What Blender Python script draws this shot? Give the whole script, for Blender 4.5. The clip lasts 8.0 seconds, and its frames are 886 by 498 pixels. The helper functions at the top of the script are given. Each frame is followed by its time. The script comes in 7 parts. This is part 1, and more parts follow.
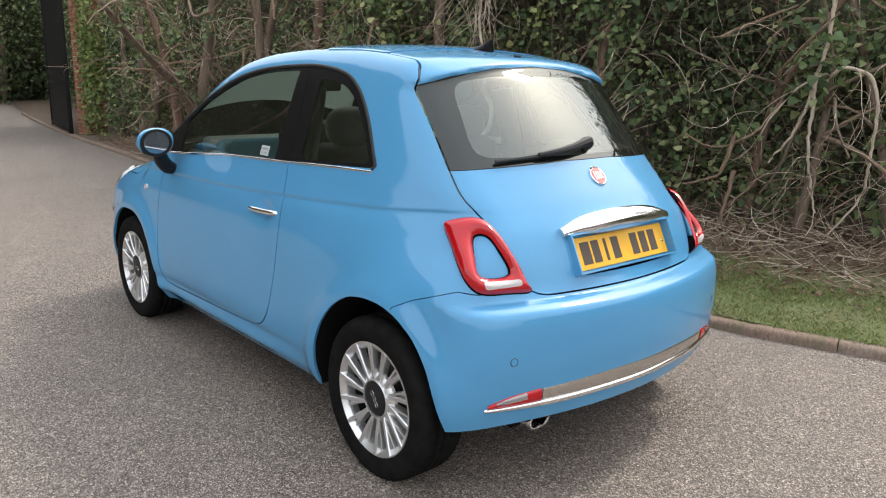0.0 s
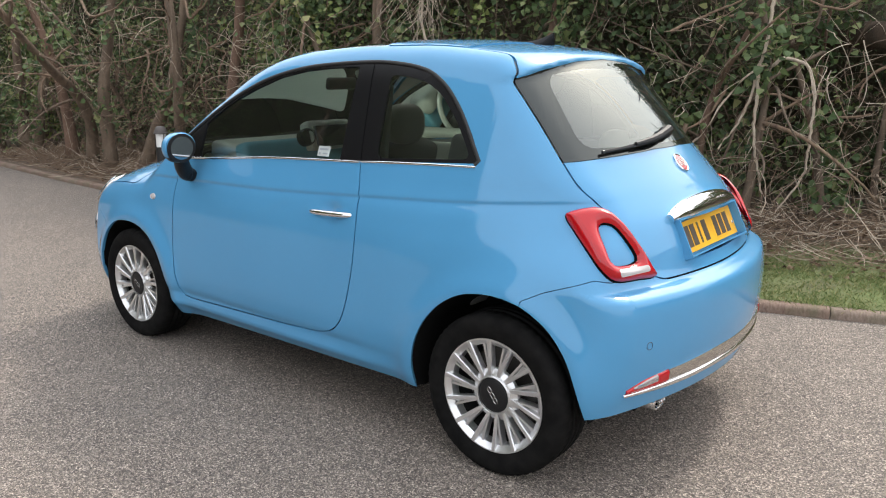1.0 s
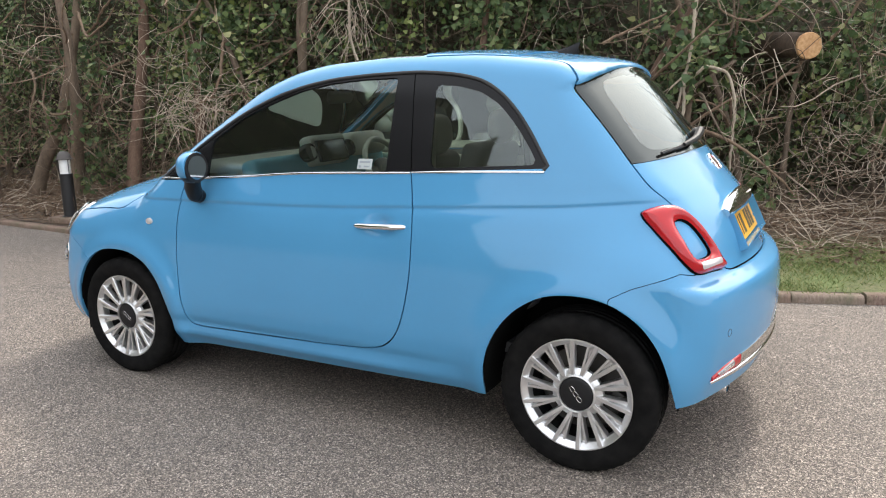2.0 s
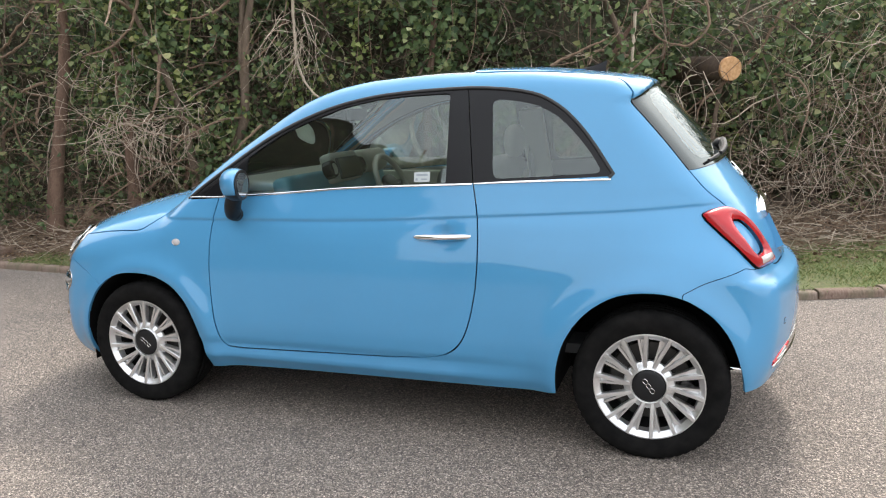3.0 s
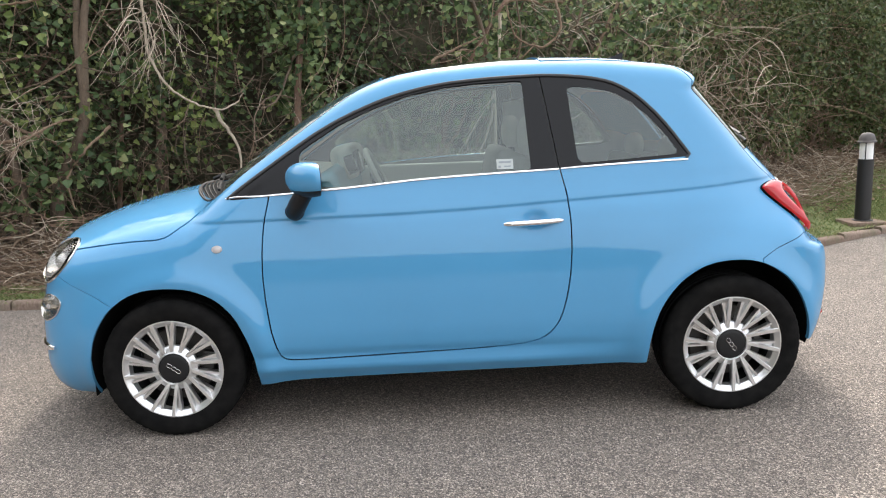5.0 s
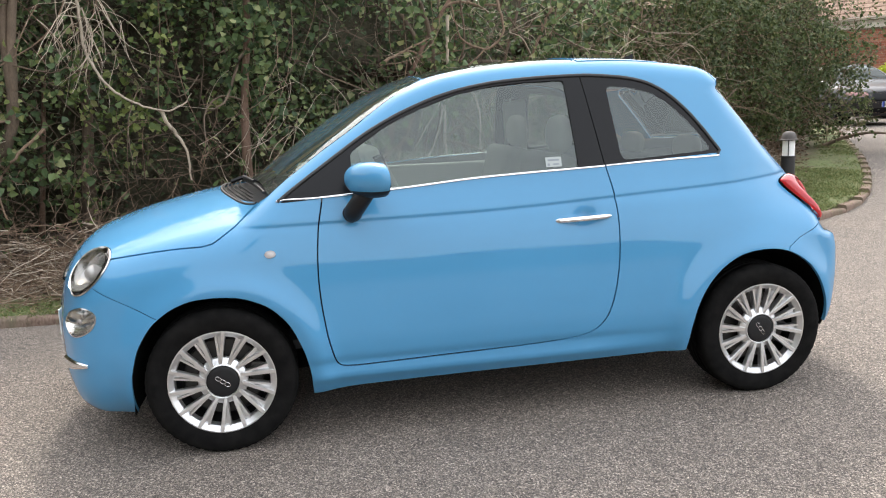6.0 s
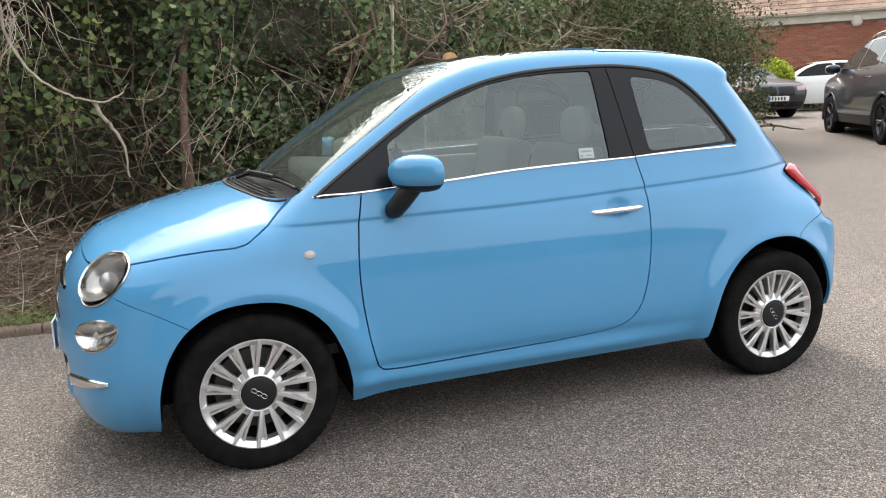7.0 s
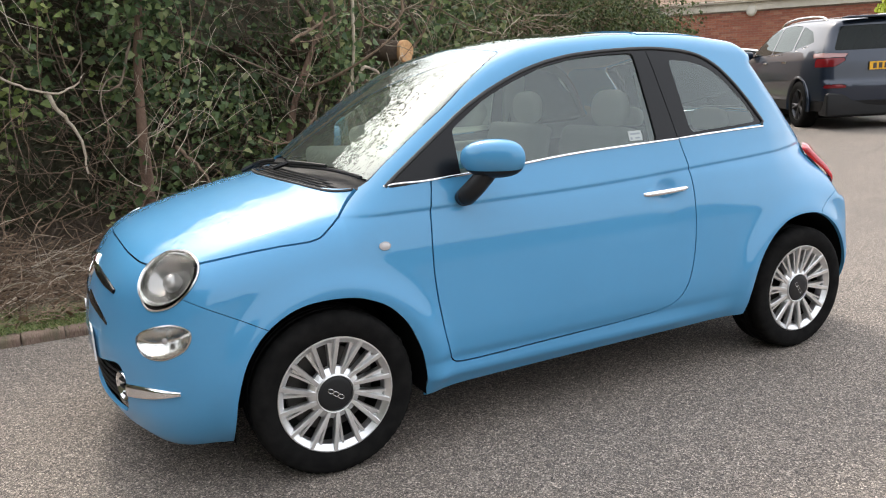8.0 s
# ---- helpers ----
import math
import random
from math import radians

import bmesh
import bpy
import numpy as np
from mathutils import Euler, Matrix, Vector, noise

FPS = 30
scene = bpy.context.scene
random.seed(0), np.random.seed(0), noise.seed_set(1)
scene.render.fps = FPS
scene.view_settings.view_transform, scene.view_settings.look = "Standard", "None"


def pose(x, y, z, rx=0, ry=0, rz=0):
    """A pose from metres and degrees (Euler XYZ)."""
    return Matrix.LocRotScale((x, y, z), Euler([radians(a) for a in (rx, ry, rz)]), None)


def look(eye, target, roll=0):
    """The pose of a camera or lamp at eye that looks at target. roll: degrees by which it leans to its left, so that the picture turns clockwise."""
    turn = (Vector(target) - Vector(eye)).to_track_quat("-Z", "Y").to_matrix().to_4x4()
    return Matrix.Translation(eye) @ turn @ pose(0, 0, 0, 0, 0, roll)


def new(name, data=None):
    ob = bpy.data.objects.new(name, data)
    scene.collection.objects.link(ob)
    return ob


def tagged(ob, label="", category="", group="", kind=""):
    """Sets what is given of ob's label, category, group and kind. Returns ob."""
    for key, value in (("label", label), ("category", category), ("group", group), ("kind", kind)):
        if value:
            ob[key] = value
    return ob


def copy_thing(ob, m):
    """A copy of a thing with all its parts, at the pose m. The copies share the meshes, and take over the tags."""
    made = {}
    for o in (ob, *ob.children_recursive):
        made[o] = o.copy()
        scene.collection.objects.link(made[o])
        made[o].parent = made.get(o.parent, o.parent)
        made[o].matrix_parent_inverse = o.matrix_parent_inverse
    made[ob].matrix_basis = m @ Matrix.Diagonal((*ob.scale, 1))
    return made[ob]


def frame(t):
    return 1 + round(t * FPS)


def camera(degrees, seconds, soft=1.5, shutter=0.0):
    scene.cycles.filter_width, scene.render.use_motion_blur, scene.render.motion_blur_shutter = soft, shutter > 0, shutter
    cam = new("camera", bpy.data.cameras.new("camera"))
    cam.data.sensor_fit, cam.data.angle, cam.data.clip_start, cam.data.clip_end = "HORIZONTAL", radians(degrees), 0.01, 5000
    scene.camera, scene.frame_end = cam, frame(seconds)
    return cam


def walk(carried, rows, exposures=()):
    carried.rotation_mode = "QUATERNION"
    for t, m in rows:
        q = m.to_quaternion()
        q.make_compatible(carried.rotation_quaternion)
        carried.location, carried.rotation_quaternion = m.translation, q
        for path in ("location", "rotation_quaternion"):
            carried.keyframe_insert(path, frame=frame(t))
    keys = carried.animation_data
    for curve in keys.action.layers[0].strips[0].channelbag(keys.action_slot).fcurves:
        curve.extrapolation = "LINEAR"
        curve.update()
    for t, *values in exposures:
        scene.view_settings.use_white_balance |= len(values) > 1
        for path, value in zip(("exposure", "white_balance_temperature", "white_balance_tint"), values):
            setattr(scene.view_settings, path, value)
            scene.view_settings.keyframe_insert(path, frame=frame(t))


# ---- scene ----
cam = camera(60.3, 8.0, soft=1.1)
PATH = [
    (0, (3.154, -2.209, 1.391), (1.683, -0.93, 0.942), 1.1),
    (0.5, (2.833, -2.441, 1.382), (1.47, -1.046, 0.939), 0.6),
    (1, (2.556, -2.776, 1.365), (1.33, -1.261, 0.918), -0.0),
    (1.5, (2.256, -2.993, 1.336), (1.168, -1.374, 0.894), -0.7),
    (1.7, (2.136, -3.073, 1.347), (1.108, -1.412, 0.917), -0.9),
    (3, (1.335, -3.58, 1.318), (0.684, -1.722, 0.965), -1.6),
    (3.5, (0.981, -3.741, 1.307), (0.491, -1.832, 0.964), -0.9),
    (4, (0.631, -3.763, 1.287), (0.303, -1.821, 0.939), -1.4),
    (5.3, (-0.306, -3.777, 1.297), (-0.167, -1.815, 0.933), -2.4),
    (5.5, (-0.44, -3.752, 1.304), (-0.245, -1.795, 0.942), -2.6),
    (6, (-0.807, -3.699, 1.302), (-0.448, -1.766, 0.936), -2.2),
    (6.5, (-1.096, -3.583, 1.294), (-0.598, -1.683, 0.914), -2.2),
    (7, (-1.361, -3.431, 1.307), (-0.716, -1.579, 0.916), -2.0),
    (7.5, (-1.675, -3.308, 1.312), (-0.877, -1.519, 0.909), -1.9),
    (8, (-1.897, -3.124, 1.305), (-1.022, -1.376, 0.881), -2.6),
]
walk(cam, [(t, look(eye, target, roll)) for t, eye, target, roll in PATH],
     exposures=[(0, .26), (1.5, .41), (3, .54), (4, .59), (6, .57), (8, .43)])

# ---- sky and sun ----
world = bpy.data.worlds.new("sky")
scene.world = world
world.use_nodes = True
wn = world.node_tree
sky = wn.nodes.new("ShaderNodeTexSky")
sky.sky_type = "NISHITA"
sky.sun_disc = False
SUN_UP, SUN_TURN = radians(50), radians(3)
sky.sun_elevation, sky.sun_rotation = SUN_UP, SUN_TURN
sky.air_density, sky.dust_density, sky.ozone_density = 1.0, 8.0, 1.0
haze = wn.nodes.new("ShaderNodeMixRGB")
haze.blend_type = "MIX"
haze.inputs[0].default_value = 0.5
haze.inputs[2].default_value = (18.2, 18.6, 19.3, 1)
wn.links.new(sky.outputs[0], haze.inputs[1])
wn.links.new(haze.outputs[0], wn.nodes["Background"].inputs[0])
wn.nodes["Background"].inputs[1].default_value = 0.14
sun = new("sun", bpy.data.lights.new("sun", "SUN"))
sun.data.energy, sun.data.angle, sun.data.color = 1.6, radians(8), (1.0, .95, .87)
sun.matrix_world = look((math.sin(SUN_TURN) * math.cos(SUN_UP) * 40, math.cos(SUN_TURN) * math.cos(SUN_UP) * 40, math.sin(SUN_UP) * 40), (0, 0, 0))

# ---- materials ----
class Mat:
    """A node material: a Principled surface with noise-driven colour, roughness and bump."""
    def __init__(self, name, colour=(.5, .5, .5), rough=.5, metal=0.0, **more):
        self.m = bpy.data.materials.new(name)
        self.m.use_nodes = True
        self.t = self.m.node_tree
        self.b = self.t.nodes["Principled BSDF"]
        self.put("Base Color", (*colour, 1))
        self.put("Roughness", rough)
        self.put("Metallic", metal)
        for key, value in more.items():
            self.put(key.replace("_", " ").title().replace("Ior", "IOR"), value)

    def put(self, key, value):
        self.b.inputs[key].default_value = value
        return self

    def node(self, kind, **values):
        n = self.t.nodes.new(kind)
        for key, value in values.items():
            n.inputs[key].default_value = value
        return n

    def link(self, a, b):
        self.t.links.new(a, b)

    def noise(self, scale, detail=4.0, rough=.55, stretch=None):
        c = self.node("ShaderNodeTexCoord")
        n = self.node("ShaderNodeTexNoise", Scale=scale, Detail=detail, Roughness=rough)
        if stretch:
            mp = self.node("ShaderNodeMapping", Scale=stretch)
            self.link(c.outputs["Object"], mp.inputs[0])
            self.link(mp.outputs[0], n.inputs["Vector"])
        else:
            self.link(c.outputs["Object"], n.inputs["Vector"])
        return n.outputs[0]

    def ramp(self, factor, stops):
        r = self.node("ShaderNodeValToRGB")
        e = r.color_ramp.elements
        while len(e) < len(stops):
            e.new(.5)
        for el, (at, colour) in zip(e, stops):
            el.position, el.color = at, (*colour, 1)
        self.link(factor, r.inputs[0])
        return r.outputs[0]

    def mix(self, factor, a, b, kind="MIX"):
        n = self.node("ShaderNodeMixRGB")
        n.blend_type = kind
        for slot, v in zip(n.inputs, (factor, a, b)):
            if isinstance(v, bpy.types.NodeSocket):
                self.link(v, slot)
            else:
                slot.default_value = v if isinstance(v, float) else (*v, 1)
        return n.outputs[0]

    def colour(self, socket):
        self.link(socket, self.b.inputs["Base Color"])
        return self

    def roughness(self, factor, low, high):
        r = self.node("ShaderNodeMapRange")
        r.inputs["To Min"].default_value, r.inputs["To Max"].default_value = low, high
        self.link(factor, r.inputs[0])
        self.link(r.outputs[0], self.b.inputs["Roughness"])
        return self

    def bump(self, factor, depth, strength=1.0):
        b = self.node("ShaderNodeBump", Strength=strength, Distance=depth)
        self.link(factor, b.inputs["Height"])
        self.link(b.outputs[0], self.b.inputs["Normal"])
        return self

    def random(self):
        return self.node("ShaderNodeObjectInfo").outputs["Random"]

    def island(self):
        return self.node("ShaderNodeNewGeometry").outputs["Random Per Island"]


def glass_material(name, tint, clear, rough=.0, dust=(.30, .31, .30), ior=1.75):
    """A pane: a mirror by Fresnel over a tinted see-through sheet with a trace of dust."""
    m = bpy.data.materials.new(name)
    m.use_nodes = True
    t = m.node_tree
    t.nodes.remove(t.nodes["Principled BSDF"])
    out = t.nodes["Material Output"]
    see = t.nodes.new("ShaderNodeBsdfTransparent")
    see.inputs[0].default_value = (*tint, 1)
    film = t.nodes.new("ShaderNodeBsdfDiffuse")
    film.inputs[0].default_value = (*dust, 1)
    first = t.nodes.new("ShaderNodeMixShader")
    first.inputs[0].default_value = clear
    gloss = t.nodes.new("ShaderNodeBsdfGlossy")
    gloss.inputs["Roughness"].default_value = rough
    gloss.inputs["Color"].default_value = (.90, .98, .96, 1)
    fres = t.nodes.new("ShaderNodeFresnel")
    fres.inputs[0].default_value = ior
    second = t.nodes.new("ShaderNodeMixShader")
    t.links.new(see.outputs[0], first.inputs[1])
    t.links.new(film.outputs[0], first.inputs[2])
    t.links.new(fres.outputs[0], second.inputs[0])
    t.links.new(first.outputs[0], second.inputs[1])
    t.links.new(gloss.outputs[0], second.inputs[2])
    t.links.new(second.outputs[0], out.inputs[0])
    return m


def made_materials():
    M = {}
    a = Mat("blue paint", (.105, .37, .66), .30, 0, coat_weight=1.0, coat_roughness=.04, specular_ior_level=.08)
    n = a.noise(2.2, 3)
    a.colour(a.ramp(n, [(.3, (.072, .270, .482)), (.7, (.077, .284, .504))]))
    a.roughness(a.noise(30, 4), .42, .5)
    M["paint"] = a.m
    M["paint_back"] = Mat("painted inner metal", (.03, .035, .04), .7).m
    M["black_gloss"] = Mat("gloss black trim", (.008, .008, .009), .25, specular_ior_level=.22).m
    a = Mat("black plastic", (.012, .012, .013), .45, specular_ior_level=.3)
    a.bump(a.noise(400, 2), .0006)
    M["black_plastic"] = a.m
    M["seal"] = Mat("black rubber seal", (.012, .012, .012), .5).m
    a = Mat("chrome", (.86, .86, .87), .06, 1.0)
    a.roughness(a.noise(14, 3), .04, .11)
    M["chrome"] = a.m
    M["satin_chrome"] = Mat("satin chrome", (.62, .60, .57), .22, 1.0).m
    a = Mat("alloy", (.62, .62, .62), .30, .85)
    a.colour(a.ramp(a.noise(18, 5), [(.3, (.66, .66, .66)), (.7, (.78, .78, .78))]))
    M["alloy"] = a.m
    # near-black alloy: the shade behind the spokes is in the colour
    M["alloy_back"] = Mat("shade-dark inner alloy", (.035, .035, .035), .6, .4).m
    a = Mat("tyre rubber", (.018, .018, .019), .85, specular_ior_level=.06)
    a.colour(a.ramp(a.noise(25, 5), [(.3, (.006, .006, .006)), (.7, (.013, .0125, .012))]))
    a.bump(a.noise(200, 3), .0008)
    M["tyre"] = a.m
    M["dark"] = Mat("dark underbody", (.006, .006, .006), .95, specular_ior_level=.1).m
    M["disc"] = Mat("brake disc steel", (.08, .075, .07), .5, .7).m
    M["red_lens"] = Mat("red lamp plastic", (.42, .003, .008), .10, specular_ior_level=.35, coat_weight=.6).m
    M["red_dark"] = Mat("deep red lamp rim", (.36, .004, .008), .12, coat_weight=1.0).m
    M["clear_lens"] = Mat("clear lamp plastic", (.9, .9, .9), .03, transmission_weight=1.0, ior=1.25).m
    M["white_lens"] = Mat("ribbed white lamp plastic", (.50, .47, .46), .25, coat_weight=.6).m
    M["smoked"] = Mat("smoky silvered plastic", (.36, .35, .33), .22, .9).m
    M["fog_clear"] = Mat("smoked clear lamp plastic", (.30, .25, .25), .08, .5, coat_weight=.8).m
    M["reflector"] = Mat("silvered reflector", (.84, .84, .80), .20, 1.0).m
    M["projector"] = Mat("projector lens glass", (.45, .44, .42), .06, .6).m
    M["amber"] = Mat("pale amber lens", (.85, .62, .40), .15, coat_weight=.8).m
    a = Mat("yellow plate", (.83, .50, .012), .35)
    a.colour(a.ramp(a.noise(9, 4), [(.3, (.70, .36, .016)), (.7, (.80, .43, .02))]))
    M["plate_yellow"] = a.m
    M["plate_white"] = Mat("white plate", (.78, .78, .76), .35).m
    M["plate_black"] = Mat("plate characters", (.060, .042, .030), .5).m
    M["plate_blue"] = Mat("blue band", (.02, .06, .35), .4).m
    M["badge_red"] = Mat("red enamel", (.40, .02, .03), .2, coat_weight=.8).m
    M["white_mark"] = Mat("white sticker", (.42, .46, .45), .5).m
    M["grey_mark"] = Mat("grey print", (.25, .28, .30), .6).m
    M["glass"] = glass_material("side glass", (.62, .70, .68), .012, ior=1.85)
    M["glass_rear"] = glass_material("rear glass", (.30, .32, .30), .04, ior=2.05)
    M["glass_front"] = glass_material("windscreen glass", (.80, .87, .83), .10, dust=(.40, .44, .41), ior=2.3)
    M["glass_print"] = glass_material("black printed glass", (.01, .01, .01), .25, dust=(.03, .03, .03), ior=1.65)
    M["glass_roof"] = glass_material("dark roof glass", (.18, .18, .18), .04)
    M["mirror"] = Mat("mirror", (.36, .39, .42), .02, 1.0).m
    M["cream"] = Mat("ivory interior plastic", (.68, .66, .57), .5).m
    a = Mat("seat cloth", (.24, .235, .22), .85)
    a.bump(a.noise(300, 3), .001)
    M["seat"] = a.m
    M["interior"] = Mat("dark grey interior", (.055, .055, .057), .7).m
    M["headliner"] = Mat("grey headliner", (.42, .42, .41), .9).m
    M["dash_blue"] = Mat("pale blue dashboard panel", (.20, .50, .62), .3, coat_weight=.5).m
    M["screen"] = Mat("dark glass screen", (.015, .016, .018), .08).m
    return M


M = made_materials()

# ---- mesh helpers ----
def mesh_object(name, verts, faces, material, parent=None, label="", normals=None, smooth=True):
    me = bpy.data.meshes.new(name)
    me.from_pydata([tuple(v) for v in np.asarray(verts, float).tolist()], [], np.asarray(faces).tolist() if isinstance(faces, np.ndarray) else faces)
    me.polygons.foreach_set("use_smooth", [smooth] * len(me.polygons))
    if normals is not None:
        me.normals_split_custom_set_from_vertices(np.asarray(normals, float).tolist())
    if material is not None:
        me.materials.append(material)
    ob = new(name, me)
    if parent is not None:
        ob.parent = parent
    if label:
        tagged(ob, label=label)
    return ob


def part(name, bm, material, parent, label="", smooth=True, sharp=35):
    """Links a bmesh as one mesh object under a thing or a part."""
    bmesh.ops.recalc_face_normals(bm, faces=bm.faces)
    for f in bm.faces:
        f.smooth = smooth
    if smooth:
        for e in bm.edges:
            if len(e.link_faces) == 2 and e.calc_face_angle(0) > radians(sharp):
                e.smooth = False
    me = bpy.data.meshes.new(name)
    bm.to_mesh(me)
    bm.free()
    if material is not None:
        me.materials.append(material)
    ob = new(name, me)
    if parent is not None:
        ob.parent = parent
    if label:
        tagged(ob, label=label)
    return ob


def box(bm, size, at=(0, 0, 0), turn=None, bevel=0.0, segments=2):
    made = bmesh.ops.create_cube(bm, size=1)["verts"]
    m = Matrix.Translation(at) @ (turn.to_4x4() if turn is not None else Matrix()) @ Matrix.Diagonal((*size, 1))
    bmesh.ops.transform(bm, matrix=m, verts=made)
    if bevel:
        edges = list({e for v in made for e in v.link_edges})
        bmesh.ops.bevel(bm, geom=edges, offset=bevel, segments=segments, affect="EDGES", profile=.6)
    return bm


def bm_from(verts, faces):
    bm = bmesh.new()
    vs = [bm.verts.new(tuple(v)) for v in verts]
    for f in faces:
        try:
            bm.faces.new([vs[i] for i in f])
        except ValueError:
            pass
    return bm


def lathe(profile, steps=48, axis="y", closed=False):
    """Turns (radius, offset) pairs round an axis: verts and quads."""
    verts, faces = [], []
    n = len(profile)
    for i in range(steps):
        a = 2 * math.pi * i / steps
        c, s = math.cos(a), math.sin(a)
        for r, o in profile:
            verts.append((r * c, o, r * s) if axis == "y" else (r * c, r * s, o))
    for i in range(steps):
        j = (i + 1) % steps
        for k in range(n if closed else n - 1):
            l = (k + 1) % n
            faces.append((i * n + k, i * n + l, j * n + l, j * n + k))
    return verts, faces


def tube(points, radii, sides=6, start=0):
    """A tapered tube along points: verts and quads, numbered from start, with its end closed."""
    p = np.array(points, float)
    r = np.broadcast_to(np.array(radii, float), (len(p),))
    d = np.gradient(p, axis=0)
    d /= np.maximum(np.linalg.norm(d, axis=1, keepdims=True), 1e-9)
    ref = np.array([0, 0, 1.0]) if abs(d[0, 2]) < .8 else np.array([1.0, 0, 0])
    verts, faces = [], []
    ang = 2 * np.pi * np.arange(sides) / sides
    for i in range(len(p)):
        u = np.cross(ref, d[i])
        u /= max(np.linalg.norm(u), 1e-9)
        v = np.cross(d[i], u)
        ref = np.cross(u, d[i]) * -1
        verts.append(p[i] + r[i] * (np.cos(ang)[:, None] * u + np.sin(ang)[:, None] * v))
    for i in range(len(p) - 1):
        a, b = start + i * sides, start + (i + 1) * sides
        for k in range(sides):
            l = (k + 1) % sides
            faces.append((a + k, a + l, b + l, b + k))
    faces.append(tuple(start + (len(p) - 1) * sides + k for k in range(sides)))
    faces.append(tuple(start + k for k in reversed(range(sides))))
    return np.concatenate(verts), faces


def joined(pieces):
    """Joins (verts, faces) pieces into one pair."""
    verts, faces, n = [], [], 0
    for v, f in pieces:
        verts.append(np.asarray(v, float))
        faces += [tuple(i + n for i in q) for q in f]
        n += len(v)
    return np.concatenate(verts), faces


def empty(name, at=(0, 0, 0), label="", category="", group="", kind="", turn=0.0):
    ob = new(name)
    ob.empty_display_size = .2
    ob.matrix_world = pose(*at, 0, 0, turn)
    return tagged(ob, label, category, group, kind)

# ---- the hatchback's outer surface, as one smooth field (negative inside) ----
def curve(pairs):
    """A smooth curve through (a, b) pairs without overshoot, straight beyond its ends."""
    px, py = np.array(pairs, float).T
    h, s = np.diff(px), np.diff(py) / np.diff(px)
    m = np.empty(len(px))
    m[0], m[-1] = s[0], s[-1]
    w1, w2 = 2 * h[1:] + h[:-1], h[1:] + 2 * h[:-1]
    ok = s[:-1] * s[1:] > 0
    safe0, safe1 = np.where(ok, s[:-1], 1.0), np.where(ok, s[1:], 1.0)
    m[1:-1] = np.where(ok, (w1 + w2) / (w1 / safe0 + w2 / safe1), 0.0)

    def at(x):
        x = np.asarray(x, float)
        i = np.clip(np.searchsorted(px, x) - 1, 0, len(h) - 1)
        t = (x - px[i]) / h[i]
        c = np.clip(t, 0, 1)
        y = ((1 + 2 * c) * (1 - c) ** 2 * py[i] + c * (1 - c) ** 2 * h[i] * m[i]
             + c * c * (3 - 2 * c) * py[i + 1] + c * c * (c - 1) * h[i] * m[i + 1])
        return y + np.where(t < 0, t * h[i] * m[0], 0) + np.where(t > 1, (t - 1) * h[i] * m[-1], 0)
    return at


def both_max(a, b, k):
    h = np.maximum(k - np.abs(a - b), 0) / k
    return np.maximum(a, b) + h * h * k / 4


HALF_WIDTH = curve([(.14, .66), (.19, .715), (.24, .750), (.30, .774), (.36, .786), (.42, .790), (.50, .787), (.60, .779), (.70, .769),
                    (.78, .758), (.83, .748), (.88, .737), (.93, .721), (.98, .704), (1.02, .692), (1.06, .678), (1.15, .645),
                    (1.25, .606), (1.35, .566), (1.42, .532), (1.50, .485)])
BONNET = curve([(-1.88, .60), (-1.80, .735), (-1.72, .815), (-1.6, .867), (-1.43, .918), (-1.2, .968), (-1.0, 1.003), (-.8, 1.03)])
CABIN = curve([(-1.3, .81), (-1.0, 1.02), (-.9, 1.092), (-.7, 1.232), (-.5, 1.354), (-.35, 1.424), (-.2, 1.464), (0, 1.494),
               (.3, 1.510), (.6, 1.504), (.9, 1.476), (1.1, 1.446), (1.3, 1.412)])
REAR = curve([(.14, 1.56), (.20, 1.62), (.28, 1.675), (.40, 1.708), (.52, 1.718), (.60, 1.716), (.65, 1.710), (.668, 1.702), (.682, 1.680), (.694, 1.652), (.712, 1.640), (.80, 1.612), (.88, 1.578),
              (.96, 1.520), (1.04, 1.452), (1.10, 1.40), (1.2, 1.315), (1.38, 1.155), (1.5, 1.04)])
REAR_BOW = curve([(.3, .30), (.6, .29), (.75, .32), (.95, .42), (1.08, .48), (1.4, .50)])
NOSE = curve([(.13, -1.72), (.17, -1.80), (.22, -1.842), (.32, -1.868), (.45, -1.872), (.55, -1.860), (.65, -1.842), (.74, -1.81), (.82, -1.76), (.9, -1.68)])
NOSE_BOW = curve([(.2, .30), (.5, .335), (.8, .36)])
TAPER_LOW = curve([(-1.9, .20), (-1.8, .14), (-1.65, .065), (-1.45, .022), (-1.2, .003), (-.9, 0), (.9, 0), (1.2, .006), (1.45, .036), (1.6, .085), (1.72, .16)])
TAPER_HIGH = curve([(-1.9, .22), (-1.7, .13), (-1.5, .06), (-1.2, .018), (-.9, 0), (.5, 0), (1.0, .022), (1.15, .055), (1.28, .105), (1.4, .165), (1.55, .25)])
SILL = curve([(-1.9, .19), (-1.6, .165), (-1.4, .17), (-.8, .19), (-.6, .205), (.8, .222), (1.2, .235), (1.45, .280), (1.6, .295), (1.75, .31)])
CREASE = curve([(-1.2, .872), (-.56, .877), (-.2, .881), (.16, .892), (.5, .909), (.94, .929), (1.31, .949)])


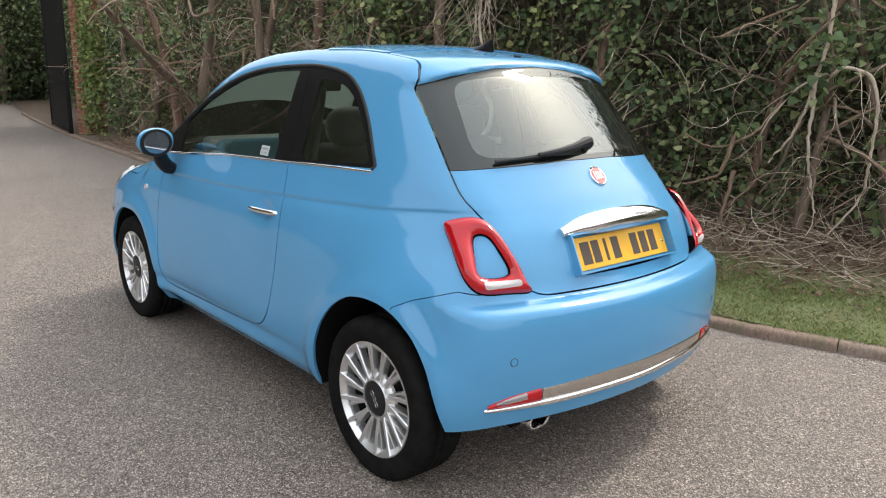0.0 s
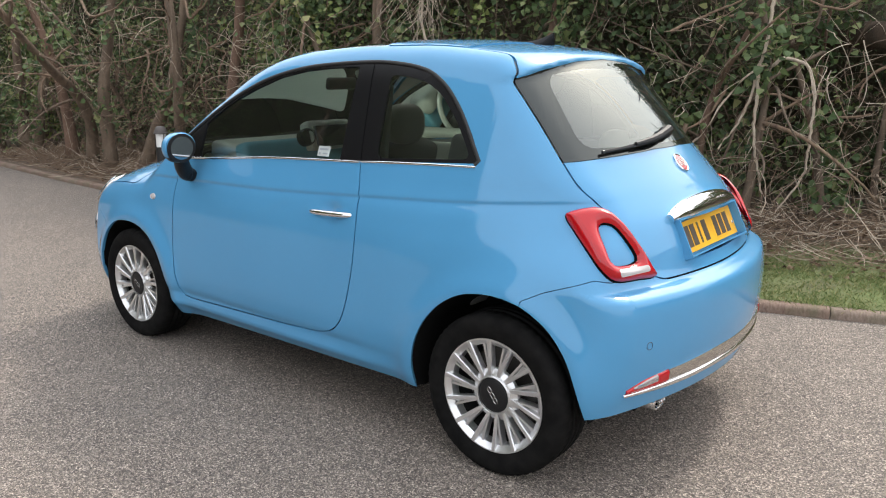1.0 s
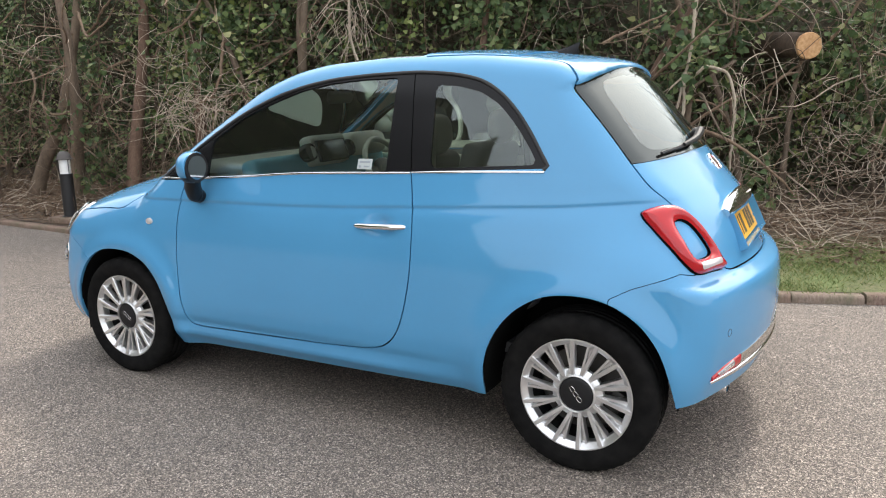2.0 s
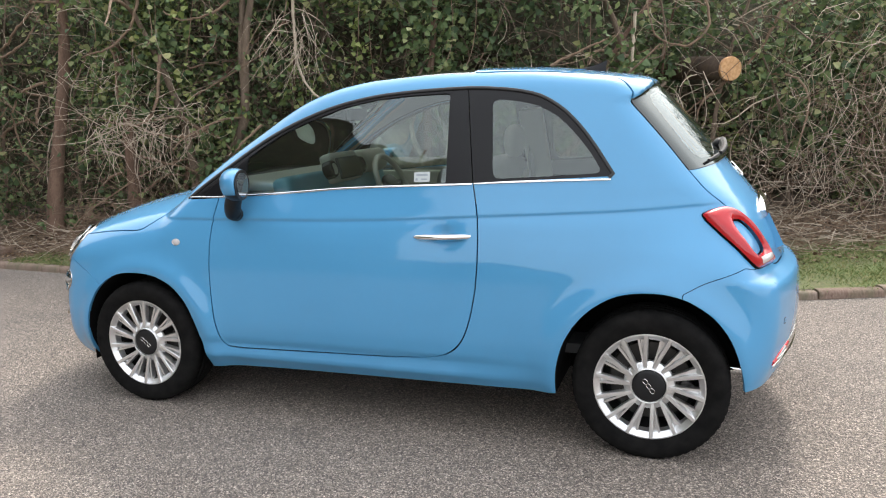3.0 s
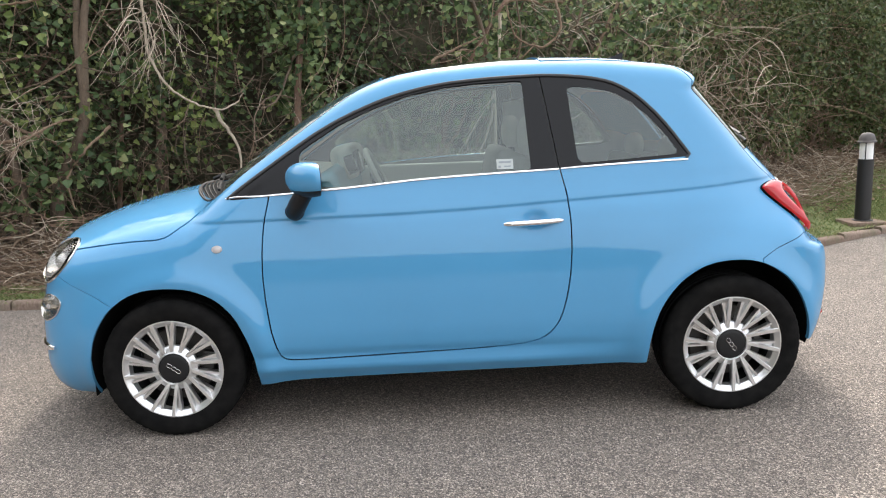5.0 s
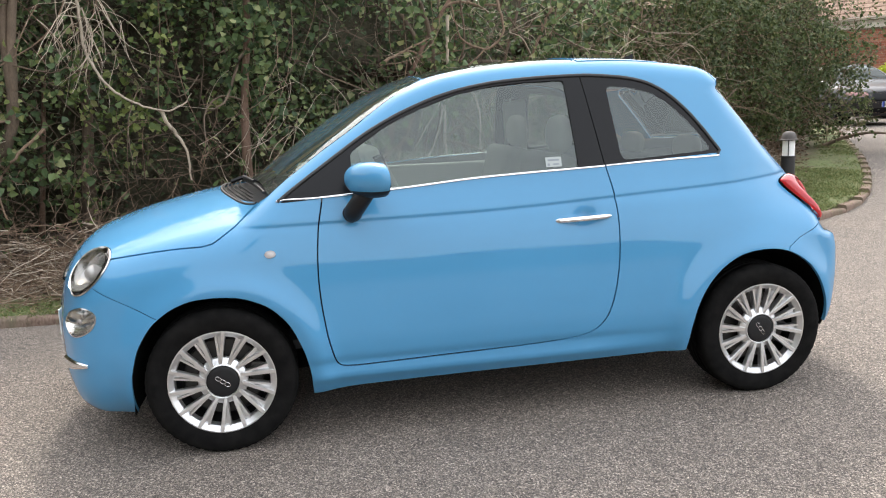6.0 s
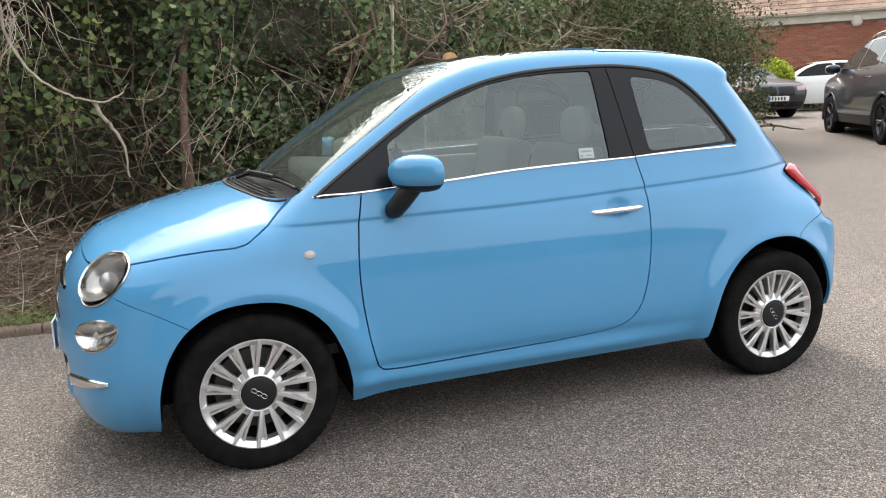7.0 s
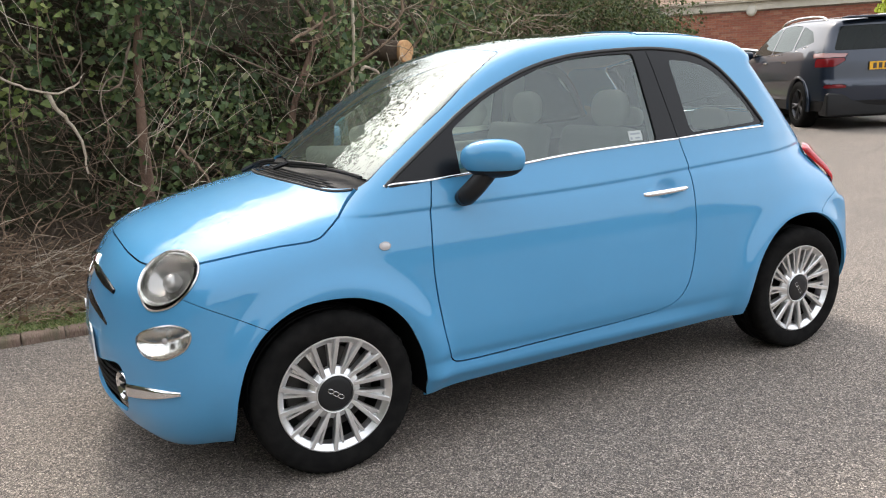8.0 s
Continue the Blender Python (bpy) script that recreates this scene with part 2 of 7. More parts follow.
def body_field(x, y, z):
    ay = np.abs(y)
    up = np.clip((z - .68) / .27, 0, 1)
    up = up * up * (3 - 2 * up)
    taper = TAPER_LOW(x) * (1 - up) + TAPER_HIGH(x) * up
    wheel_f, wheel_r = np.hypot(x + 1.13, z - .29), np.hypot(x - 1.135, z - .29)
    flare = .020 * np.exp(-((wheel_f - .36) / .055) ** 2) + .022 * np.exp(-((wheel_r - .36) / .06) ** 2)
    fade = np.clip((x + 1.25) / .25, 0, 1) * np.clip((1.5 - x) / .15, 0, 1)
    below = CREASE(x) - z
    step = fade * (.009 * np.exp(-np.clip(below, 0, 1) / .024) / (1 + np.exp(np.clip(-below / .0032, -60, 60))))
    step = step + (.007 * np.exp(-((z - .322) / .020) ** 2) - .013 * np.exp(-((z - .262) / .024) ** 2)) * np.clip((x + .88) / .14, 0, 1) * np.clip((.80 - x) / .45, 0, 1)
    dent = .020 * np.exp(-((x - .345) / .052) ** 2 - ((z - .832) / .040) ** 2)
    side = (ay - (HALF_WIDTH(z) - taper + flare - step - dent)) * (1 - .12 * np.clip((z - .85) / .4, 0, 1))
    nose_lift = np.clip((x + 1.05) / .2, 0, 1)
    over = np.clip((x + .55) / .35, 0, 1)
    crown = (.20 - .07 * over) * ay ** 2 + .12 * ay ** 4 * (1 - nose_lift)
    top = both_max(BONNET(np.minimum(x, -.82)) - .02 * np.clip((x + .82) / .1, 0, 1), CABIN(x), .02) - crown
    slope = np.where(x < -.3, .86, 1.0)
    lid = (z - top) * slope
    rear = (x - REAR(z) + REAR_BOW(z) * ay ** 2) * (1 - .2 * np.clip((z - .9) / .2, 0, 1))
    rear = rear - .038 / (1 + np.exp(np.clip((1.428 - .28 * ay ** 2 - z) / .006, -60, 60)))
    nose = NOSE(z) + NOSE_BOW(z) * ay ** 2 + .16 * ay ** 4 - x
    f = both_max(side, lid, .085 - .025 * over)
    f = both_max(f, both_max(rear, nose, .02), .07)
    return np.maximum(f, .1 - z)


def field_slope(field, p, e=.003):
    g = np.empty_like(p)
    for a in range(3):
        d = np.zeros(3)
        d[a] = e
        g[:, a] = (field(*(p + d).T) - field(*(p - d).T)) / (2 * e)
    return g


def field_normal(field, p):
    g = field_slope(field, p)
    return g / np.maximum(np.linalg.norm(g, axis=1, keepdims=True), 1e-9)


def onto(field, p, rounds=4):
    for _ in range(rounds):
        g = field_slope(field, p)
        step = field(*p.T)[:, None] * g / np.maximum((g * g).sum(1, keepdims=True), .2)
        p = p - np.clip(step, -.03, .03)
    return p


def skin(field, low, high, cell):
    """The zero surface of a field as points and triangles, seen from outside anticlockwise."""
    axes = [np.arange(a, b + cell, cell) for a, b in zip(low, high)]
    gx, gy, gz = np.meshgrid(*axes, indexing="ij")
    v = field(gx, gy, gz)
    n = np.array(v.shape) - 1
    corners = np.stack([v[i:i + n[0], j:j + n[1], k:k + n[2]] < 0 for i in (0, 1) for j in (0, 1) for k in (0, 1)])
    mixed = corners.any(0) & ~corners.all(0)
    index = -np.ones(n, int)
    index[mixed] = np.arange(mixed.sum())
    cells = np.argwhere(mixed)
    pts = np.array(low) + (cells + .5) * cell
    tris = []
    for a in range(3):
        b, c = (a + 1) % 3, (a + 2) % 3
        inside = v < 0
        lo, hi = [slice(None)] * 3, [slice(None)] * 3
        lo[a], hi[a] = slice(0, -1), slice(1, None)
        s0, s1 = inside[tuple(lo)], inside[tuple(hi)]
        for flip, hit in ((False, s0 & ~s1), (True, ~s0 & s1)):
            e = np.argwhere(hit)
            e = e[(e[:, b] > 0) & (e[:, c] > 0) & (e[:, b] < n[b]) & (e[:, c] < n[c])]
            q = []
            for db, dc in ((0, 0), (-1, 0), (-1, -1), (0, -1)):
                m = e.copy()
                m[:, b] += db
                m[:, c] += dc
                q.append(index[tuple(m.T)])
            q = np.stack(q, 1)
            q = q[(q >= 0).all(1)]
            q = q[:, ::-1] if flip else q
            tris += [q[:, [0, 1, 2]], q[:, [0, 2, 3]]]
    t = np.concatenate(tris)
    return onto(field, pts), t


def parted(p, t, d, gap):
    """Splits a mesh along d = 0: the side with d < -gap and the side with d > gap."""
    return cut(p, t, d + gap), cut(p, t, gap - d)


def cut(p, t, d):
    """The part of a mesh with d < 0, cut cleanly."""
    inside = d < 0
    count = inside[t].sum(1)
    keep = [t[count == 3]]
    points, made, extra = [p], {}, len(p)
    fresh, more = [], []

    def cross(i, j):
        nonlocal extra
        key = (min(i, j), max(i, j))
        if key not in made:
            a = d[i] / (d[i] - d[j])
            fresh.append(p[i] + a * (p[j] - p[i]))
            made[key] = extra
            extra += 1
        return made[key]

    for tri in t[(count == 1) | (count == 2)].tolist():
        for _ in range(3):
            a, b, c = tri
            if inside[a] and not inside[b] and not inside[c]:
                more.append((a, cross(a, b), cross(a, c)))
                break
            if inside[a] and inside[b] and not inside[c]:
                bc, ac = cross(b, c), cross(a, c)
                more += [(a, b, bc), (a, bc, ac)]
                break
            tri = tri[1:] + tri[:1]
    if fresh:
        points.append(np.array(fresh))
        keep.append(np.array(more, int))
    p, t = np.concatenate(points), np.concatenate(keep)
    used, back = np.unique(t, return_inverse=True)
    return p[used], back.reshape(-1, 3)


def outline_distance(u, v, poly):
    """The distance to a closed outline in a plane, negative inside."""
    q = np.array(poly, float)
    r = np.roll(q, -1, axis=0)
    best, odd = np.full(len(u), 1e9), np.zeros(len(u), bool)
    for (ax, ay), (bx, by) in zip(q, r):
        ex, ey = bx - ax, by - ay
        s = np.clip(((u - ax) * ex + (v - ay) * ey) / (ex * ex + ey * ey + 1e-12), 0, 1)
        best = np.minimum(best, (u - ax - s * ex) ** 2 + (v - ay - s * ey) ** 2)
        if ay != by:
            odd ^= ((ay > v) != (by > v)) & (u < ex * (v - ay) / (by - ay) + ax)
    return np.where(odd, -1, 1) * np.sqrt(best)


def rounded(poly, radius=.03, steps=5):
    """A closed outline with its corners rounded off."""
    q = [np.array(a, float) for a in poly]
    out = []
    for i, b in enumerate(q):
        a, c = q[i - 1], q[(i + 1) % len(q)]
        la, lc = np.linalg.norm(a - b), np.linalg.norm(c - b)
        ra, rc = min(radius, la * .45), min(radius, lc * .45)
        p0, p2 = b + (a - b) * ra / la, b + (c - b) * rc / lc
        for s in np.linspace(0, 1, steps):
            out.append((1 - s) ** 2 * p0 + 2 * s * (1 - s) * b + s * s * p2)
    return np.array(out)


def smooth_outline(poly, steps=6):
    """A closed round outline through the given points."""
    q = np.array(poly, float)
    a, b, c, d = np.roll(q, 1, 0), q, np.roll(q, -1, 0), np.roll(q, -2, 0)
    out = []
    for i in range(len(q)):
        for s in np.arange(steps) / steps:
            out.append(.5 * (2 * b[i] + (c[i] - a[i]) * s + (2 * a[i] - 5 * b[i] + 4 * c[i] - d[i]) * s * s
                             + (3 * b[i] - a[i] - 3 * c[i] + d[i]) * s ** 3))
    return np.array(out)

# ---- ground ----
def ground_height(x, y):
    s = np.clip((x * .8 + y * .6 - 2.6) / 7.2, 0, 1)
    far = np.clip((x * .8 + y * .6 - 10.5) / 5, 0, 1)
    return .40 * s * s * (3 - 2 * s) + .16 * far * far * (3 - 2 * far)


KERB = [(-30, 4.5), (-20, 2.95), (-13.2, 2.2), (-9.8, 1.98), (-7.6, 1.8), (-5.5, 1.68), (-3.5, 1.56), (-1.8, 1.50), (0, 1.56), (1.1, 1.70), (1.9, 1.92), (2.7, 2.2),
        (3.55, 2.55), (4.15, 2.76), (4.6, 2.97), (5.1, 3.36), (5.8, 4.16), (6.63, 5.26), (7.4, 6.35), (8.2, 7.45), (10, 10.2), (11.6, 13.2), (14.5, 18)]


def resampled(points, step):
    q = np.array(points, float)
    s = np.r_[0, np.cumsum(np.linalg.norm(np.diff(q, axis=0), axis=1))]
    g = np.arange(0, s[-1], step)
    return np.stack([curve(list(zip(s, q[:, a])))(g) for a in range(q.shape[1])], 1)


def asphalt():
    a = Mat("tarmac", (.1, .1, .1), .9)
    place = a.node("ShaderNodeTexCoord").outputs["Object"]
    stones = []
    for scale in (170.0, 330.0):
        v = a.node("ShaderNodeTexVoronoi", Scale=scale)
        a.link(place, v.inputs["Vector"])
        g = a.node("ShaderNodeSeparateColor")
        a.link(v.outputs["Color"], g.inputs[0])
        stones.append((g.outputs[0], v.outputs["Distance"]))
    fine, mid, large, patch = a.noise(300, 3, .7), a.noise(28, 5, .65), a.noise(.55, 4, .6), a.noise(3.2, 5, .6)
    c = a.ramp(stones[0][0], [(0, (.020, .018, .017)), (.35, (.062, .056, .051)), (.66, (.145, .132, .120)), (.88, (.26, .24, .22)), (1.0, (.60, .55, .50))])
    c2 = a.ramp(stones[1][0], [(0, (.018, .017, .016)), (.5, (.092, .084, .077)), (.85, (.225, .205, .187)), (1.0, (.70, .64, .58))])
    c = a.mix(.5, c, c2)
    c = a.mix(1.0, c, a.ramp(mid, [(.3, (1.04, .99, .945)), (.7, (1.345, 1.26, 1.175))]), "MULTIPLY")
    c = a.mix(1.0, c, a.ramp(patch, [(.3, (.94, .94, .94)), (.7, (1.05, 1.045, 1.04))]), "MULTIPLY")
    c = a.mix(1.0, c, a.ramp(large, [(.3, (.92, .925, .93)), (.7, (1.09, 1.07, 1.05))]), "MULTIPLY")
    a.colour(c)
    a.roughness(mid, .75, .95)
    a.bump(stones[0][1], .004, .8)
    return a.m


def grid_sheet(name, xs, ys, height, material, label, parent=None):
    gx, gy = np.meshgrid(xs, ys, indexing="ij")
    verts = np.stack([gx, gy, height(gx, gy)], -1).reshape(-1, 3)
    n, m = gx.shape
    faces = [(i * m + j, (i + 1) * m + j, (i + 1) * m + j + 1, i * m + j + 1) for i in range(n - 1) for j in range(m - 1)]
    return mesh_object(name, verts, faces, material, parent, label)


stretch = lambda near, far, step: np.r_[-np.geomspace(far, near, 14)[:-1], np.arange(-near, near + step, step), np.geomspace(near, far, 14)[1:]]
ground = grid_sheet("ground", stretch(14, 900, .5), stretch(14, 900, .5), ground_height, asphalt(), "weathered grey tarmac driveway with fine pale aggregate")
tagged(ground, category="ground", kind="structure")

kerb_line = resampled(KERB, .1)
kerb_dir = np.gradient(kerb_line, axis=0)
kerb_dir /= np.linalg.norm(kerb_dir, axis=1, keepdims=True)
kerb_out = np.stack([-kerb_dir[:, 1], kerb_dir[:, 0]], 1)


def verge():
    """The raised bed behind the kerb, with a lawn strip that gives way to leaf litter."""
    offs = np.r_[.10, .2, np.arange(.35, 2.6, .15), 3, 3.6, 4.5, 6, 9, 14, 25, 60]
    verts, n = [], len(offs)
    for p, o in zip(kerb_line[::3], kerb_out[::3]):
        for k, d in enumerate(offs):
            x, y = p + o * d
            bumpy = .03 * noise.noise((x * 1.3, y * 1.3, 0)) + .02 * noise.noise((x * 5, y * 5, 2))
            verts.append((x, y, float(ground_height(*p)) + .046 + min(d, 2.5) * .045 + bumpy * min(1, d)))
    rows = len(kerb_line[::3])
    faces = [(i * n + k, (i + 1) * n + k, (i + 1) * n + k + 1, i * n + k + 1) for i in range(rows - 1) for k in range(n - 1)]
    a = Mat("lawn and litter", (.1, .1, .05), .95)
    f, g, h = a.noise(3.0, 5, .6), a.noise(60, 4, .7), a.noise(14, 4, .6)
    grass = a.ramp(g, [(.3, (.070, .100, .030)), (.6, (.155, .19, .068)), (.8, (.26, .24, .12))])
    soil = a.ramp(g, [(.3, (.045, .030, .020)), (.55, (.12, .085, .058)), (.75, (.26, .20, .15))])
    at = a.node("ShaderNodeVertexColor")
    at.layer_name = "lawn"
    fac = a.node("ShaderNodeMath")
    fac.operation = "MULTIPLY"
    a.link(at.outputs[0], fac.inputs[0])
    a.link(a.ramp(f, [(.25, (.2, .2, .2)), (.6, (1, 1, 1))]), fac.inputs[1])
    a.colour(a.mix(fac.outputs[0], soil, grass))
    a.bump(h, .02)
    ob = mesh_object("verge", verts, faces, a.m, None, "patchy lawn strip fading into brown leaf litter under the hedge")
    lay = ob.data.color_attributes.new("lawn", "FLOAT_COLOR", "POINT")
    for i in range(rows):
        for k, d in enumerate(offs):
            x = verts[i * n + k][0]
            width = .22 + 1.03 * min(1, max(0, (x + 1.5) / .5)) * min(1, max(.12, (6.4 - x) / 1.2)) if x > -4.8 else 0
            v = 1 - min(1, max(0, (d - width) / .5)) if width else 0.0
            lay.data[i * n + k].color = (v, v, v, 1)
    return tagged(ob, category="verge", kind="structure")


verge()

# ---- the blue hatchback: outer panels cut from its surface ----
MIRROR = np.array([1, -1, 1.0])
WINDOW = [(-.895, .960), (-.724, .970), (-.423, .990), (-.082, 1.017), (.155, 1.027), (.454, 1.038), (.723, 1.052), (.991, 1.064), (.997, 1.068),
          (.976, 1.099), (.922, 1.177), (.857, 1.256), (.768, 1.334), (.678, 1.378), (.563, 1.400), (.401, 1.411), (.259, 1.408), (.044, 1.395),
          (-.101, 1.373), (-.222, 1.343), (-.344, 1.299), (-.441, 1.256), (-.539, 1.203), (-.636, 1.140), (-.733, 1.074)]
DOOR = [(-.71, 1.15), (-.722, .965), (-.745, .866), (-.756, .750), (-.758, .652), (-.752, .555), (-.736, .430), (-.715, .345), (-.699, .307), (-.62, .303), (.059, .319), (.272, .331),
        (.354, .351), (.400, .382), (.435, .431), (.462, .514), (.481, .619), (.488, .710), (.489, .821), (.479, .930), (.455, 1.037), (.44, 1.15)]
ARCH_F = [(-1.488, -.2), (-1.490, .21), (-1.480, .338), (-1.447, .452), (-1.389, .540), (-1.310, .598), (-1.234, .624), (-1.149, .628), (-1.052, .620),
          (-.950, .577), (-.880, .504), (-.832, .395), (-.810, .30), (-.806, .215), (-.80, -.2)]
ARCH_R = [(.79, -.2), (.798, .238), (.802, .332), (.825, .428), (.867, .508), (.931, .579), (1.020, .633), (1.110, .650), (1.207, .648),
          (1.288, .625), (1.376, .567), (1.436, .485), (1.468, .395), (1.488, .30), (1.49, -.2)]
SCREEN = [(-1.165, 0), (-1.155, -.12), (-1.126, -.235), (-1.05, -.43), (-.964, -.613), (-.931, -.628), (-.814, -.617), (-.607, -.58), (-.397, -.515), (-.29, -.468), (-.275, -.44), (-.272, 0)]
GATE = [(-.40, .702), (0, .702), (.40, .702), (.437, .708), (.473, .730), (.494, .834), (.522, .924), (.552, 1.0), (.545, 1.075), (.518, 1.351), (.49, 1.40), (.455, 1.433), (.455, 1.7),
        (-.455, 1.7), (-.455, 1.433), (-.49, 1.40), (-.518, 1.351), (-.545, 1.075), (-.552, 1.0), (-.522, .924), (-.494, .834), (-.473, .730), (-.437, .708)]
REAR_GLASS = [(-.60, 1.077), (-.535, 1.077), (-.356, 1.086), (-.12, 1.098), (.12, 1.098), (.356, 1.086), (.535, 1.077), (.60, 1.077), (.62, 1.34), (.515, 1.349), (.395, 1.380), (.197, 1.411),
              (0, 1.421), (-.197, 1.411), (-.395, 1.380), (-.515, 1.349), (-.62, 1.34)]
TAIL = [(1.322, .615, .909), (1.339, .594, .927), (1.388, .553, .938), (1.427, .522, .926), (1.475, .508, .886), (1.514, .494, .834), (1.554, .48, .776),
        (1.589, .473, .719), (1.563, .551, .717), (1.527, .64, .722), (1.489, .665, .755), (1.436, .657, .806), (1.369, .631, .863)]
TAIL_HOLE = [(1.427, .579, .880), (1.452, .548, .883), (1.492, .536, .845), (1.537, .532, .776), (1.505, .619, .773), (1.466, .608, .823)]
REVERSE = [(1.512, .63, .757), (1.552, .507, .757), (1.564, .511, .736), (1.524, .627, .731)]
HEAD = [(-1.603, .520, .803), (-1.555, .570, .806), (-1.535, .655, .780), (-1.556, .70, .740), (-1.600, .703, .690), (-1.647, .675, .655),
        (-1.692, .611, .644), (-1.707, .561, .680), (-1.695, .531, .726), (-1.655, .516, .774)]
FOG = [(-1.737, .562, .54), (-1.708, .608, .577), (-1.648, .69, .602), (-1.604, .727, .589), (-1.596, .734, .562), (-1.619, .722, .522), (-1.675, .674, .491), (-1.721, .601, .495)]
BONNET_EDGE = [(-1.60, .772), (-1.537, .778), (-1.453, .79), (-1.365, .801), (-1.275, .809), (-1.184, .813), (-1.144, .822), (-1.062, .876), (-.964, .962), (-.90, 1.3),
               (-2.1, 1.3), (-2.1, .803), (-1.729, .803), (-1.715, .786), (-1.69, .770), (-1.65, .764)]
BUMPER_R = [(1.262, -.1), (1.262, .648), (1.332, .684), (1.474, .733), (1.51, .722), (1.60, .72), (2.0, .72), (2.0, -.1)]
BUMPER_F = [(-1.30, -.1), (-1.34, .548), (-1.375, .566), (-1.486, .623), (-1.599, .681), (-1.645, .76), (-1.70, .95), (-2.1, .95), (-2.1, -.1)]


def rear_corner(p):
    return .8 * p[:, 0] - .6 * np.abs(p[:, 1])


def front_corner(p):
    return .7 * p[:, 0] + .71 * np.abs(p[:, 1])


def flat_outline(points, corner):
    q = np.array(points)
    return smooth_outline(np.stack([corner(q), q[:, 2]], 1), 4)


def paint_panel(name, p, t, material, parent, label="", depth=.014, shift=0.0, field=body_field):
    """A sheet of the outer surface with turned-in edges."""
    if len(t) == 0:
        return None
    n = field_normal(field, p)
    p = p + n * shift
    keys = {}
    ids = np.array([keys.setdefault(tuple(k), len(keys)) for k in np.round(p, 5).tolist()])
    edges = {}
    for a, b, c in t.tolist():
        for i, j in ((a, b), (b, c), (c, a)):
            k = (min(ids[i], ids[j]), max(ids[i], ids[j]))
            edges.setdefault(k, []).append((i, j))
    rim = [e[0] for e in edges.values() if len(e) == 1]
    verts, faces, normals = [p], [tuple(f) for f in t.tolist()], [n]
    if depth and rim:
        i, j = np.array(rim).T
        along = p[j] - p[i]
        along /= np.maximum(np.linalg.norm(along, axis=1, keepdims=True), 1e-9)
        out = np.cross(along, n[i])
        k = len(i)
        base = len(p)
        verts += [p[i], p[j], p[j] - n[j] * depth, p[i] - n[i] * depth]
        normals += [out] * 4
        faces += [(base + a + k, base + a, base + a + 3 * k, base + a + 2 * k) for a in range(k)]
    return mesh_object(name, np.concatenate(verts), faces, material, parent, label, np.concatenate(normals))


def line_on_surface(pts, steps=40):
    """A smooth run of points between given ones, laid on the car's surface."""
    q = np.array(pts, float)
    s = np.r_[0, np.cumsum(np.linalg.norm(np.diff(q, axis=0), axis=1))]
    g = np.linspace(0, s[-1], steps)
    out = np.stack([curve(list(zip(s, q[:, a])))(g) for a in range(3)], 1)
    return onto(body_field, out, 6)


def ribbon(name, pts, widths, material, parent, label="", lift=.004, bulge=.5, steps=40, field=body_field):
    """A rounded strip that runs along points of the surface."""
    c = line_on_surface(pts, steps)
    n = field_normal(body_field, c)
    d = np.gradient(c, axis=0)
    d /= np.linalg.norm(d, axis=1, keepdims=True)
    s = np.cross(n, d)
    w = curve(list(zip(np.linspace(0, 1, len(widths)), widths)))(np.linspace(0, 1, steps)) / 2
    ring = [(-1, -.004 / lift), (-1, .35), (-.8, .8), (-.4, 1), (.4, 1), (.8, .8), (1, .35), (1, -.004 / lift)]
    verts = np.concatenate([c + s * (w * a)[:, None] + n * (lift * b) for a, b in ring])
    k, faces = len(ring), []
    for r in range(k):
        q = (r + 1) % k
        faces += [(r * steps + i, r * steps + i + 1, q * steps + i + 1, q * steps + i) for i in range(steps - 1)]
    faces += [tuple(r * steps for r in range(k)), tuple(r * steps + steps - 1 for r in reversed(range(k)))]
    return part(name, bm_from(verts, faces), material, parent, label, sharp=50)


def side_y(x, z, sign=-1, back=0.0):
    """How far out the body's side stands at (x, z)."""
    x, z = np.broadcast_arrays(np.asarray(x, float), np.asarray(z, float))
    lo, hi = np.zeros(x.shape), np.full(x.shape, .95)
    for _ in range(30):
        mid = (lo + hi) / 2
        inside = body_field(x, mid, z) < 0
        lo, hi = np.where(inside, mid, lo), np.where(inside, hi, mid)
    return sign * (lo - back)



car = empty("hatchback", (0, 0, 0), "pale blue three-door hatchback parked on tarmac with a dark glass roof", "car")

P, T = skin(body_field, (-1.95, -.9, .06), (1.8, .9, 1.56), .0165)


def finer(p, t, field=body_field, times=1):
    """Splits each triangle in four and lays the new points on the surface."""
    for _ in range(times):
        e = np.sort(np.concatenate([t[:, [0, 1]], t[:, [1, 2]], t[:, [2, 0]]]), 1)
        u, back = np.unique(e, axis=0, return_inverse=True)
        back = back.reshape(3, -1) + len(p)
        p = np.concatenate([p, onto(field, (p[u[:, 0]] + p[u[:, 1]]) / 2, 2)])
        a, b, c = t.T
        ab, bc, ca = back
        t = np.concatenate([np.stack(x, 1) for x in ((a, ab, ca), (ab, b, bc), (ca, bc, c), (ab, bc, ca))])
    return p, t


# a closer mesh along the pressed crease and round the handle's dent
near = (np.abs(P[:, 2] - CREASE(P[:, 0])) < .030) & (np.abs(P[:, 1]) > .5) & (np.abs(P[:, 0] - .1) < 1.42)
near |= (np.abs(P[:, 2] - .69) < .035) & (P[:, 0] > 1.35) & (np.abs(P[:, 1]) < .62)
near |= (np.abs(P[:, 0] - .345) < .13) & (np.abs(P[:, 2] - .832) < .09) & (np.abs(P[:, 1]) > .5)
hit = near[T].any(1)
fine_p, fine_t = finer(P, T[hit], times=2)
P, T = np.concatenate([P, fine_p]), np.concatenate([T[~hit], fine_t + len(P)])


def limited(d, *conditions):
    for c in conditions:
        d = np.maximum(d, c)
    return d


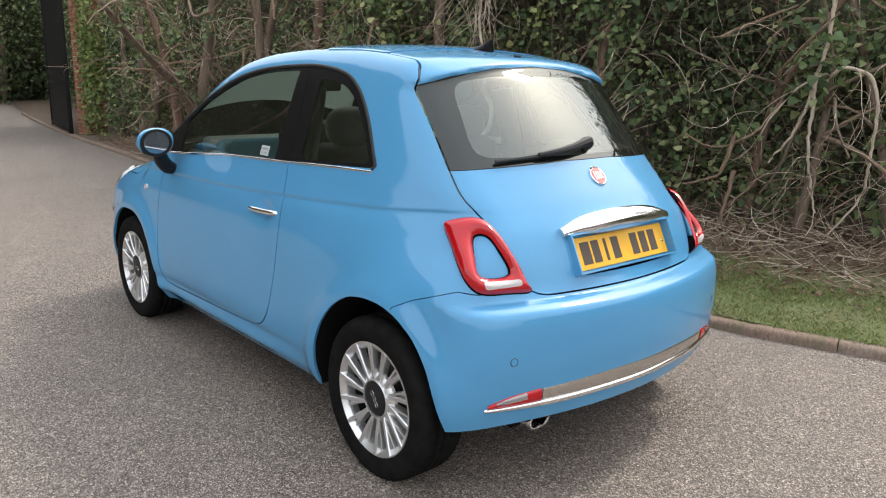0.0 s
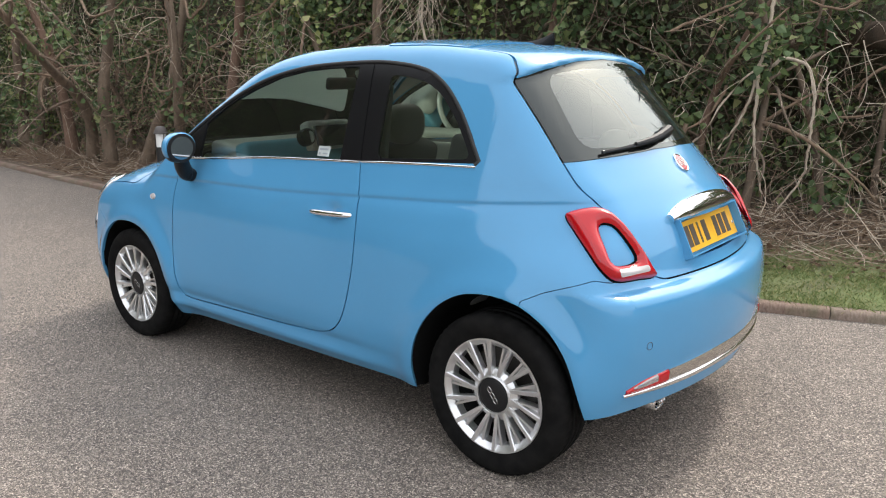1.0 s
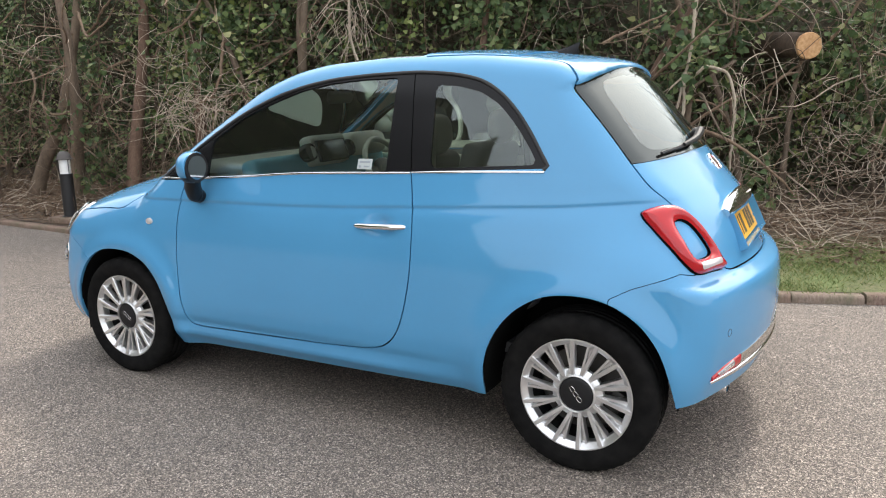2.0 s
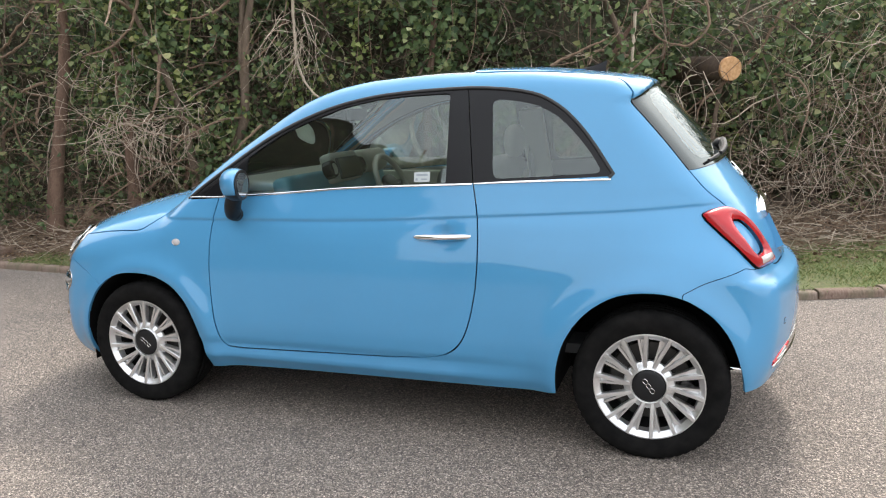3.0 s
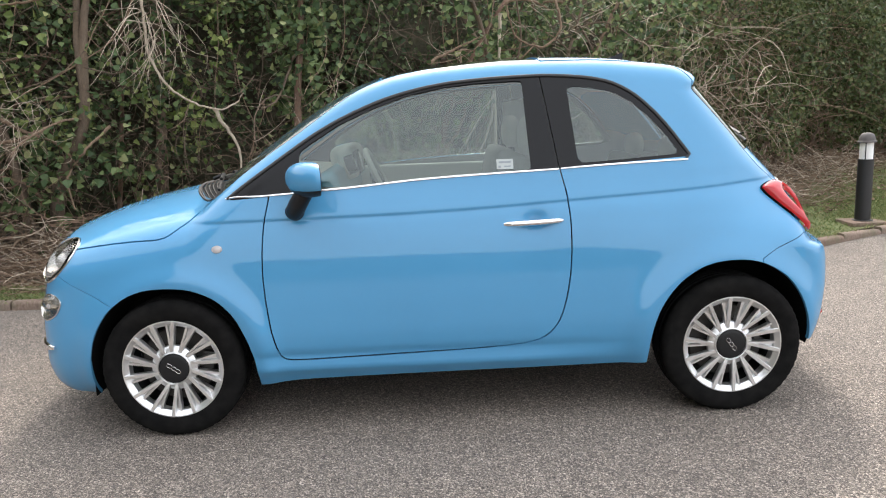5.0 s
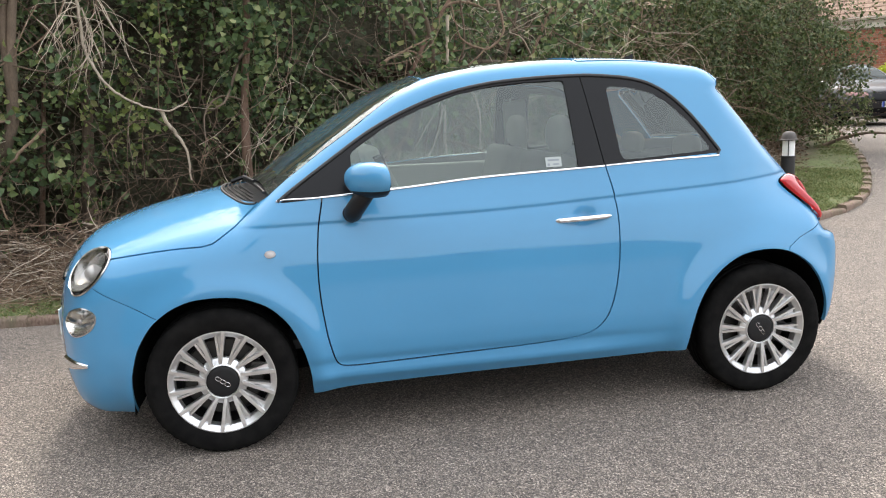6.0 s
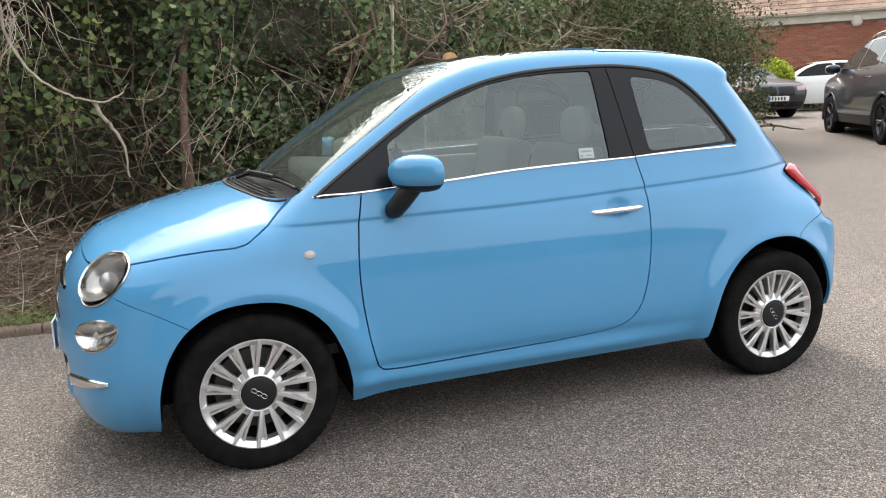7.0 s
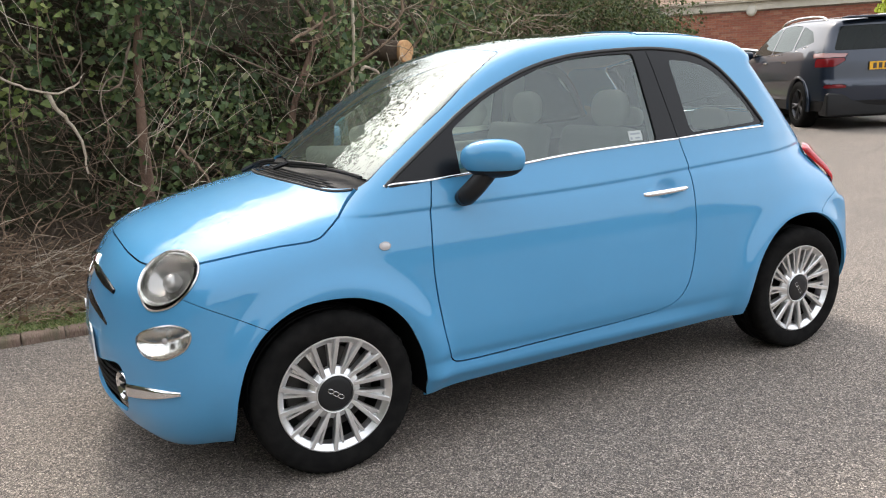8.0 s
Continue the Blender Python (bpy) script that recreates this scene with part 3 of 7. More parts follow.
def side_region(p, outline, least=.4):
    return limited(outline_distance(p[:, 0], p[:, 2], outline), least - np.abs(p[:, 1]))


def trimmed(p, t, region, gap=.0):
    """The part outside a region."""
    return cut(p, t, gap - region(p))


arch_f, arch_r = rounded(ARCH_F, .04, 4), rounded(ARCH_R, .04, 4)
P, T = cut(P, T, SILL(P[:, 0]) - P[:, 2])
P, T = trimmed(P, T, lambda p: side_region(p, arch_f, .45))
P, T = trimmed(P, T, lambda p: side_region(p, arch_r, .45))

window_edge = rounded(WINDOW, .02, 3)
win_region = lambda p: side_region(p, window_edge, .35)
win_p, win_t = cut(P, T, win_region(P))
P, T = trimmed(P, T, win_region, .001)

screen_edge = np.array(SCREEN + [(x, -y) for x, y in SCREEN[-2:0:-1]])
screen_region = lambda p: limited(outline_distance(p[:, 0], p[:, 1], screen_edge), .93 - p[:, 2])
scr_p, scr_t = cut(P, T, screen_region(P) + .002)
P, T = trimmed(P, T, screen_region, .002)

roof_edge = rounded([(-.262, -.455), (.05, -.470), (.40, -.470), (.40, .470), (.05, .470), (-.262, .455)], .03)
roof_region = lambda p: limited(outline_distance(p[:, 0], p[:, 1], roof_edge), 1.3 - p[:, 2])
roof_p, roof_t = cut(P, T, roof_region(P) + .002)
P, T = trimmed(P, T, roof_region, .002)
back_roof_edge = rounded([(.408, -.470), (.80, -.453), (.80, .453), (.408, .470)], .01)
back_roof_region = lambda p: limited(outline_distance(p[:, 0], p[:, 1], back_roof_edge), 1.3 - p[:, 2])
broof_p, broof_t = cut(P, T, back_roof_region(P) + .002)
P, T = trimmed(P, T, back_roof_region, .002)

gate_edge = rounded(GATE, .02, 3)
gate_region = lambda p: limited(outline_distance(p[:, 1], p[:, 2], gate_edge), .806 - p[:, 0])
gate_p, gate_t = cut(P, T, gate_region(P) + .0025)
P, T = trimmed(P, T, gate_region, .0025)
plate_edge = rounded([(-.272, .744), (.272, .744), (.272, .872), (-.272, .872)], .012)
plate_region = lambda p: limited(outline_distance(p[:, 1], p[:, 2], plate_edge), 1.3 - p[:, 0])
gate_p, gate_t = trimmed(gate_p, gate_t, plate_region)
rear_glass_region = lambda p: limited(outline_distance(p[:, 1], p[:, 2], np.array(REAR_GLASS)), .8 - p[:, 0])
rg_p, rg_t = cut(gate_p, gate_t, rear_glass_region(gate_p) + .001)
gate_p, gate_t = trimmed(gate_p, gate_t, rear_glass_region, .001)

tail_edge = flat_outline(TAIL, rear_corner)
tail_region = lambda p: limited(outline_distance(rear_corner(p), p[:, 2], tail_edge), 1.2 - p[:, 0])
tail_p, tail_t = cut(P, T, tail_region(P) + .0015)
P, T = trimmed(P, T, tail_region, .0015)

head_edge = flat_outline(HEAD, front_corner)
head_region = lambda p: limited(outline_distance(front_corner(p), p[:, 2], head_edge), p[:, 0] + 1.3, .3 - np.abs(p[:, 1]))
head_p, head_t = cut(P, T, head_region(P) + .002)
P, T = trimmed(P, T, head_region, .002)
fog_edge = flat_outline(FOG, front_corner)
fog_region = lambda p: limited(outline_distance(front_corner(p), p[:, 2], fog_edge), p[:, 0] + 1.3, .3 - np.abs(p[:, 1]))
fog_p, fog_t = cut(P, T, fog_region(P) + .002)
P, T = trimmed(P, T, fog_region, .002)
mouth_edge = rounded([(-.45, .252), (.45, .252), (.490, .31), (.494, .395), (.455, .440), (.25, .405), (-.25, .405), (-.455, .440), (-.494, .395), (-.490, .31)], .04)
mouth_region = lambda p: limited(outline_distance(p[:, 1], p[:, 2], mouth_edge), p[:, 0] + 1.5)
mouth_p, mouth_t = cut(P, T, mouth_region(P))
P, T = trimmed(P, T, mouth_region)

bonnet_region = lambda p: limited(outline_distance(p[:, 0], p[:, 2], BONNET_EDGE), p[:, 0] + .9)
bon_p, bon_t = cut(P, T, bonnet_region(P) + .0026)
P, T = trimmed(P, T, bonnet_region, .0026)
rb_region = lambda p: outline_distance(p[:, 0], p[:, 2], BUMPER_R)
rb_p, rb_t = cut(P, T, rb_region(P) + .0012)
P, T = trimmed(P, T, rb_region, .0012)
fb_region = lambda p: outline_distance(p[:, 0], p[:, 2], BUMPER_F)
fb_p, fb_t = cut(P, T, fb_region(P) + .0012)
P, T = trimmed(P, T, fb_region, .0012)
door_edge = rounded(DOOR, .03, 3)
door_region = lambda p: limited(side_region(p, door_edge, .4), p[:, 2] - 1.05)
door_p, door_t = cut(P, T, door_region(P) + .0028)
P, T = trimmed(P, T, door_region, .0028)


def half(p, t, sign):
    """The part of a mesh on one side: -1 the nearside (y below 0), 1 the other."""
    return cut(p, t, -sign * p[:, 1])


PAINT = M["paint"]
paint_panel("body", P, T, PAINT, car)
paint_panel("bonnet", bon_p, bon_t, PAINT, car)
front_bumper = paint_panel("front_bumper", fb_p, fb_t, PAINT, car)
rear_bumper = paint_panel("rear_bumper", rb_p, rb_t, PAINT, car)
tailgate = paint_panel("tailgate", gate_p, gate_t, PAINT, car)
paint_panel("roof_panel", broof_p, broof_t, PAINT, car, shift=.003)
doors = {}
for sign in (-1, 1):
    doors[sign] = paint_panel("door", *half(door_p, door_t, sign), PAINT, car)

# sheet a little inside the skin, black below to put shade into the panel gaps, with the glazed parts left open
inner = lambda x, y, z: body_field(x, y, z) + .020
ip, it = skin(inner, (-1.9, -.86, .06), (1.76, .86, 1.52), .05)
ip, it = cut(ip, it, SILL(ip[:, 0]) + .01 - ip[:, 2])
for region in (win_region, screen_region, roof_region, rear_glass_region, plate_region, head_region, fog_region, mouth_region,
               lambda p: side_region(p, arch_f, .45), lambda p: side_region(p, arch_r, .45)):
    ip, it = trimmed(ip, it, region, .004)
paint_panel("inner_shell", *cut(ip, it, ip[:, 2] - .955), M["dark"], car, "black inner panels behind the seams", depth=0, field=inner)
paint_panel("headlining", *cut(ip, it, .955 - ip[:, 2]), M["headliner"], car, "grey inner lining", depth=0, field=inner)

# ---- glazing ----
cowl_line = curve([(0, -1.03), (.226, -.99), (.45, -.955), (.62, -.93)])
cowl_d = lambda p: p[:, 0] - cowl_line(np.abs(p[:, 1]))
paint_panel("windscreen", *cut(scr_p, scr_t, -cowl_d(scr_p)), M["glass_front"], car, "clear windscreen glass", depth=0)
paint_panel("cowl", *cut(scr_p, scr_t, cowl_d(scr_p) + .002), M["black_plastic"], car, "grey-black plastic scuttle panel", shift=-.012)
paint_panel("roof_glass", roof_p, roof_t, M["glass_roof"], car, "dark tinted fixed glass roof", depth=.004, shift=-.002)
rg_in = rounded([(-.455, 1.115), (.455, 1.115), (.40, 1.36), (.2, 1.385), (-.2, 1.385), (-.40, 1.36)], .06)
rg_d = lambda p: outline_distance(p[:, 1], p[:, 2], rg_in)
rear_window = paint_panel("rear_window", *cut(rg_p, rg_t, rg_d(rg_p)), M["glass_rear"], tailgate, "tinted rear window", depth=0)
paint_panel("rear_window_border", *cut(rg_p, rg_t, -rg_d(rg_p)), M["glass_print"], tailgate, "black printed glass border", depth=.004)

GLASS_DOOR = rounded([(-.60, .982), (.340, 1.036), (.324, 1.396), (.141, 1.391), (-.003, 1.379), (-.148, 1.352), (-.293, 1.303), (-.439, 1.242), (-.56, 1.168), (-.60, 1.140)], .015)
GLASS_REAR = rounded([(.533, 1.054), (.960, 1.076), (.911, 1.148), (.856, 1.215), (.779, 1.290), (.70, 1.335), (.61, 1.356), (.506, 1.366)], .03)
for sign in (-1, 1):
    wp, wt = half(win_p, win_t, sign)
    d1 = outline_distance(wp[:, 0], wp[:, 2], GLASS_DOOR)
    gp, gt = cut(wp, wt, d1)
    paint_panel("side_window", gp, gt, M["glass"], doors[sign], "door glass with reflections", depth=0, shift=-.008)
    wp, wt = cut(wp, wt, -d1)
    d2 = outline_distance(wp[:, 0], wp[:, 2], GLASS_REAR)
    gp, gt = cut(wp, wt, d2)
    paint_panel("quarter_window", gp, gt, M["glass"], car, "fixed rear quarter glass", depth=0, shift=-.003)
    wp, wt = cut(wp, wt, -d2)
    gap_line = curve([(1.03, .455), (1.4, .401)])
    d3 = wp[:, 0] - gap_line(wp[:, 2])
    edge_d = outline_distance(wp[:, 0], wp[:, 2], window_edge)
    fp, ft = cut(wp, wt, d3 + .002)
    paint_panel("window_frame", fp, ft, M["black_gloss"], doors[sign], "gloss black window frame and pillar", depth=.012, shift=-.002)
    fp, ft = cut(wp, wt, .002 - d3)
    paint_panel("quarter_frame", fp, ft, M["black_gloss"], car, "gloss black window surround", depth=.012, shift=-.002)
    belt = [(-.892, .960), (-.724, .968), (-.423, .988), (-.082, 1.015), (.155, 1.025), (.452, 1.035), (.723, 1.050), (.990, 1.062)]
    for a, b in ((0, 6), (5, 8)):
        pts = [(x, sign * .68, z - .004) for x, z in belt[a:b]]
        if a:
            pts[0] = (.459, sign * .68, 1.0325)
        ribbon("waist_trim", pts, [.007, .010, .010, .009], M["chrome"], doors[sign] if not a else car, "thin chrome waist strip", lift=.005)
    seal = [(-.893, .964), (-.733, 1.077), (-.636, 1.142), (-.539, 1.205), (-.441, 1.258), (-.344, 1.301), (-.222, 1.345), (-.101, 1.375), (.044, 1.397), (.259, 1.410),
            (.401, 1.413), (.563, 1.402), (.678, 1.380), (.768, 1.336), (.857, 1.258), (.922, 1.179), (.976, 1.101), (.997, 1.070), (.996, 1.061), (.982, 1.058)]
    ribbon("window_seal", [(x, float(side_y(x, z, sign)), z) for x, z in seal], [.014, .014], M["seal"], car, "black rubber window seal", lift=.005, steps=80)

# ---- the hatchback's fittings ----
def rear_x(y, z):
    y, z = np.broadcast_arrays(np.asarray(y, float), np.asarray(z, float))
    lo, hi = np.full(y.shape, .6), np.full(y.shape, 1.95)
    for _ in range(30):
        mid = (lo + hi) / 2
        inside = body_field(mid, y, z) < 0
        lo, hi = np.where(inside, mid, lo), np.where(inside, hi, mid)
    return lo


def nose_x(y, z):
    y, z = np.broadcast_arrays(np.asarray(y, float), np.asarray(z, float))
    lo, hi = np.full(y.shape, -1.95), np.full(y.shape, -1.0)
    for _ in range(30):
        mid = (lo + hi) / 2
        inside = body_field(mid, y, z) < 0
        lo, hi = np.where(inside, lo, mid), np.where(inside, mid, hi)
    return hi


def wheel_liner(edge, sign):
    e = edge[edge[:, 1] > np.where(edge[:, 0] > 1.2, .15, SILL(edge[:, 0]) - .01)]
    y0 = side_y(e[:, 0], np.maximum(e[:, 1], .24), sign, .010)
    n = len(e)
    a = np.stack([e[:, 0], y0, e[:, 1]], 1)
    b = np.stack([e[:, 0], np.full(n, sign * .43), e[:, 1]], 1)
    faces = [(i, i + 1, n + i + 1, n + i) for i in range(n - 1)] + [tuple(range(n, 2 * n))]
    part("wheel_arch_liner", bm_from(np.concatenate([a, b]), faces), M["dark"], car, "black wheel arch liner", smooth=False)


for s in (-1, 1):
    wheel_liner(arch_f, s)
    wheel_liner(arch_r, s)

# floor, engine bay and sills seen under the car
bm = bmesh.new()
box(bm, (1.56, 1.40, .06), (0, 0, .235))
box(bm, (1.3, .84, .14), (-1.0, 0, .28))
box(bm, (1.1, .84, .10), (.90, 0, .33))
box(bm, (.10, .84, .30), (.74, 0, .36))
box(bm, (.06, 1.0, .22), (1.52, 0, .36))
part("underbody", bm, M["dark"], car, "black underbody", smooth=False)

# ---- wheels ----
TYRE_R, RIM_R = .291, .216


def tyre_mesh():
    prof = [(.186, -.070), (.200, -.082), (.212, -.090), (.236, -.0955), (.258, -.096), (.272, -.0925), (.282, -.085), (.2885, -.074), (.2905, -.060),
            (.291, -.034), (.285, -.032), (.285, -.026), (.291, -.024), (.291, -.004), (.285, -.003), (.285, .003), (.291, .004), (.291, .024), (.285, .026), (.285, .032), (.291, .034),
            (.2905, .060), (.2885, .074), (.282, .085), (.272, .0925), (.258, .096), (.240, .0955), (.206, .083), (.186, .070)]
    steps = 168
    v, f = lathe(prof, steps)
    v = np.array(v)
    n = len(prof)
    for i in range(steps):
        if i % 3 == 0:
            for k in (6, 7, 8, 9, 20, 21, 22):
                w = v[i * n + k]
                r = math.hypot(w[0], w[2])
                w[[0, 2]] *= (r - .0028) / r
    return v, f


def rim_pieces():
    lip = lathe([(.189, -.040), (.189, -.060), (.192, -.073), (.203, -.081), (.212, -.0885), (.2165, -.088), (.2175, -.083), (.214, -.078), (.207, -.064)], 84)
    spokes = []
    for k in range(14):
        a0 = 2 * math.pi * k / 14
        p0, p1 = .066 * np.array([math.cos(a0), math.sin(a0)]), .213 * np.array([math.cos(a0 - .175), math.sin(a0 - .175)])
        u = np.linspace(0, 1, 8)
        way = (p1 - p0) / np.linalg.norm(p1 - p0)
        out = np.array([-way[1], way[0]])
        line = p0 + (p1 - p0) * u[:, None]
        front = -.071 - .0185 * u ** .8
        # the raised spoke, and the set-back web that widens beside it towards the rim
        half_w = .0084 + .0008 * u
        verts = [(*(q + out * o), y) for q, w, fr in zip(line, half_w, front) for o, y in ((-w, fr + .026), (-w, fr + .004), (-w * .72, fr), (w * .72, fr), (w, fr + .004), (w, fr + .026))]
        faces = [(i * 6 + j, i * 6 + (j + 1) % 6, (i + 1) * 6 + (j + 1) % 6, (i + 1) * 6 + j) for i in range(7) for j in range(6)]
        faces.append(tuple(42 + j for j in range(6)))
        spokes.append(([(x, y, z) for x, z, y in verts], faces))
        v = np.clip((u - .10) / .75, 0, 1)
        line = p0 + (p1 - p0) * (.10 + .80 * v)[:, None]
        wide = .0100 + .0270 * v ** 1.1
        set_back = -.068 - .004 * v
        verts = []
        for q, w, fr in zip(line, wide, set_back):
            for o, y in ((.004, fr + .022), (.004, fr + .010), (w - .0115, fr + .010), (w - .0098, fr - .004), (w - .001, fr - .004), (w, fr + .001), (w, fr + .022)):
                verts.append((*(q + out * o), y))
        faces = [(i * 7 + j, i * 7 + (j + 1) % 7, (i + 1) * 7 + (j + 1) % 7, (i + 1) * 7 + j) for i in range(7) for j in range(7)]
        faces.append(tuple(49 + j for j in range(7)))
        spokes.append(([(x, y, z) for x, z, y in verts], faces))
    hub = lathe([(.0, -.050), (.102, -.050), (.098, -.060), (.088, -.067), (.074, -.072), (.069, -.073)], 56)
    return [([(x * .945, y, z * .945) for x, y, z in v], f) for v, f in [lip, hub] + spokes]


def three_loops(size, lift, at, turn=0.0):
    """Three linked raised rings, a plain mark in place of lettering."""
    out = []
    for k in (-1, 0, 1):
        a = np.linspace(0, 2 * np.pi, 18)
        pts = np.stack([k * size * .62 + size * .33 * np.cos(a), np.zeros(18), size * .22 * np.sin(a)], 1)
        c, s = math.cos(turn), math.sin(turn)
        pts = np.stack([pts[:, 0] * c - pts[:, 2] * s, pts[:, 1], pts[:, 0] * s + pts[:, 2] * c], 1) + np.array(at)
        out.append(tube(pts, lift, 5))
    return joined(out)


wheel = new("wheel")
wheel.parent = car
mesh_object("tyre", *tyre_mesh(), M["tyre"], wheel, "black rubber tyre")
rim = part("rim", bm_from(*joined(rim_pieces())), M["alloy"], wheel, "silver multi-spoke alloy rim", sharp=30)
v, f = lathe([(.0, -.0775), (.047, -.0775), (.058, -.0755), (.0625, -.072), (.063, -.060)], 40)
part("centre_cap", bm_from(v, f), M["black_plastic"], rim, "black centre cap")
v, f = lathe([(.0635, -.068), (.0640, -.0775), (.0665, -.0785), (.0690, -.0765), (.0700, -.066)], 48)
part("cap_ring", bm_from(v, f), M["alloy"], rim, "thin silver ring round the cap")
v, f = three_loops(.034, .0010, (0, -.0785, 0), -.5)
part("cap_mark", bm_from(v, f), M["satin_chrome"], rim, "small grey linked-ring mark")
v, f = lathe([(.0, .0), (.150, .0), (.155, .004), (.155, .02), (.0, .02)], 48)
part("brake_disc", bm_from(v, f), M["disc"], wheel, "steel brake disc")
# barrel whose dark colour stands for shade between the spokes
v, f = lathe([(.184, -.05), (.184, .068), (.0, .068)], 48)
part("rim_barrel", bm_from(v, f), M["alloy_back"], wheel, "inner rim barrel in a shade-dark tone")
bm = box(bmesh.new(), (.05, .05, .10), (.125, .0, .02), bevel=.008)
part("brake_calliper", bm, M["disc"], wheel)
for n, (x, y, turn) in enumerate([(-1.15, -.690, 8), (1.15, -.690, 25), (-1.15, .690, 0), (1.15, .690, 0)]):
    m = Matrix.Translation((x, y, TYRE_R - .004)) @ pose(0, 0, 0, 0, turn, 0 if y < 0 else 180)
    if n:
        copy_thing(wheel, m)
    else:
        wheel.matrix_basis = m

# ---- lamps ----
hole_edge = flat_outline(TAIL_HOLE, rear_corner)
reverse_edge = np.stack([rear_corner(np.array(REVERSE)), np.array(REVERSE)[:, 2]], 1)
hole_d = lambda p: outline_distance(rear_corner(p), p[:, 2], hole_edge)
rev_d = lambda p: outline_distance(rear_corner(p), p[:, 2], rounded(reverse_edge, .008))
out_d = lambda p: outline_distance(rear_corner(p), p[:, 2], tail_edge)


def swollen(name, p, t, material, parent, label, edge_d, height, reach):
    """A lamp cover that swells from its rim."""
    n = field_normal(body_field, p)
    d = np.minimum(np.abs(edge_d(p)), reach) / reach
    rise = height * np.sqrt(np.maximum(0, 1 - (1 - d) ** 2))
    q = p + n * rise[:, None]
    vn = np.zeros_like(q)
    fn = np.cross(q[t[:, 1]] - q[t[:, 0]], q[t[:, 2]] - q[t[:, 0]])
    for k in range(3):
        np.add.at(vn, t[:, k], fn)
    vn /= np.maximum(np.linalg.norm(vn, axis=1, keepdims=True), 1e-12)
    return mesh_object(name, q, t, material, parent, label, vn)


for sign in (-1, 1):
    lamp = new("tail_light")
    lamp.parent = car
    tp, tt = finer(*half(tail_p, tail_t, sign), times=2)
    both_d = lambda p: np.minimum(np.abs(out_d(p)), np.abs(hole_d(p)))
    rp, rt = cut(tp, tt, -hole_d(tp) + .002)
    body_p, body_t = cut(rp, rt, -rev_d(rp))
    swollen("red_lens", body_p, body_t, M["red_lens"], lamp, "glossy red ring-shaped lamp cover", both_d, .032, .034)
    wp, wt = cut(rp, rt, rev_d(rp))
    swollen("reversing_lens", wp, wt, M["white_lens"], lamp, "ribbed whitish reversing lamp", both_d, .0325, .034)
    hp, ht = cut(tp, tt, hole_d(tp))
    paint_panel("painted_insert", hp, ht, PAINT, lamp, "body-coloured insert inside the lamp ring", depth=.012, shift=-.001)

    lamp = new("headlight")
    lamp.parent = car
    hp, ht = finer(*half(head_p, head_t, sign), times=2)
    hd = lambda p: outline_distance(front_corner(p), p[:, 2], head_edge)
    swollen("lens", hp, ht, M["clear_lens"], lamp, "clear bulging headlight lens", hd, .016, .06)
    cx = np.array(HEAD).mean(0) * (1, sign, 1)
    n0 = field_normal(body_field, onto(body_field, cx[None], 6))[0]
    turn = Vector(n0).to_track_quat("Z", "Y").to_matrix().to_4x4()
    c0 = onto(body_field, cx[None], 6)[0]
    v, f = lathe([(.110, -.004), (.106, -.010), (.098, -.012), (.092, -.016), (.090, -.026)], 48, "z")
    ob = part("bezel", bm_from(v, f), M["reflector"], lamp, "bright headlight bezel")
    ob.matrix_basis = Matrix.Translation(c0) @ turn @ Matrix.Diagonal((1.02, .88, 1, 1))
    v, f = lathe([(.091, -.018), (.082, -.030), (.066, -.044), (.046, -.056), (.030, -.062)], 48, "z")
    ob = part("bowl", bm_from(v, f), M["smoked"], lamp, "smoky grey headlight bowl")
    ob.matrix_basis = Matrix.Translation(c0) @ turn @ Matrix.Diagonal((1.02, .88, 1, 1))
    v, f = lathe([(.0, -.026), (.014, -.028), (.024, -.036), (.029, -.052), (.030, -.075)], 32, "z")
    ob = part("projector", bm_from(v, f), M["projector"], lamp, "round glassy projector lens")
    ob.matrix_basis = Matrix.Translation(c0) @ turn
    chrome_ring = np.array([onto(body_field, np.array([[x, y * sign, z]]), 4)[0] for x, y, z in HEAD])
    chrome_ring = smooth_outline(chrome_ring, 4)
    n3 = field_normal(body_field, chrome_ring)
    v, f = tube(np.concatenate([chrome_ring, chrome_ring[:2]]) + .002 * np.concatenate([n3, n3[:2]]), .0045, 6)
    part("chrome_ring", bm_from(v, f), M["satin_chrome"], lamp, "slim bright headlight ring")

    lamp = new("front_lamp")
    lamp.parent = car
    fp, ft = finer(*half(fog_p, fog_t, sign), times=2)
    fd = lambda p: outline_distance(front_corner(p), p[:, 2], fog_edge)
    swollen("lens", fp, ft, M["clear_lens"], lamp, "clear oval lamp lens", fd, .016, .05)
    q = fp - field_normal(body_field, fp) * (.008 + .030 * np.minimum(1, np.abs(fd(fp)) / .05))[:, None]
    mesh_object("bowl", q, ft, M["reflector"], lamp, "silvered lamp bowl")
    cf = np.array(FOG).mean(0) * (1, sign, 1)
    cf = onto(body_field, cf[None], 6)[0]
    nf = field_normal(body_field, cf[None])[0]
    bm = bmesh.new()
    bmesh.ops.create_uvsphere(bm, u_segments=16, v_segments=10, radius=.010)
    bmesh.ops.translate(bm, verts=bm.verts, vec=Vector(cf - nf * .018))
    part("bulb", bm, M["white_lens"], lamp)
    ring = smooth_outline(np.array([onto(body_field, np.array([[x, y * sign, z]]), 4)[0] for x, y, z in FOG]), 4)
    v, f = tube(np.concatenate([ring, ring[:2]]), .004, 6)
    part("rim", bm_from(v, f), M["satin_chrome"], lamp)

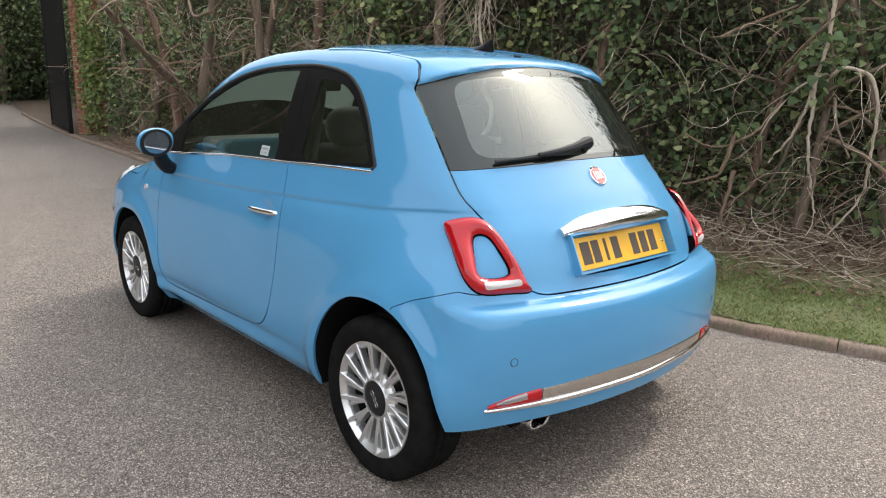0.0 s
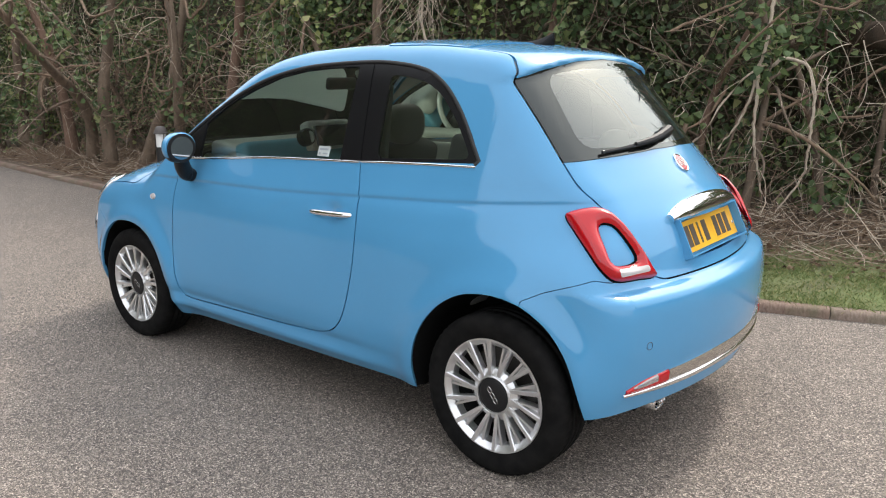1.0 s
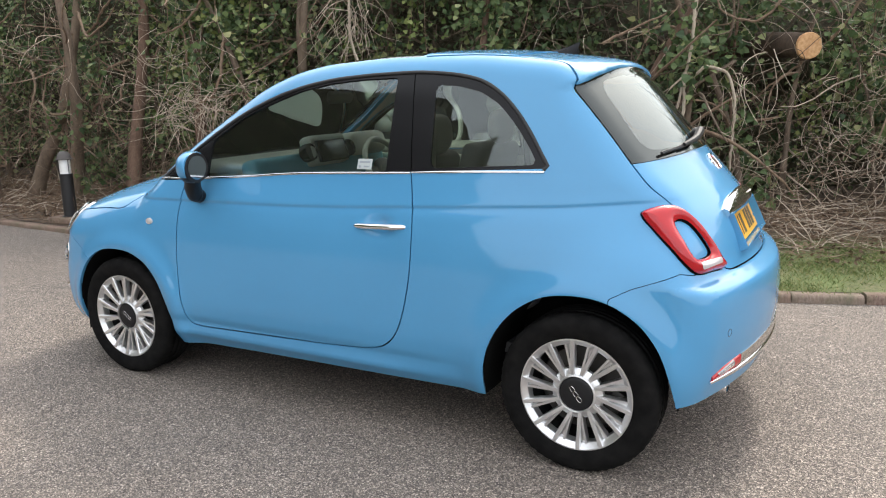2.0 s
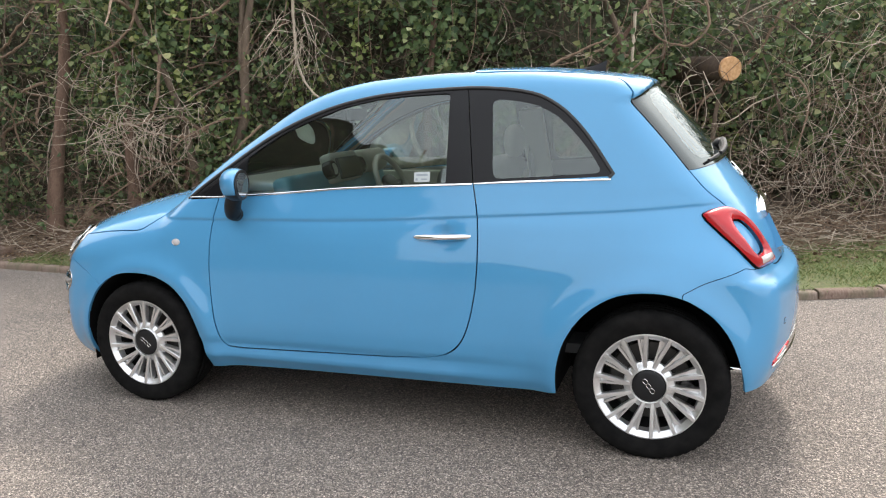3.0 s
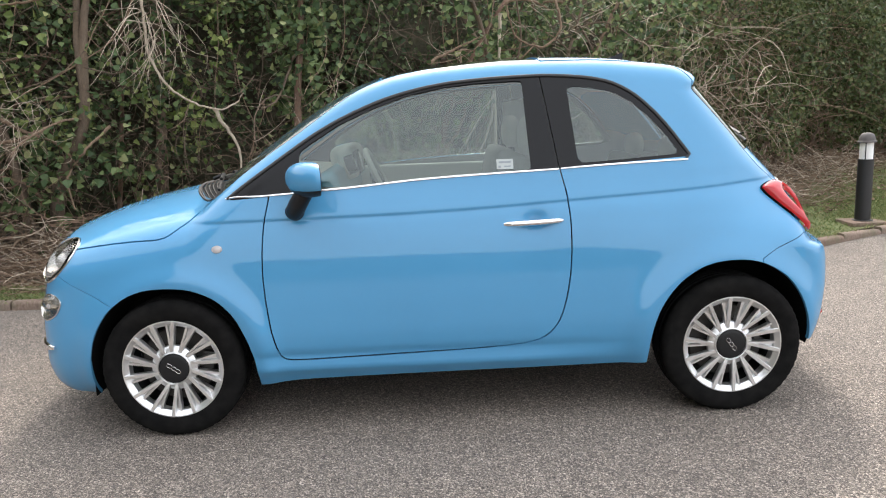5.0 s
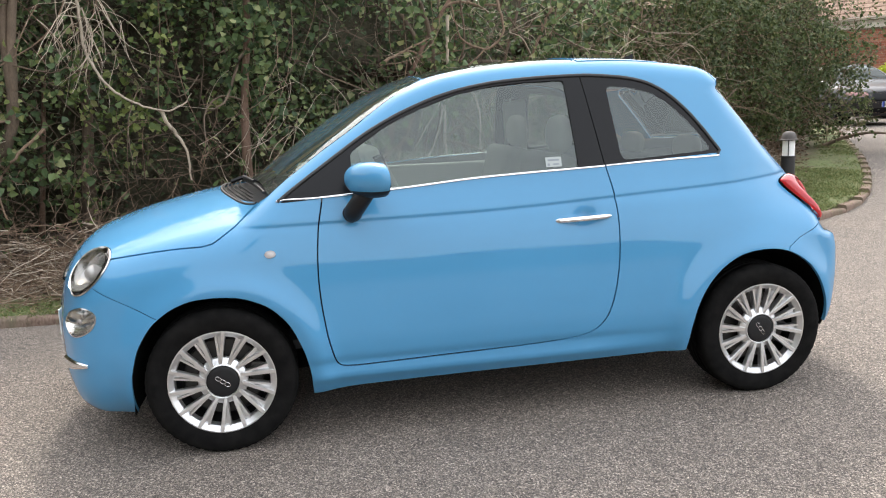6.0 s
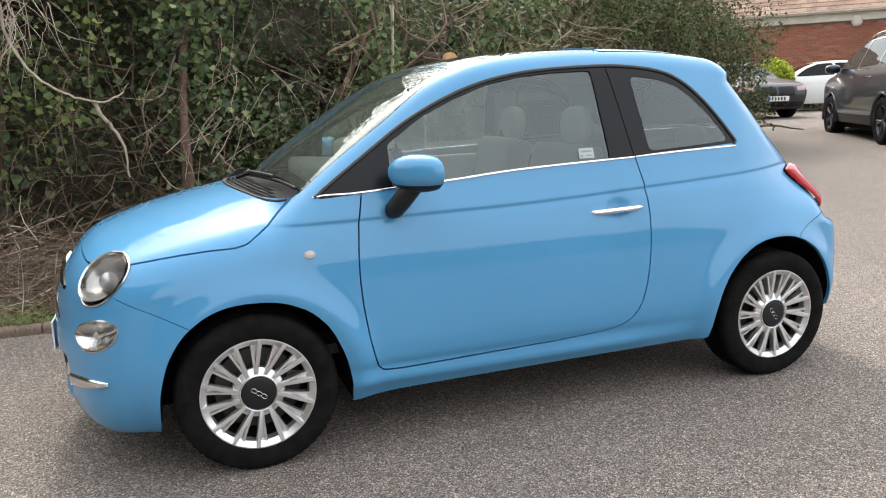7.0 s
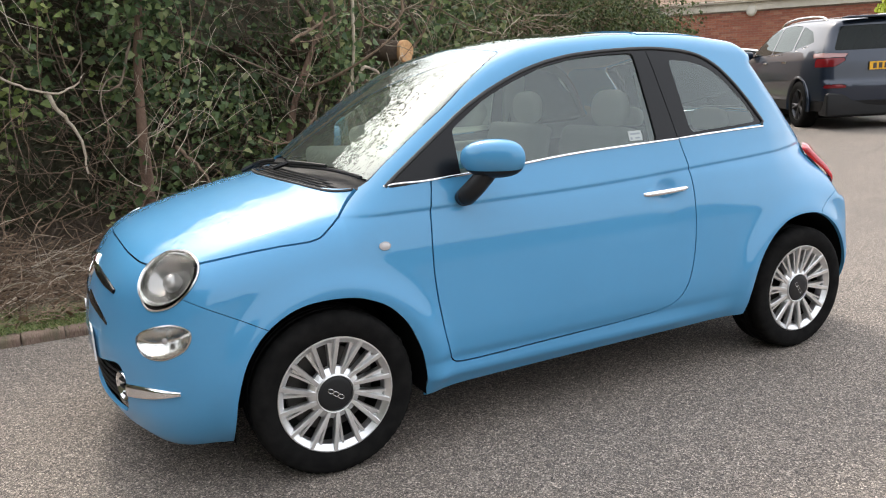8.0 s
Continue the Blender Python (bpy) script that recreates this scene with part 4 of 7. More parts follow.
# lower grille with its bars, and the chrome whiskers
gp = mouth_p - field_normal(body_field, mouth_p) * .035
mesh_object("grille_backing", gp, mouth_t, M["dark"], front_bumper, "black lower grille backing")
for z in np.linspace(.285, .385, 5):
    ys = np.linspace(-.44, .44, 30)
    pts = np.stack([nose_x(ys, np.full(30, z)) + .022, ys, np.full(30, z)], 1)
    part("grille_bar", bm_from(*tube(pts, .006, 6)), M["black_plastic"], front_bumper)
for sign in (-1, 1):
    ribbon("chrome_whisker", [(-1.765, sign * .494, .352), (-1.72, sign * .59, .366), (-1.67, sign * .672, .378), (-1.635, sign * .712, .383)], [.046, .044, .034, .014], M["chrome"],
           front_bumper, "bright chrome bumper whisker", lift=.010)
    v, f = lathe([(.0, -.012), (.030, -.006), (.044, .008), (.050, .014), (.056, .004), (.058, -.02)], 32, "z")
    fog = part("fog_light", bm_from(v, f), M["chrome"], front_bumper, "small round chrome fog light")
    c = onto(body_field, np.array([[-1.80, sign * .432, .345]]), 6)[0]
    n0 = field_normal(body_field, c[None])[0]
    fog.matrix_basis = Matrix.Translation(c - n0 * .024) @ Vector(n0).to_track_quat("Z", "Y").to_matrix().to_4x4()
    ribbon("nose_whisker", [(-1.81, sign * .055, .703), (-1.80, sign * .17, .692), (-1.79, sign * .28, .683), (-1.775, sign * .40, .669)], [.02, .030, .030, .016], M["black_gloss"],
           front_bumper, "gloss black nose bar", lift=.009)
    ribbon("bar_highlight", [(-1.81, sign * .055, .708), (-1.805, sign * .12, .705), (-1.80, sign * .20, .699)], [.018, .014, .004], M["chrome"],
           front_bumper, "chrome tip of the nose bar", lift=.013)
    ribbon("nose_slot", [(-1.84, sign * .10, .610), (-1.83, sign * .2, .595), (-1.82, sign * .30, .572), (-1.81, sign * .36, .552)], [.03, .034, .030, .010], M["black_gloss"],
           front_bumper, "thin black air slot", lift=.003)
ribbon("air_slot", [(-1.845, -.30, .572), (-1.855, 0, .60), (-1.845, .30, .572)], [.01, .02, .01], M["black_gloss"], front_bumper, lift=.002)


def oval_badge(at, normal_from, rx, rz, parent, name="badge"):
    c = onto(body_field, np.array([at], float), 6)[0]
    n0 = field_normal(body_field, c[None])[0]
    m = Matrix.Translation(c) @ Vector(n0).to_track_quat("Z", "Y").to_matrix().to_4x4()
    v, f = lathe([(0, .004), (.84, .0045), (.87, .006), (.93, .0075), (1.0, .005), (1.02, -.004)], 40, "z")
    v = [(x * rx, y * rz, z) for x, y, z in v]
    ob = part(name, bm_from(v, f), M["chrome"], parent, "round badge with a chrome rim")
    ob.matrix_basis = m
    v, f = lathe([(0, .0052), (.83, .0052), (.84, .004)], 40, "z")
    v = [(x * rx, y * rz, z) for x, y, z in v]
    disc = part("enamel", bm_from(v, f), M["badge_red"], ob, "plain red enamel face")
    bm = bmesh.new()
    for k in (-.48, -.16, .16, .48):
        box(bm, (rx * .14, rz * .8, .0012), (k * rx, 0, .006))
    part("badge_bars", bm, M["satin_chrome"], ob, "plain upright bars", smooth=False)


front_plate = part("front_plate", box(bmesh.new(), (.006, .52, .111), bevel=.002), M["plate_white"], front_bumper, "white reflective front plate", smooth=False)
front_plate.matrix_basis = pose(float(nose_x(0, .45)) + .012, 0, .452)
for k in range(7):
    if k != 4:
        part("plate_bar", box(bmesh.new(), (.001, .042, .078), (-.0036, -.19 + k * .0635, 0)), M["plate_black"], front_plate, smooth=False)


oval_badge((1.45, 0, 1.040), None, .038, .040, tailgate)
oval_badge((-1.82, 0, .700), None, .045, .045, front_bumper)

# ---- tail: number plate, grip, strip, reflectors, wiper ----
plate = new("number_plate")
plate.parent = tailgate
bm = bmesh.new()
box(bm, (.003, .525, .113), bevel=.001)
sheet = part("plate_sheet", bm, M["plate_yellow"], plate, "yellow reflective rear plate", smooth=False)
for k, w in enumerate((.048, .040, .014, .040, 0, .040, .040, .040)):
    if w:
        part("plate_bar", box(bmesh.new(), (.001, w, .078), (.002, -.195 + k * .0545, 0)), M["plate_black"], plate, "plain dark bar", smooth=False)
bm = box(bmesh.new(), (.004, .56, .14), (-.008, 0, 0))
for sgn in (-1, 1):
    box(bm, (.042, .006, .14), (.009, sgn * .275, 0))
    box(bm, (.042, .56, .006), (.009, 0, sgn * .066))
pan = part("plate_recess", bm, PAINT, tailgate, smooth=False)
for sgn in (-1, 1):
    bm = bmesh.new()
    bmesh.ops.create_cone(bm, cap_ends=True, segments=12, radius1=.006, radius2=.004, depth=.003, matrix=Matrix.Translation((.003, sgn * .245, -.01)) @ pose(0, 0, 0, 0, 90, 0))
    part("plate_screw", bm, M["satin_chrome"], plate)
plate.matrix_basis = pose(1.575, .0, .806, 0, -25, 0)
pan.matrix_basis = plate.matrix_basis.copy()
ribbon("grip", [(1.55, -.300, .884), (1.55, -.20, .899), (1.55, 0, .905), (1.55, .20, .899), (1.55, .300, .884)], [.034, .066, .070, .066, .034], M["chrome"], tailgate,
       "wide chrome tailgate handle", lift=.020)
v, f = three_loops(.040, .0018, (0, 0, 0), 0)
mark = part("grip_mark", bm_from(v, f), M["satin_chrome"], tailgate, "linked-ring mark on the handle")
mark.matrix_basis = Matrix.Translation((float(rear_x(.10, .910)) + .021, .10, .912)) @ pose(0, 0, 0, 0, 0, 90) @ pose(0, 0, 0, 25, 0, 0)
low = [(1.575, -.655, .363), (1.64, -.46, .361), (1.70, -.12, .366), (1.70, .12, .366), (1.64, .46, .361), (1.575, .655, .363)]
ribbon("chrome_strip", low, [.012, .022, .022, .022, .022, .012], M["chrome"], rear_bumper, "long chrome strip along the bumper", lift=.010, steps=60)
mid = [(1.64, -.46, .394), (1.70, -.12, .402), (1.70, .12, .402), (1.64, .46, .394)]
ribbon("bumper_insert", mid, [.042, .052, .052, .042], M["satin_chrome"], rear_bumper, "brushed grey bumper insert", lift=.005, steps=60)
for sign in (-1, 1):
    ribbon("reflector", [(1.585, sign * .645, .374), (1.61, sign * .57, .386), (1.642, sign * .466, .394)], [.010, .036, .044], M["red_lens"], rear_bumper,
           "red and clear bumper reflector", lift=.008)
    ribbon("reflector_clear", [(1.595, sign * .62, .384), (1.615, sign * .565, .391), (1.63, sign * .52, .397)], [.006, .022, .026], M["fog_clear"], rear_bumper, "clear end of the bumper lamp", lift=.0105)
    for q in range(3):
        ribbon("lens_rib", [(1.60, sign * .605, .3815 + .005 * q), (1.615, sign * .565, .3855 + .005 * q), (1.63, sign * .525, .390 + .005 * q)], [.001, .002, .002], M["satin_chrome"], rear_bumper, lift=.0115, steps=8)
for y in (-.584, .584):
    c = onto(body_field, np.array([[1.65, y, .52]]), 6)[0]
    n0 = field_normal(body_field, c[None])[0]
    v, f = lathe([(0, .001), (.0085, .001), (.009, .0005), (.0105, .0012), (.012, .0), (.0125, -.003)], 20, "z")
    ob = part("parking_sensor", bm_from(v, f), PAINT, rear_bumper, "small round parking sensor")
    v, f = lathe([(.0118, .0002), (.0128, .0014), (.0140, .0002)], 24, "z")
    gap = part("sensor_gap", bm_from(v, f), M["seal"], rear_bumper)
    gap.matrix_basis = Matrix.Translation(c) @ Vector(n0).to_track_quat("Z", "Y").to_matrix().to_4x4()
    ob.matrix_basis = Matrix.Translation(c) @ Vector(n0).to_track_quat("Z", "Y").to_matrix().to_4x4()
# rear wiper
blade = line_on_surface([(1.33, -.40, 1.10), (1.36, -.25, 1.108), (1.375, -.10, 1.122), (1.365, .02, 1.142)], 16)
nb = field_normal(body_field, blade)
bm = bm_from(*joined([tube(blade + nb * .012, np.linspace(.006, .008, 16), 6), tube(blade[6:] + nb[6:] * np.linspace(.02, .032, 10)[:, None], np.linspace(.008, .018, 10), 8)]))
bmesh.ops.create_uvsphere(bm, u_segments=16, v_segments=8, radius=.03, matrix=Matrix.Translation(blade[-1] + nb[-1] * .014) @ Matrix.Diagonal((.8, 1.2, .8, 1)))
part("rear_wiper", bm, M["black_plastic"], tailgate, "black rear wiper resting on glass")
c = onto(body_field, np.array([[1.03, 0, 1.452]]), 6)[0]
part("washer_nozzle", box(bmesh.new(), (.020, .022, .016), tuple(c), bevel=.003), M["black_plastic"], tailgate)
# exhaust
def oblong(w, h, x, steps=32):
    """One ring of a rounded oblong tube."""
    a = 2 * np.pi * np.arange(steps) / steps
    c, d = np.cos(a), np.sin(a)
    return np.stack([np.full(steps, x), w * np.sign(c) * np.abs(c) ** .62, h * np.sign(d) * np.abs(d) ** .8], 1)


rings = [oblong(.040, .018, -.16), oblong(.047, .025, -.08), oblong(.048, .027, .055), oblong(.047, .026, .062), oblong(.042, .021, .063), oblong(.040, .019, .055), oblong(.039, .018, -.05), oblong(.003, .003, -.055)]
v = np.concatenate(rings)
f = [(i * 32 + k, i * 32 + (k + 1) % 32, (i + 1) * 32 + (k + 1) % 32, (i + 1) * 32 + k) for i in range(len(rings) - 1) for k in range(32)]
ob = part("exhaust_pipe", bm_from(v, f), M["chrome"], car, "oblong chrome exhaust tip")
ob.matrix_basis = pose(1.545, -.425, .276)
bm = bmesh.new()
box(bm, (.28, .5, .13), (1.32, -.10, .315), bevel=.04)
part("silencer", bm, M["disc"], car, "dull steel silencer")

# ---- mirrors, handles, markers, aerial ----
def ellipsoid(bm, centre, radii, power=2.4, cutoff=None):
    made = bmesh.ops.create_uvsphere(bm, u_segments=32, v_segments=20, radius=1)["verts"]
    for v in made:
        c = v.co
        k = sum(abs(a) ** power for a in c) ** (-1 / power)
        c *= k
        if cutoff is not None:
            c.x = min(c.x, cutoff)
    bmesh.ops.transform(bm, matrix=Matrix.Translation(centre) @ Matrix.Diagonal((*radii, 1)), verts=made)


for sign in (-1, 1):
    mirror = new("door_mirror")
    mirror.parent = car
    mirror.matrix_basis = pose(-.540, sign * .842, 1.046)

    turned = Matrix.Rotation(radians(-sign * 14), 4, "Z")
    aim = turned @ Vector((1, 0, 0))

    def pod(radii, drop, face):
        """A domed pod whose long axis runs outwards and back, cut flat behind."""
        bm = bmesh.new()
        ellipsoid(bm, (0, 0, 0), radii, 2.25)
        bmesh.ops.transform(bm, matrix=Matrix.Translation((0, 0, drop)) @ Matrix.Rotation(radians(-sign * 41), 4, "Z"), verts=bm.verts)
        for v in bm.verts:
            past = v.co.dot(aim) - face
            if past > 0:
                v.co -= aim * past
        return bm

    part("shell", pod((.064, .124, .065), 0, .034), PAINT, mirror, "blue painted mirror shell", sharp=50)
    part("surround", pod((.058, .114, .057), -.013, .037), M["black_plastic"], mirror, "black mirror surround", sharp=50)
    v, f = lathe([(.80, .0), (1.0, .0), (1.0, -.012), (.95, -.02)], 40, "z")
    part("glass_rim", bm_from([(.038 + z, sign * .021 + x * .086, y * .064 - .003) for x, y, z in v], f), M["black_plastic"], mirror).matrix_basis = turned
    v, f = lathe([(0, .0), (.78, .0), (.88, .0), (.88, -.004)], 40, "z")
    part("mirror_glass", bm_from([(.0395 + z, sign * .021 + x * .078, y * .058 - .003) for x, y, z in v], f), M["mirror"], mirror, "oval mirror glass").matrix_basis = turned
    pts = np.array([(-.615, sign * .735, .900), (-.612, sign * .770, .915), (-.59, sign * .80, .950), (-.565, sign * .82, .985), (-.55, sign * .83, 1.01)])
    v, f = tube(np.stack([np.interp(np.linspace(0, 4, 14), range(5), pts[:, a]) for a in range(3)], 1), np.interp(np.linspace(0, 4, 14), range(5), [.030, .036, .036, .034, .036]), 14)
    bm = bm_from(v, f)
    bmesh.ops.create_uvsphere(bm, u_segments=18, v_segments=12, radius=.037, matrix=Matrix.Translation((-.612, sign * .768, .913)) @ Matrix.Diagonal((1.05, .6, .95, 1)))
    part("mirror_arm", bm, M["black_plastic"], doors[sign], "black mirror arm", sharp=60)
    ys = float(side_y(.34, .86, sign))
    xs = np.linspace(.212, .462, 24)
    u = (xs - .337) / .125
    cz = .824 + .008 * (xs - .212) / .25
    cy = ys + sign * (.012 + .016 * (1 - np.abs(u) ** 3))
    cy[[0, -1]] = ys
    rad = .0125 * (1 - .45 * np.abs(u) ** 6)
    v, f = tube(np.stack([xs, cy, cz], 1), rad, 12)
    part("door_handle", bm_from([(x, y, cz.mean() + (z - cz.mean()) * 1.0) for x, y, z in v], f), M["chrome"], doors[sign], "chrome bar door handle")
    c = onto(body_field, np.array([[-.934, sign * .775, .775]]), 6)[0]
    v, f = lathe([(0, .007), (.6, .0065), (.85, .004), (.9, .006), (1, .004), (1.04, -.003)], 28, "z")
    ob = part("side_repeater", bm_from([(x * .021, y * .015, z) for x, y, z in v], f), M["white_lens"], car, "small oval side indicator")
    ob.matrix_basis = Matrix.Translation(c) @ Vector(field_normal(body_field, c[None])[0]).to_track_quat("Z", "Y").to_matrix().to_4x4()
    if sign < 0:
        c = np.array([.234, float(side_y(.234, 1.063, sign)), 1.063])
        n0 = field_normal(body_field, c[None])[0]
        m = Matrix.Translation(c - n0 * .0055) @ Vector(n0).to_track_quat("Z", "Y").to_matrix().to_4x4()
        sticker = part("window_sticker", box(bmesh.new(), (.068, .042, .0008)), M["white_mark"], doors[sign], "small white window sticker", smooth=False)
        sticker.matrix_basis = m
        bm = bmesh.new()
        box(bm, (.05, .008, .0008), (0, .008, .001))
        box(bm, (.010, .010, .0008), (-.022, -.011, .001))
        box(bm, (.026, .006, .0008), (.01, -.010, .001))
        part("sticker_bars", bm, M["grey_mark"], sticker, smooth=False)

# shark-fin aerial
xs = np.linspace(.74, .885, 10)
base = np.array([float(curve([(.7, 1.496), (.9, 1.478)])(x)) for x in xs])
hts = .004 + .046 * ((xs - .74) / .145) ** 1.7
verts = []
for x, b, h in zip(xs, base, hts):
    w = .016 * math.sin(math.pi * min(1, (x - .72) / .12) / 2)
    verts += [(x, -w, b - .004), (x, -w * .6, b + h * .5), (x + h * .1, 0, b + h), (x, w * .6, b + h * .5), (x, w, b - .004)]
faces = [(i * 5 + j, i * 5 + j + 1, i * 5 + j + 6, i * 5 + j + 5) for i in range(9) for j in range(4)] + [(0, 1, 2, 3, 4), (49, 48, 47, 46, 45)]
part("aerial", bm_from(verts, faces), M["black_gloss"], car, "small dark shark-fin aerial", sharp=40)

# windscreen wipers on the scuttle
for (a, b) in (((-1.06, -.05), (-.945, -.60)), ((-1.08, .45), (-1.045, -.10))):
    ys = np.linspace(a[1], b[1], 20)
    xs = np.linspace(a[0], b[0], 20)
    zz = []
    for x, y in zip(xs, ys):
        lo, hi = .8, 1.6
        for _ in range(24):
            mid = (lo + hi) / 2
            lo, hi = (mid, hi) if body_field(x, y, mid) < 0 else (lo, mid)
        zz.append(lo)
    pts = np.stack([xs, ys, np.array(zz) + .014], 1)
    arm = pts[:12] + np.array([(0, 0, .012)] * 12)
    arm[0] += (-.05, 0, -.02)
    part("wiper", bm_from(*joined([tube(pts, .0065, 6), tube(arm, np.linspace(.010, .007, 12), 6)])), M["black_plastic"], car, "black windscreen wiper")
for k in range(5):
    ys = np.linspace(-.56 + .02 * k, .56 - .02 * k, 40)
    xs = -1.148 + .48 * ys ** 2 + .018 * k
    pts = np.stack([xs, ys, BONNET(xs) - .20 * ys ** 2 - .12 * ys ** 4 + .002], 1)
    part("cowl_rib", bm_from(*tube(pts, .004, 5)), M["black_plastic"], car)
pts = np.stack([-1.158 + .50 * np.linspace(-.6, .6, 50) ** 2, np.linspace(-.6, .6, 50), np.zeros(50)], 1)
for q in pts:
    lo, hi = .7, 1.4
    for _ in range(24):
        mid = (lo + hi) / 2
        lo, hi = (mid, hi) if body_field(q[0], q[1], mid) < 0 else (lo, mid)
    q[2] = lo
part("cowl_edge", bm_from(*tube(pts, .006, 6)), M["seal"], car, "black rubber bonnet seal")

# ---- inside the cabin ----
def cushion(size, at, turn=(0, 0, 0), bevel=.05):
    bm = box(bmesh.new(), size, bevel=bevel, segments=4)
    bmesh.ops.transform(bm, matrix=pose(*at, *turn), verts=bm.verts)
    return bm


for y in (-.34, .34):
    seat = new("front_seat")
    seat.parent = car
    part("cushion", cushion((.50, .48, .16), (-.06, y, .52)), M["seat"], seat, "ivory and grey cloth seat")
    part("backrest", cushion((.13, .47, .58), (.26, y, .80), (0, 14, 0)), M["seat"], seat, sharp=60)
    bm = bmesh.new()
    ellipsoid(bm, (.375, y, 1.16), (.045, .115, .085), 2.6)
    part("headrest", bm, M["cream"], seat, "round ivory headrest")
bench = new("rear_seat")
bench.parent = car
part("cushion", cushion((.42, 1.08, .14), (.68, 0, .56)), M["seat"], bench, "ivory and grey rear bench")
part("backrest", cushion((.13, 1.06, .46), (.95, 0, .80), (0, 16, 0)), M["interior"], bench)
for y in (-.3, .3):
    bm = bmesh.new()
    ellipsoid(bm, (1.03, y, 1.07), (.04, .11, .06), 2.6)
    part("headrest", bm, M["cream"], bench)
dash = new("dashboard")
dash.parent = car
part("top_pad", cushion((.34, 1.00, .09), (-.645, 0, .985), (0, 4, 0), .04), M["cream"], dash, "ivory dashboard top")
part("fascia", cushion((.10, 1.08, .16), (-.50, 0, .965), (0, -14, 0), .04), M["dash_blue"], dash, "glossy pale blue dashboard panel")
part("lower_dash", cushion((.25, 1.10, .30), (-.58, 0, .80), (0, 0, 0), .04), M["interior"], dash)
part("screen_housing", cushion((.08, .30, .15), (-.455, -.02, 1.055), (0, -18, 0), .03), M["cream"], dash, "ivory infotainment surround")
part("screen", cushion((.02, .24, .11), (-.412, -.02, 1.055), (0, -18, 0), .01), M["screen"], dash, "dark infotainment screen")
for y in (-.185, .145):
    v, f = lathe([(0, .0), (.035, .0), (.042, .014), (.045, 0), (.044, -.03)], 24, "z")
    ob = part("air_vent", bm_from(v, f), M["black_gloss"], dash)
    ob.matrix_basis = Matrix.Translation((-.425, y, 1.055)) @ Matrix.Rotation(radians(72), 4, "Y")
part("binnacle", cushion((.16, .34, .13), (-.50, .36, 1.06), (0, -10, 0), .06), M["cream"], dash, "ivory instrument hood")
v, f = lathe([(.172 + .016 * math.cos(a), .016 * math.sin(a)) for a in np.linspace(0, 2 * np.pi, 10)[:-1]], 40, "z", closed=True)
sw = part("steering_wheel", bm_from(v, f), M["cream"], car, "ivory steering wheel")
sw.matrix_basis = Matrix.Translation((-.33, .36, .93)) @ Matrix.Rotation(radians(65), 4, "Y")
bm = bmesh.new()
box(bm, (.05, .30, .03), (0, 0, -.02), bevel=.01)
box(bm, (.15, .04, .03), (.08, 0, -.02), bevel=.01)
ellipsoid(bm, (0, 0, -.015), (.065, .075, .03), 2.4)
part("spokes", bm, M["interior"], sw)
part("rear_view_mirror", cushion((.03, .20, .06), (-.36, -.0, 1.318), (0, 10, 0), .02), M["interior"], car, "dark rear-view mirror")
part("cabin_floor", box(bmesh.new(), (2.2, 1.2, .04), (.1, 0, .36)), M["interior"], car, smooth=False)
part("parcel_shelf", cushion((.34, 1.02, .03), (1.15, 0, 1.00), (0, 0, 0), .01), M["interior"], car, "dark parcel shelf")
for sign in (-1, 1):
    part("door_card", cushion((1.08, .05, .50), (-.14, sign * .625, .74), (sign * 5, 0, 0), .02), M["cream"], car)
    part("pillar_trim", cushion((.13, .035, .46), (.44, sign * .585, 1.10), (sign * 14, -6, 0), .015), M["cream"], car, "ivory inner pillar trim")
    pts = [(.42, sign * .58, .9), (.40, sign * .575, 1.15), (.385, sign * .535, 1.33)]
    part("seat_belt", bm_from(*tube(pts, .018, 4)), M["seat"], car, "pale seat belt webbing")

# ---- the hedge: bare trunks, dead twigs, ivy and dark foliage ----
rng = np.random.default_rng(7)


def fast_mesh(name, verts, faces, material, parent=None, label="", smooth=False):
    """A mesh from arrays whose faces all have the same number of corners."""
    verts, faces = np.asarray(verts, np.float32), np.asarray(faces, np.int32)
    me = bpy.data.meshes.new(name)
    me.vertices.add(len(verts))
    me.vertices.foreach_set("co", verts.ravel())
    k = faces.shape[1]
    me.loops.add(faces.size)
    me.loops.foreach_set("vertex_index", faces.ravel())
    me.polygons.add(len(faces))
    me.polygons.foreach_set("loop_start", np.arange(0, faces.size, k, dtype=np.int32))
    me.polygons.foreach_set("use_smooth", np.full(len(faces), smooth))
    me.update(calc_edges=True)
    me.materials.append(material)
    ob = new(name, me)
    if parent is not None:
        ob.parent = parent
    if label:
        tagged(ob, label=label)
    return ob


LEAF = np.array([(0, 0, 0), (.48, .28, .10), (.30, .72, .05), (0, 1, -.06), (-.30, .72, .05), (-.48, .28, .10)])


IVY_LEAF = np.array([(0, 0, 0), (.52, .20, .09), (.36, .58, .03), (0, 1, -.08), (-.36, .58, .03), (-.52, .20, .09)])


